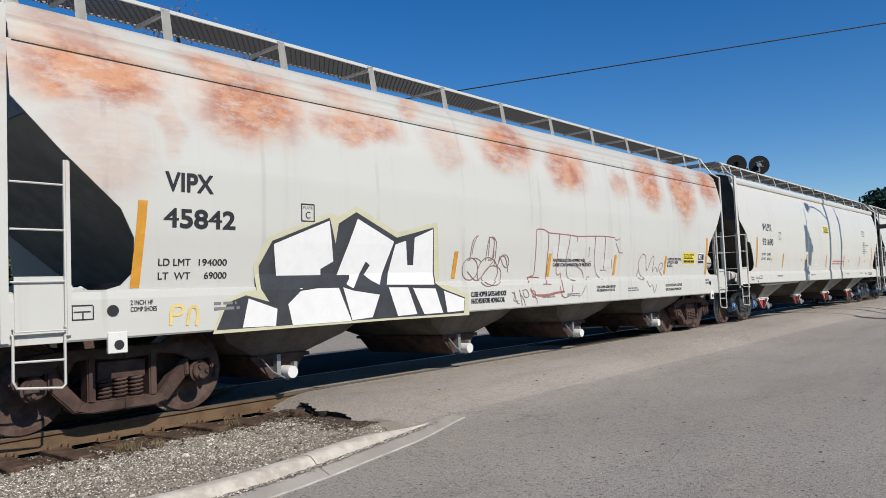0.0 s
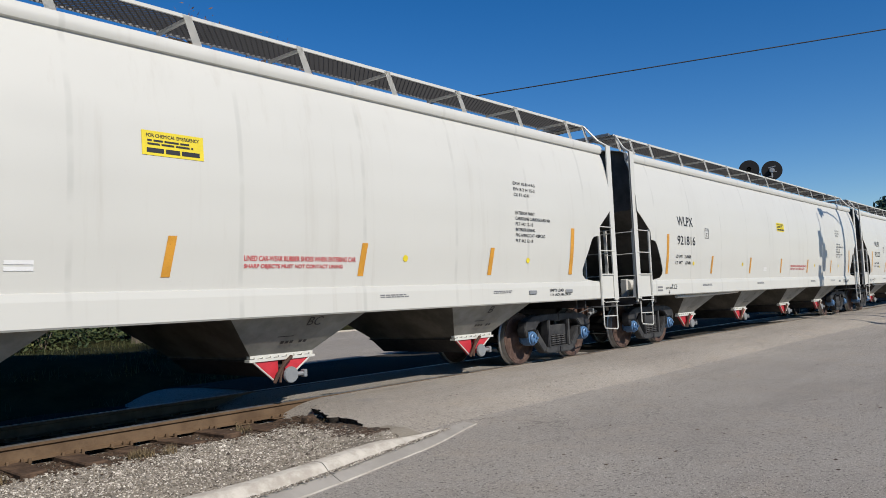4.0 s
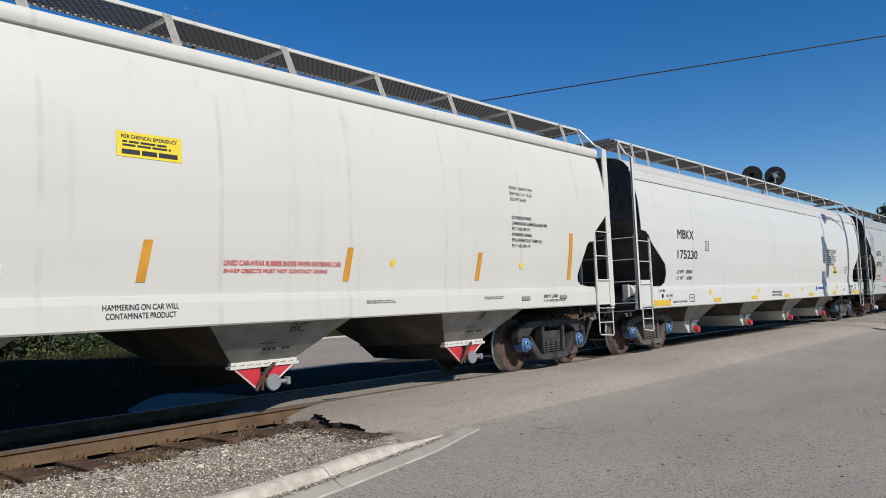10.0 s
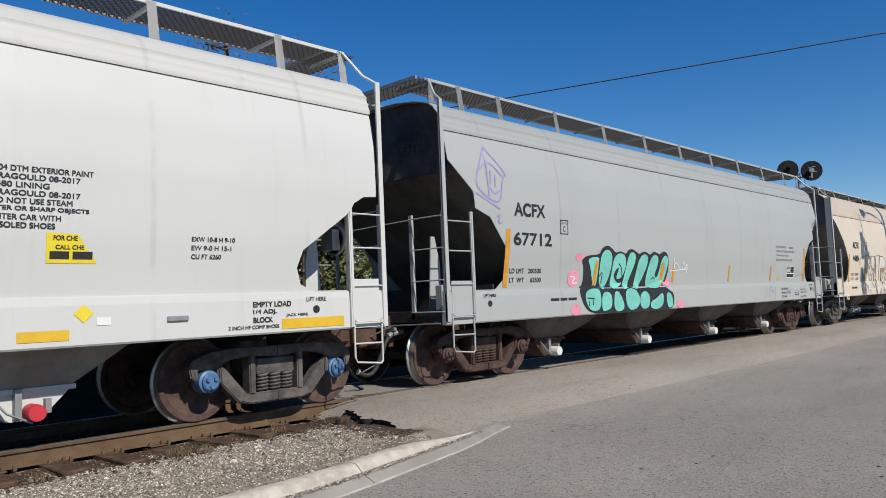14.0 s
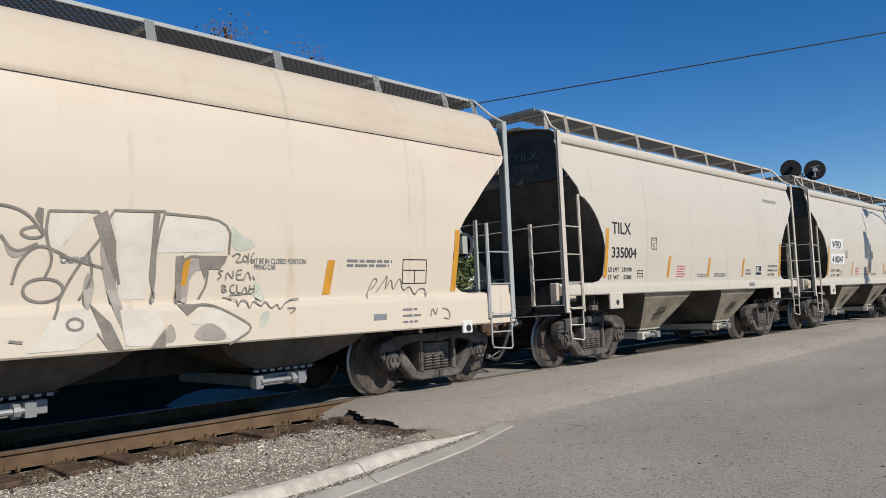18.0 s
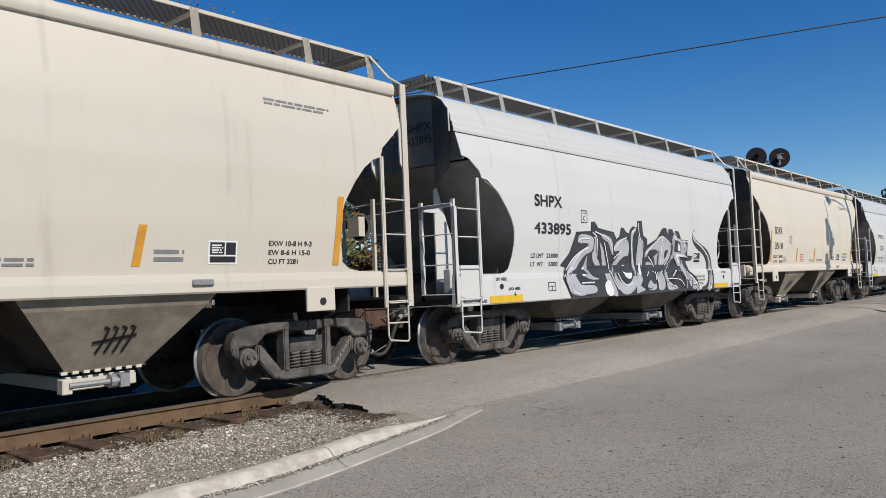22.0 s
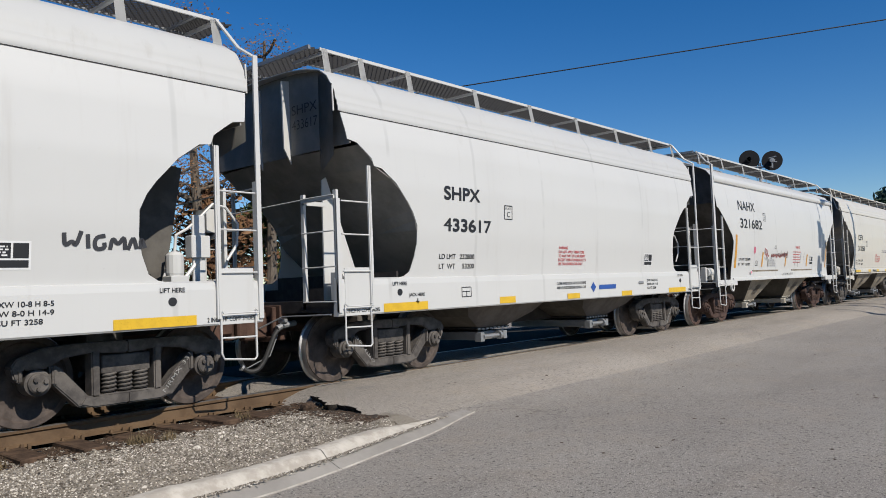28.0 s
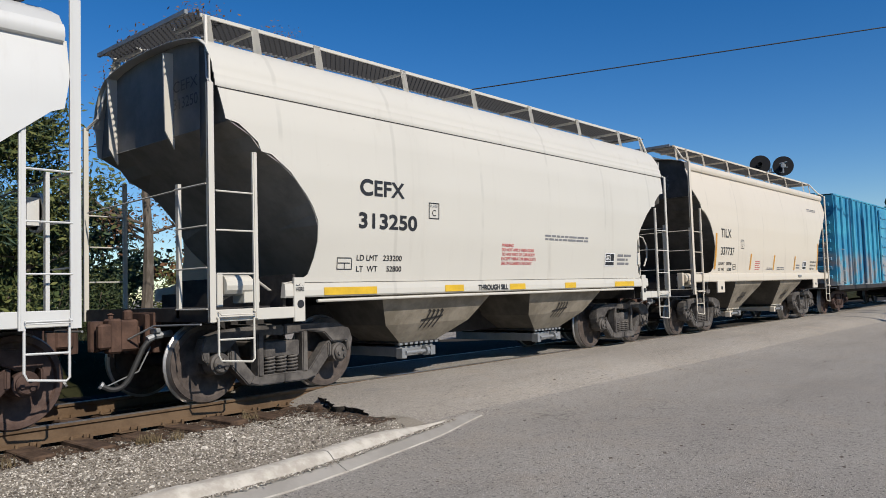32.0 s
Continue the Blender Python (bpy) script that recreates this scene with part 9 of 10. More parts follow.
# kerb stones and the gutter pan before them
kerb = tagged(new("kerb"), "pale worn concrete kerb that bends towards the crossing", "kerb", kind="structure")
edges = [-30, -24, -18, -12, -9, -6, -3.4, -0.9, 1.33, 3.56, 6.11]
for a, b in zip(edges, edges[1:]):
    bm = bmesh.new()
    rows = []
    m = 24
    e = min(b, 5.70)
    for i in range(m + 1):
        x = a + 0.006 + (e - a - 0.012) * i / m
        y = kerb_line(x) + 0.02
        end = smooth(4.1, 5.70, x)
        zt = -0.12 - 0.081 * end + 0.006 * noise.noise((x * 3, 0, 5)) + 0.005 * noise.noise((x * 14, 0, 8))
        w = 0.18 - 0.10 * end
        j = 0.012 * noise.noise((x * 5, 3, 1)) + 0.006 * noise.noise((x * 17, 3, 1))
        rows.append([bm.verts.new(p) for p in ((x, y - 0.03 + j, -0.5), (x, y - 0.03 + j, -0.191), (x, y + 0.015 + j, zt - 0.028), (x, y + 0.05 + j, zt - 0.004), (x, y + w * 0.6, zt), (x, y + w + j, zt - 0.006), (x, y + w + 0.02 + j, zt - 0.03), (x, y + w + 0.02, -0.5))])
    for u, v in zip(rows, rows[1:]):
        for q in range(7):
            bm.faces.new((u[q], v[q], v[q + 1], u[q + 1]))
    bm.faces.new(rows[0]), bm.faces.new(rows[-1])
    bmesh.ops.recalc_face_normals(bm, faces=bm.faces[:])
    part("kerb_stone", bm, CONCRETE, kerb, smooth=True)
    bm = bmesh.new()
    rows = []
    for i in range(m + 1):
        x = a + 0.004 + (b - a - 0.008) * i / m
        y = kerb_line(x) - 0.01
        w = 0.20 + 0.006 * noise.noise((x * 9, 0, 2))
        zo = road_height(x, y - w)
        rows.append([bm.verts.new(p) for p in ((x, y - w, -0.5), (x, y - w, zo + 0.006), (x, y - w + 0.022, zo + 0.012), (x, y - w + 0.03, zo + 0.004), (x, y, max(-0.191, zo + 0.012)), (x, y, -0.5))])
    for u, v in zip(rows, rows[1:]):
        for q in range(5):
            bm.faces.new((u[q], v[q], v[q + 1], u[q + 1])).material_index = 1 if q == 1 else 0
    bmesh.ops.recalc_face_normals(bm, faces=bm.faces[:])
    part("gutter_pan", bm, (GUTTER, CONCRETE), kerb)


# loose stones, dead leaves and weeds
def scatter(name, count, place, size, seed, material, label, category, flat=1.0):
    rnd = random.Random(seed)
    verts, faces = [], []
    shape = [(-1, -1, -0.5), (1, -1, -0.4), (1.1, 1, -0.5), (-0.9, 1, -0.5), (-0.6, -0.5, 0.6), (0.6, -0.6, 0.5), (0.5, 0.7, 0.7), (-0.5, 0.5, 0.55)]
    fs = ((0, 3, 2, 1), (4, 5, 6, 7), (0, 1, 5, 4), (1, 2, 6, 5), (2, 3, 7, 6), (3, 0, 4, 7))
    for i in range(count):
        x, y, z = place(rnd)
        s = rnd.uniform(*size)
        a, b = rnd.uniform(0, 6.28), rnd.uniform(0.6, 1.2)
        ca, sa = math.cos(a), math.sin(a)
        o = len(verts)
        for p in shape:
            px, py, pz = (p[k] * s * (b if k == 0 else 1) * rnd.uniform(0.75, 1.2) for k in range(3))
            verts.append((x + px * ca - py * sa, y + px * sa + py * ca, z + pz * flat + s * 0.25 * flat))
        faces += [tuple(o + q for q in f) for f in fs]
    me = bpy.data.meshes.new(name)
    me.from_pydata(verts, [], faces)
    me.materials.append(material)
    return tagged(new(name, me), label, category, kind="stuff")


def stone_material():
    k = Mat("mixed_grey_ballast_stone", 0.9, 0, 0.25)
    g = k.t.nodes.new("ShaderNodeNewGeometry")
    r = k.t.nodes.new("ShaderNodeValToRGB")
    r.color_ramp.elements[0].color = (0.05, 0.040, 0.032, 1)
    r.color_ramp.elements[1].color = (0.66, 0.61, 0.53, 1)
    for pos, c in ((0.35, (0.145, 0.124, 0.098, 1)), (0.75, (0.30, 0.268, 0.22, 1))):
        e = r.color_ramp.elements.new(pos)
        e.color = c
    k.link(g.outputs["Random Per Island"], r.inputs[0])
    return k.done(k.mix(k.ramp(k.noise(60, 3), 0.5, 0.7), r.outputs[0], (0.225, 0.21, 0.188)))


STONE = stone_material()


def bed_spot(rnd):
    while True:
        x = rnd.uniform(-2.5, 5.7)
        y = rnd.triangular(5.2, 8.6, 6.6)
        on_tie = y > YC - 1.40 and abs((x - 0.1 + 0.255) % 0.51 - 0.255) < 0.15
        if y > kerb_line(x) + 0.2 and x < apron_edge(y) - 0.05 and not on_tie and not (YC - 0.83 < y < YC - 0.68):
            return x, y, ballast_height(x, y)


def inner_spot(rnd):
    x = rnd.uniform(-3, 6.2)
    y = rnd.choice((rnd.uniform(8.22, 9.4), rnd.uniform(9.75, 11.4)))
    return x, y, ballast_height(x, y)


scatter("ballast_stones", 62000, bed_spot, (0.0035, 0.0095), 3, STONE, "small grey ballast stones", "gravel")
scatter("ballast_stones", 420, bed_spot, (0.012, 0.024), 5, STONE, "larger pale ballast stones", "gravel")
scatter("ballast_stones", 3000, inner_spot, (0.008, 0.02), 6, SHADEBED, "ballast stones between the rails, coloured dark for the train's shade", "gravel")


def edge_spot(rnd):
    y = rnd.uniform(5.9, 7.9)
    x = apron_edge(y) - abs(rnd.gauss(0, 0.16)) + 0.02
    return x, y, ballast_height(x, y) + 0.0


LITTER = steel("brown_leaf_litter", (0.026, 0.017, 0.011), (0.083, 0.053, 0.034), 0.95, 0, 20)
def kerb_spot(rnd):
    x = rnd.uniform(0.5, 5.4)
    y = kerb_line(x) - 0.015 - 0.05 * rnd.random() ** 2
    return x, y, max(-0.191, road_height(x, y - 0.2) + 0.012)


scatter("gutter_grit", 1500, kerb_spot, (0.004, 0.009), 12, STONE, "loose grit in the gutter against the kerb", "gravel")
def rail_spot(rnd):
    x = rnd.uniform(-1.5, 5.6)
    y = 7.93 - abs(rnd.gauss(0, 0.34))
    return x, y, ballast_height(x, y) + 0.012


scatter("leaf_litter", 5200, rail_spot, (0.006, 0.020), 17, LITTER, "brown leaf litter and dirt among the ties", "litter", 0.45)
scatter("leaf_litter", 2600, edge_spot, (0.008, 0.026), 7, LITTER, "brown leaf litter along the broken asphalt", "litter", 0.4)
bm = bmesh.new()
bmesh.ops.create_icosphere(bm, subdivisions=2, radius=1.0)
for v in bm.verts:
    v.co *= 1 + 0.3 * noise.noise(v.co * 1.7)
    v.co = (5.08 + v.co.x * 0.10, 7.16 + v.co.y * 0.08, -0.125 + v.co.z * 0.065)
tagged(new("asphalt_lump", mesh_of(bm, "asphalt_lump", LITTER)), "dark lump of broken asphalt beside the apron", "rubble")
scatter("asphalt_crumbs", 170, edge_spot, (0.010, 0.026), 8, BROKEN, "crumbs of broken asphalt", "rubble", 0.7)


def road_spot(rnd):
    x = rnd.uniform(3.5, 22)
    y = rnd.uniform(0.5, 6.8)
    if y > kerb_line(min(x, 5.7)) - 0.6 and x < 6.2:
        y = 3.0
    return x, y, max(road_height(x, y), apron_height(x, y) if y > 5.4 and x > 5.8 else -9)


scatter("road_litter", 240, road_spot, (0.006, 0.018), 19, LITTER, "dark crumbs and bits of leaf on the road", "litter", 0.35)
scatter("road_grit", 160, road_spot, (0.004, 0.010), 9, STONE, "loose grit on the road", "gravel", 0.6)


def gutter_spot(rnd):
    x = rnd.uniform(0.5, 6.6)
    y = kerb_line(x) - 0.015 - abs(rnd.gauss(0, 0.03)) if x < 5.72 else kerb_line(x) + rnd.uniform(-0.15, 0.25)
    return x, y, max(-0.192, road_height(x, y)) if x < 5.72 else road_height(x, y)


scatter("gutter_grit", 1500, gutter_spot, (0.003, 0.008), 29, STONE, "grit along the foot of the kerb", "gravel", 0.7)


def blades(name, spots, seed, material, height, label):
    rnd = random.Random(seed)
    verts, faces = [], []
    for x, y, z, r, cnt in spots:
        for i in range(cnt):
            a = rnd.uniform(0, 6.28)
            q = r * math.sqrt(rnd.random())
            px, py = x + q * math.cos(a), y + q * math.sin(a)
            h, lean, w = rnd.uniform(0.4, 1) * height, rnd.uniform(0, 0.7) * height, rnd.uniform(0.003, 0.006)
            d = rnd.uniform(0, 6.28)
            o = len(verts)
            verts += [(px - w * math.sin(d), py + w * math.cos(d), z), (px + w * math.sin(d), py - w * math.cos(d), z), (px + lean * math.cos(d), py + lean * math.sin(d), z + h)]
            faces.append((o, o + 1, o + 2))
    me = bpy.data.meshes.new(name)
    me.from_pydata(verts, [], faces)
    me.materials.append(material)
    return tagged(new(name, me), label, "weeds", kind="stuff")


STRAW = plain("dry_straw", (0.165, 0.12, 0.06), 0.8, 0, 0.4, 30)
blades("dry_weeds", [(3.05, 7.25, -0.2, 0.13, 220), (3.3, 7.15, -0.2, 0.08, 60), (4.4, 7.5, -0.18, 0.1, 60), (1.8, 7.3, -0.2, 0.08, 40), (5.2, 7.0, -0.2, 0.1, 50)], 3, STRAW, 0.12, "tufts of dry weeds beside the rail")


# ---- beyond the track ----
def bark(name, a, b):
    k = Mat(name, 0.95)
    col = k.mix(k.ramp(k.noise(3, 6, 0.7, (3, 3, 0.5)), 0.4, 0.6), a, b)
    k.bump(k.noise(6, 5, 0.7, (4, 4, 0.6)), 0.8, 0.03)
    return k.done(col)


def leaf(name, a, b):
    k = Mat(name, 0.7, 0, 0.3)
    g = k.t.nodes.new("ShaderNodeNewGeometry")
    return k.done(k.mix(k.ramp(g.outputs["Random Per Island"], 0.0, 1.0), a, b))


BARK = bark("grey_brown_bark", (0.075, 0.06, 0.045), (0.128, 0.105, 0.083))
PINE = leaf("dark_green_needles", (0.022, 0.045, 0.03), (0.053, 0.083, 0.045))
OLIVE = leaf("olive_green_leaves", (0.038, 0.056, 0.015), (0.112, 0.12, 0.034))
RUSSET = leaf("russet_autumn_leaves", (0.098, 0.045, 0.022), (0.18, 0.098, 0.045))
HEDGE = leaf("dark_hedge_leaves", (0.015, 0.03, 0.011), (0.053, 0.068, 0.022))


def tree(x, y, height, spread, leaves, count, seed, label, lsize=0.16, bare=0.25, tuft=False):
    rnd = random.Random(seed)
    top = new("tree")
    tagged(top, label, "tree", "trees behind the track")
    top.location = (x, y, -0.1)
    bm = bmesh.new()
    tips = []
    trunk = [Vector((0.1 * math.sin(k), 0.08 * math.cos(1.7 * k), height * 0.95 * k / 6)) for k in range(7)]
    rings = []
    for k, p in enumerate(trunk):
        r = 0.02 * height * (1 - 0.85 * k / 6) + 0.02
        rings.append([bm.verts.new(p + Vector((r * math.cos(a), r * math.sin(a), 0))) for a in [q * math.pi / 4 for q in range(8)]])
    for u, v in zip(rings, rings[1:]):
        for q in range(8):
            bm.faces.new((u[q], u[(q + 1) % 8], v[(q + 1) % 8], v[q]))
    for k in range(16):
        z = height * rnd.uniform(bare, 0.92)
        base = trunk[0].lerp(trunk[6], z / (height * 0.95))
        a = k * 2.4 + rnd.uniform(-0.4, 0.4)
        reach = spread * (1.05 - 0.75 * (z / height)) * rnd.uniform(0.6, 1.1) if tuft else spread * math.sin(math.pi * min(0.95, 0.25 + 0.7 * z / height)) * rnd.uniform(0.6, 1.1)
        mid = base + Vector((math.cos(a), math.sin(a), 0.35)) * reach * 0.5
        tip = base + Vector((math.cos(a), math.sin(a), rnd.uniform(0.25, 0.7))) * reach
        add_rod(bm, [base, mid, tip], 0.03 + 0.003 * height, 5)
        tips += [mid, tip, mid.lerp(tip, 0.5)]
        for j in range(3):
            t2 = mid.lerp(tip, rnd.uniform(0.2, 0.9)) + Vector((rnd.gauss(0, 1), rnd.gauss(0, 1), rnd.gauss(0.3, 0.5))) * reach * 0.28
            add_rod(bm, [mid.lerp(tip, 0.3), t2], 0.015, 4)
            tips.append(t2)
    tips.append(trunk[6])
    part("trunk", bm, BARK, top)
    verts, faces = [], []
    for i in range(count):
        c = rnd.choice(tips)
        p = c + Vector((rnd.gauss(0, 1), rnd.gauss(0, 1), rnd.gauss(0, 0.8))) * spread * 0.16
        s = lsize * rnd.uniform(0.5, 1.3)
        u = Vector((rnd.gauss(0, 1), rnd.gauss(0, 1), rnd.gauss(0, 1))).normalized()
        v = u.orthogonal().normalized() * s * (0.18 if tuft else 0.5)
        u = u * s
        o = len(verts)
        verts += [p - u, p + v, p + u, p - v]
        faces.append((o, o + 1, o + 2, o + 3))
    me = bpy.data.meshes.new("crown")
    me.from_pydata([tuple(q) for q in verts], [], faces)
    me.materials.append(leaves)
    part("crown", me, None, top)
    return top


tree(9.4, 32.4, 12.9, 3.8, PINE, 9000, 1, "tall dark green pine with loose tufts", 0.22, 0.15, True)
tree(4.3, 33.4, 11.8, 4.0, PINE, 8000, 2, "dark green pine behind the grassy verge", 0.22, 0.12, True)
tree(10.9, 32.4, 9.1, 3.0, OLIVE, 8000, 3, "olive green broad-leaved tree", 0.15, 0.1)
tree(16.0, 32.4, 13.2, 3.0, RUSSET, 3800, 4, "thin russet autumn tree with bare twigs", 0.10, 0.3)
tree(23.6, 32.9, 15.6, 3.5, RUSSET, 3400, 5, "nearly bare autumn tree", 0.10, 0.3)
tree(19.6, 33.4, 16.2, 3.3, RUSSET, 3400, 11, "tall thin russet tree with bare twigs", 0.10, 0.3)
tree(-2.6, 32.4, 11.6, 4.6, OLIVE, 7000, 6, "olive green broad-leaved tree", 0.16, 0.08)
tree(-10.5, 33.9, 12.8, 5.0, PINE, 7000, 7, "dark green pine behind the grassy verge", 0.24, 0.1, True)
tree(8.4, 32.9, 9.0, 3.4, OLIVE, 7000, 8, "olive green broad-leaved tree", 0.18, 0.05)
tree(-18.6, 32.9, 12.4, 5.0, OLIVE, 5000, 9, "olive green broad-leaved tree", 0.2, 0.08)
tree(86.8, 15.4, 9.8, 2.3, PINE, 5000, 10, "distant dark green tree beside the road", 0.4, 0.5)


def bush(x, y, r, h, seed, leaves=None):
    rnd = random.Random(seed)
    verts, faces = [], []
    for i in range(1500):
        a, e = rnd.uniform(0, 6.28), math.acos(rnd.uniform(-0.1, 1))
        q = rnd.uniform(0.55, 1.05) * (1 + 0.25 * math.sin(3 * a + seed))
        p = Vector((x + r * q * math.sin(e) * math.cos(a), y + r * q * math.sin(e) * math.sin(a), -0.05 + h * q * math.cos(e)))
        u = Vector((rnd.gauss(0, 1), rnd.gauss(0, 1), rnd.gauss(0, 1))).normalized()
        v = u.orthogonal().normalized() * 0.05
        u = u * 0.11 * rnd.uniform(0.6, 1.3)
        o = len(verts)
        verts += [tuple(p - u), tuple(p + v), tuple(p + u), tuple(p - v)]
        faces.append((o, o + 1, o + 2, o + 3))
    top = new("bush")
    tagged(top, "dense dark green bush on the verge", "bush", "bushes behind the track")
    me = bpy.data.meshes.new("foliage")
    me.from_pydata(verts, [], faces)
    me.materials.append(leaves or HEDGE)
    part("foliage", me, None, top)
    bm = bmesh.new()
    for k in range(4):
        add_rod(bm, [(x, y, -0.2), (x + r * 0.5 * math.cos(k * 1.6), y + r * 0.5 * math.sin(k * 1.6), h * 0.6)], 0.025, 5)
    part("stem", bm, BARK, top)


rnd = random.Random(21)
for i in range(20):
    bush(-13.6 + i * 1.75 + rnd.uniform(-0.5, 0.5), 33.0 + rnd.uniform(-0.5, 3.0), rnd.uniform(1.1, 2.0), rnd.uniform(1.4, 3.2), i, OLIVE if i % 4 == 2 else None)
grass_spots = []
for i in range(420):
    gx0, gy0 = rnd.uniform(-14, 8.8), rnd.uniform(11.6, 20)
    grass_spots.append((gx0, gy0, bank(gx0, gy0) - 0.75 * smooth(8.3, 10.0, gx0) - 0.04, 0.5, 40))
blades("verge_grass", grass_spots, 5, leaf("yellow_green_grass", (0.035, 0.05, 0.015), (0.1, 0.095, 0.04)), 0.22, "rough grass on the far verge")
weed_spots = []
for i in range(26):
    gx0, gy0 = rnd.uniform(6.6, 9.2), rnd.uniform(12.6, 14.4)
    weed_spots.append((gx0, gy0, bank(gx0, gy0) - 0.75 * smooth(8.3, 10.0, gx0) - 0.03, 0.22, 70))
blades("tall_weeds", weed_spots, 8, leaf("dull_weed_leaves", (0.03, 0.035, 0.015), (0.09, 0.08, 0.05)), 0.42, "tall dull weeds at the end of the far verge")


for i in range(15):
    tree(13.7 + i * 3.6 + rnd.uniform(-1, 1), 36 + rnd.uniform(-2, 5), rnd.uniform(5.2, 7.6), rnd.uniform(2.4, 3.2), (OLIVE, PINE, RUSSET, OLIVE)[i % 4], 3600, 40 + i, ("olive green tree beyond the far road", "dark green pine beyond the far road", "russet autumn tree beyond the far road", "olive green tree beyond the far road")[i % 4], 0.24, 0.05)
for i in range(9):
    bush(-10.6 + i * 2.4 + rnd.uniform(-0.4, 0.4), 33.0 + rnd.uniform(-0.5, 1.5), rnd.uniform(1.4, 2.2), rnd.uniform(3.2, 5.0), 60 + i, OLIVE if i % 3 == 1 else None)


def road_car(colour, label):
    """A small car with dark windows that drives to -x."""
    white = plain(colour + "_car_paint", {"white": (0.78, 0.79, 0.80), "red": (0.38, 0.02, 0.025)}.get(colour, (0.02, 0.02, 0.022)), 0.25, 0, 0.03)
    glass = plain("dark_car_glass", (0.015, 0.019, 0.022), 0.08, 0, 0.1)
    car = new("car")
    tagged(car, label, "car")
    body = [(-2.2, 0.35), (-2.25, 0.75), (-1.9, 0.95), (-1.2, 1.0), (-0.6, 1.45), (0.9, 1.5), (1.75, 1.05), (2.2, 0.95), (2.25, 0.4), (1.9, 0.28), (-1.9, 0.28)]
    bm = prism(body, -0.85, 0.85)
    bmesh.ops.bevel(bm, geom=bm.edges[:], offset=0.06, segments=2, affect="EDGES")
    part("body", bm, white, car, smooth=True)
    for yy in (-0.865, 0.865):
        for poly in ([(-1.05, 1.0), (-0.55, 1.38), (0.1, 1.41), (0.1, 1.0)], [(0.18, 1.0), (0.18, 1.41), (0.85, 1.42), (1.45, 1.02)]):
            part("window", prism(poly, yy - 0.006, yy + 0.006), glass, car)
    tyre = mesh_of(lathe([(0.1, -0.1), (0.2, -0.1), (0.21, -0.09), (0.31, -0.09), (0.33, -0.06), (0.33, 0.06), (0.31, 0.09), (0.1, 0.09)], 20), "wheel", RUBBER, True)
    rim = mesh_of(lathe([(0.02, -0.11), (0.2, -0.105), (0.2, -0.05)], 16), "rim", GALV, True)
    for xx in (-1.35, 1.35):
        for yy in (-0.80, 0.80):
            w = at(part("wheel", tyre, None, car), xx, yy, 0.33)
            part("rim", rim, None, w)
    for xx in (-2.24, 2.24):
        for yy in (-0.6, 0.6):
            part("lamp", boxes((xx - 0.03, xx + 0.03, yy - 0.15, yy + 0.15, 0.68, 0.82), bevel=0.01), DECALW, car)
    return car


DRIVING = [(road_car("white", "white car that drives along the far road"), 27.3, (107.0, 13.5)),
           (road_car("black", "black car that drives along the far road"), 24.5, (116.2, 13.5)),
           (road_car("white", "second white car that drives along the far road"), 27.3, (114.1, 13.5)),
           (road_car("red", "red car that drives along the far road"), 30.0, (103.9, 13.5))]


# ---- signal, poles and wires ----
def signal_mast():
    top = new("railway_signal")
    tagged(top, "tall railway signal mast with two round black signal heads", "railway signal")
    alu = plain("dull_aluminium_paint", (0.338, 0.345, 0.352), 0.5, 0.3)
    dull = plain("dull_black_paint", (0.009, 0.009, 0.011), 0.9, 0, 0.2)
    x, y = 35.35, 11.55
    part("mast", lathe([(0.1, -0.3), (0.1, 3.0), (0.08, 3.0), (0.07, 6.4)], 12, "z", (x, y, 0)), alu, top)
    part("base", boxes((x - 0.35, x + 0.35, y - 0.35, y + 0.35, -0.4, 0.3), bevel=0.03), CONCRETE, top)
    toward = Vector((-x, -y, -0.5)).normalized()
    part("cross_arm", rod((35.18, 11.95, 6.26), (35.44, 11.02, 6.17), r=0.035, seg=8), alu, top)
    for c, face in ((Vector((35.18, 11.95, 6.60)), toward), (Vector((35.44, 11.02, 6.455)), -toward)):
        q = Matrix.Translation(c) @ face.to_track_quat("Y", "Z").to_matrix().to_4x4()
        near = face is toward
        disc = lathe([(0.001, 0.0), (0.44, 0.0), (0.45, -0.015), (0.44, -0.03), (0.001, -0.03)], 32)
        hood = lathe([(0.11, 0.0), (0.115, 0.28), (0.10, 0.28), (0.095, 0.0), (0.11, 0.0)], 18)
        lens = lathe([(0.001, 0.03), (0.09, 0.02), (0.095, 0.0)], 16)
        back = merged([lathe([(0.001, -0.03), (0.10, -0.03), (0.12, -0.08), (0.10, -0.22), (0.001, -0.23)], 14), boxes((-0.03, 0.03, -0.2, -0.1, -0.34, 0.0)), rod((-0.14, -0.2, 0.1), (0.18, -0.22, 0.16), r=0.025), rod((-0.05, -0.2, -0.05), (0.2, -0.22, -0.1), r=0.02)])
        for bm, name, mat in ((disc, "background_disc", dull), (hood, "hood", dull), (lens, "lens", GREYCAST), (back, "lamp_case", dull if near else alu)):
            bm.transform(q)
            part(name, bm, mat, top, smooth=True)
    part("ladder", merged([rod((x + 0.14, y - 0.2, 0.2), (x + 0.14, y - 0.2, 6.1), r=0.015), rod((x + 0.14, y + 0.2, 0.2), (x + 0.14, y + 0.2, 6.1), r=0.015)] + [rod((x + 0.14, y - 0.2, 0.4 + 0.35 * i), (x + 0.14, y + 0.2, 0.4 + 0.35 * i), r=0.01) for i in range(17)]), alu, top)


signal_mast()


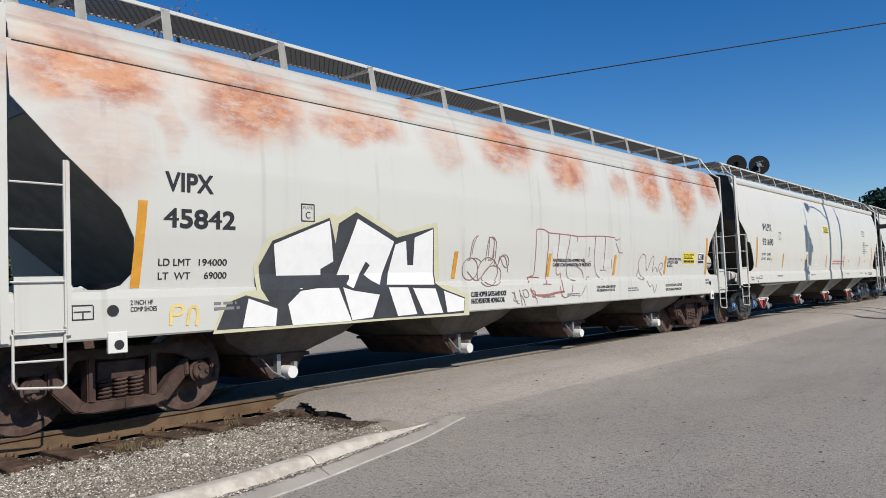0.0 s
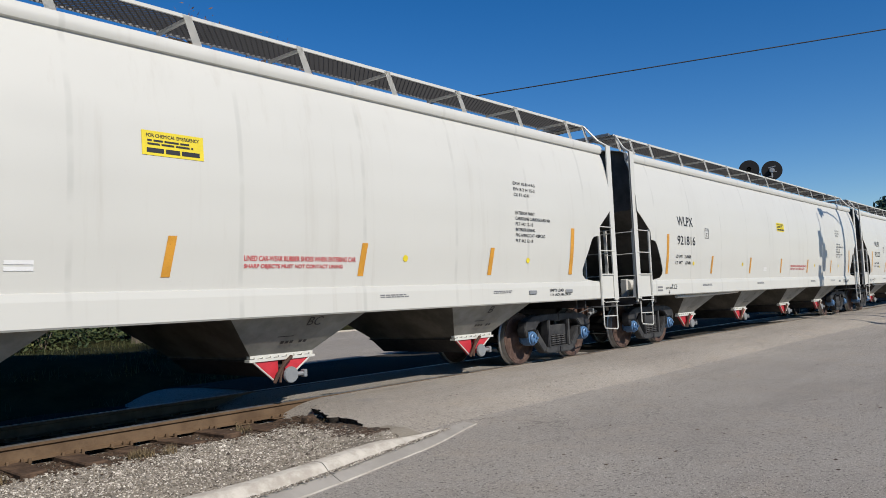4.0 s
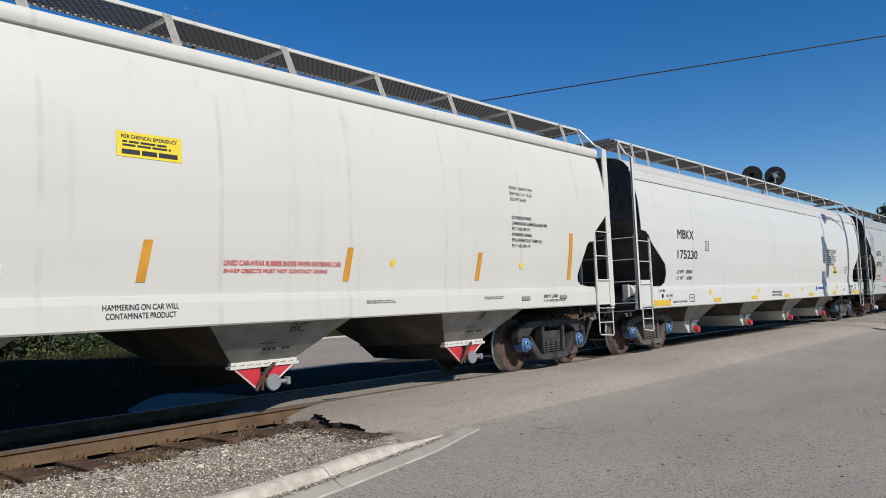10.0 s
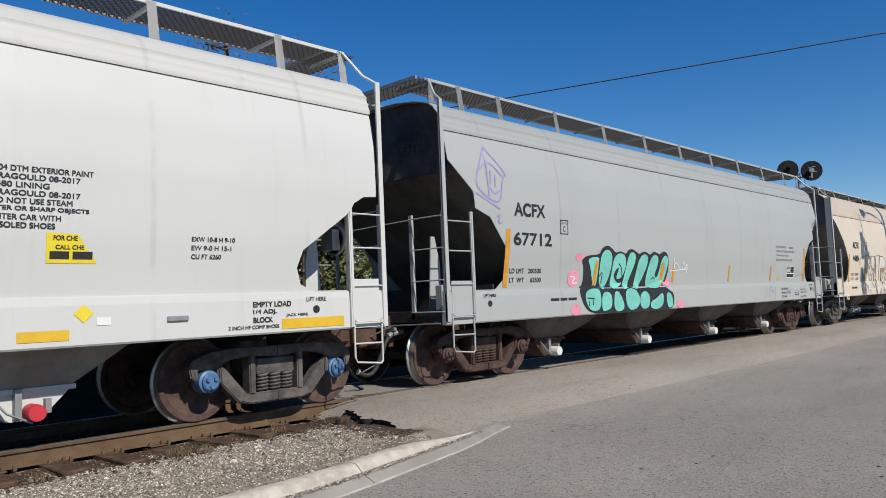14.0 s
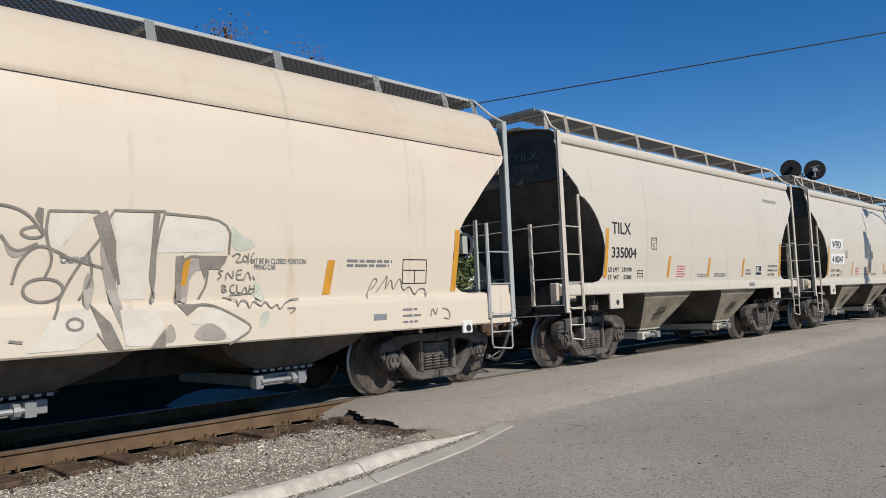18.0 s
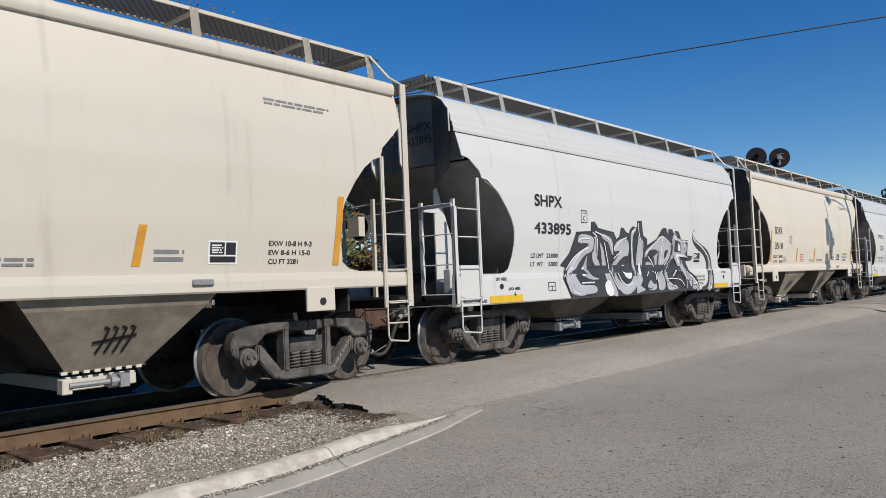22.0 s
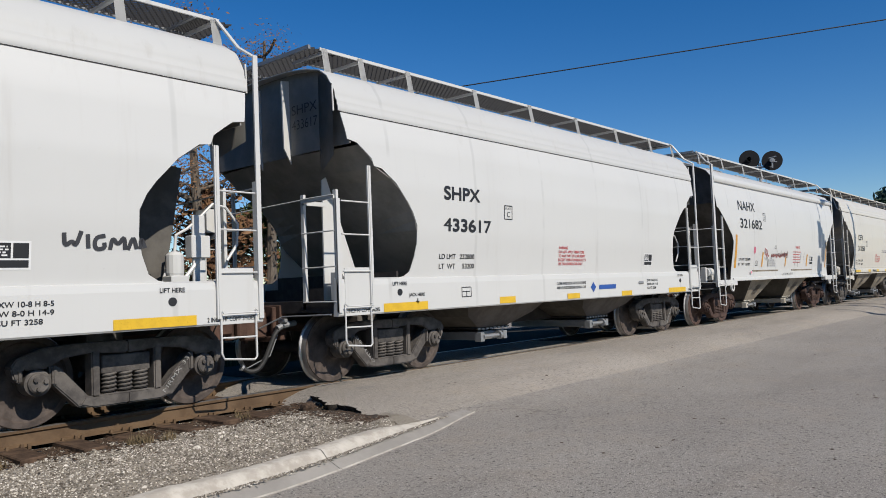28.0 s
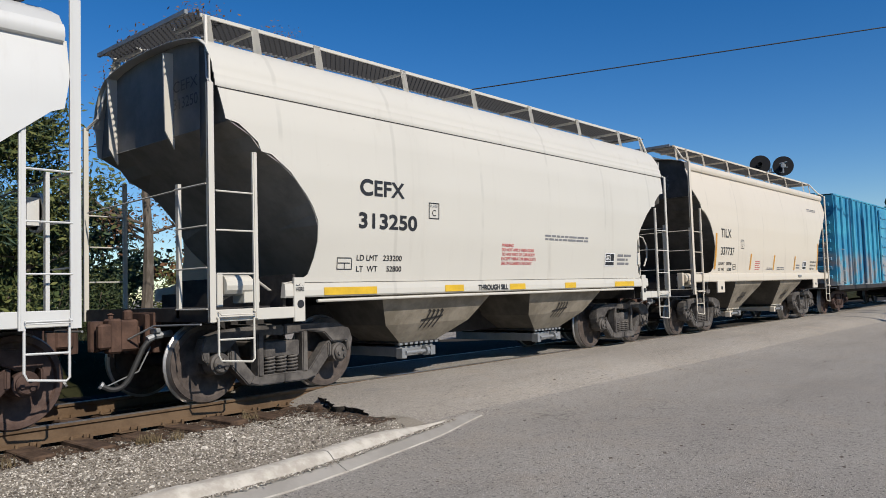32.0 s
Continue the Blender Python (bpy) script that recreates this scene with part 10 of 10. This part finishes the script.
def utility_pole(x, y, h, lamp, label):
    top = new("utility_pole")
    tagged(top, label, "utility pole", "utility poles")
    top.location = (x, y, -0.3)
    part("pole", lathe([(0.15, 0), (0.10, h)], 12, "z"), BARK, top)
    part("crossarm", boxes((-0.05, 0.05, -1.0, 1.0, h - 0.5, h - 0.38), bevel=0.01), BARK, top)
    for yy in (-0.9, -0.45, 0.45, 0.9):
        part("insulator", lathe([(0.02, h - 0.38), (0.045, h - 0.36), (0.05, h - 0.28), (0.03, h - 0.22)], 10, "z", (0, yy, 0)), GALV, top)
    if lamp:
        z = lamp
        part("lamp_arm", rod((0, 0, z - 0.35), (-0.8, 0.0, z - 0.02), (-1.6, 0.0, z + 0.12), (-2.3, 0.0, z + 0.1), r=0.03, seg=8), GALV, top)
        part("lamp_head", merged([boxes((-2.75, -2.2, -0.13, 0.13, z + 0.02, z + 0.16), bevel=0.03), lathe([(0.02, z - 0.12), (0.12, z - 0.08), (0.14, z + 0.03)], 12, "z", (-2.55, 0, 0))]), GALV, top)
    return top


utility_pole(30.22, 2.19, 10.77, 8.16, "wooden utility pole with a street lamp on an arm")
utility_pole(31.92, 2.19, 8.0, 0, "short wooden utility pole beside the road")
utility_pole(7.75, 36.35, 8.1, 0, "wooden utility pole behind the trees")


def wire(name, a, b, sag, r, label, extra=None):
    a, b = Vector(a), Vector(b)
    pts = [a.lerp(b, k / 24) - Vector((0, 0, sag * 4 * (k / 24) * (1 - k / 24))) for k in range(25)]
    return tagged(new(name, mesh_of(rod(*pts, r=r, seg=5), name, RUBBER, True)), label, "cable")


wire("overhead_cable", (7.75, 36.35, 6.54), (30.22, 2.19, 9.96), 0.0, 0.022, "black overhead cable across the road")


def crossing_signal(x, y):
    """A mast of road signals at the crossing."""
    top = new("crossing_signal")
    tagged(top, "crossing signal mast with black signal heads", "crossing signal")
    top.location = (x, y, -0.25)
    part("mast", lathe([(0.075, 0), (0.07, 4.0), (0.035, 4.05), (0.03, 6.62)], 12, "z"), GALV, top)
    part("base", lathe([(0.3, 0), (0.3, 0.1), (0.12, 0.2), (0.09, 0.5)], 12, "z"), GALV, top)
    for z, dx, dy in ((4.38, -0.28, -0.1), (4.95, 0.25, 0.1), (5.47, -0.2, 0.0)):
        head = part("signal_head", boxes((dx - 0.16, dx + 0.16, dy - 0.14, dy + 0.14, z - 0.36, z + 0.36), bevel=0.02), BLACK, top)
        part("visor", lathe([(0.10, 0.0), (0.11, 0.22), (0.10, 0.22), (0.09, 0.0)], 12, "x", (dx + 0.15, dy, z + 0.1)), BLACK, head)
        part("bracket", rod((0, 0, z), (dx, dy, z), r=0.025), GALV, top)
    part("mechanism_box", boxes((-0.25, 0.25, -0.2, 0.2, 0.95, 1.55), (-0.12, 0.12, -0.15, 0.15, 0.5, 0.95), bevel=0.02), GALV, top)
    part("side_arm", rod((0, 0, 2.98), (0.0, 0.98, 2.98), r=0.03, seg=8), BLACK, top)
    part("arm_plate", boxes((-0.02, 0.02, 0.45, 1.02, 2.93, 3.07), bevel=0.004), BLACK, top)


crossing_signal(27.39, 3.98)


# ---- motion ----
def rolled(t):
    return lerp_table(ROLLED, t)


def motions():
    for car, x in CARS:
        walk(car, [(t, pose(x - d, YC, 0)) for t, d in ROLLED])
    for car, y, (x, v) in DRIVING:
        walk(car, [(t, pose(x - v * t, y, -0.29)) for t in (0.0, 16.0, 32.0)])
    times = [k / 15 for k in range(481)]
    rolls = [rolled(t) / WHEEL_R for t in times]
    for ws, x in ROLLING:
        walk(ws, [(t, Matrix.LocRotScale((x, 0, WHEEL_R), Euler((0, -a, 0)), None)) for t, a in zip(times, rolls)])


motions()
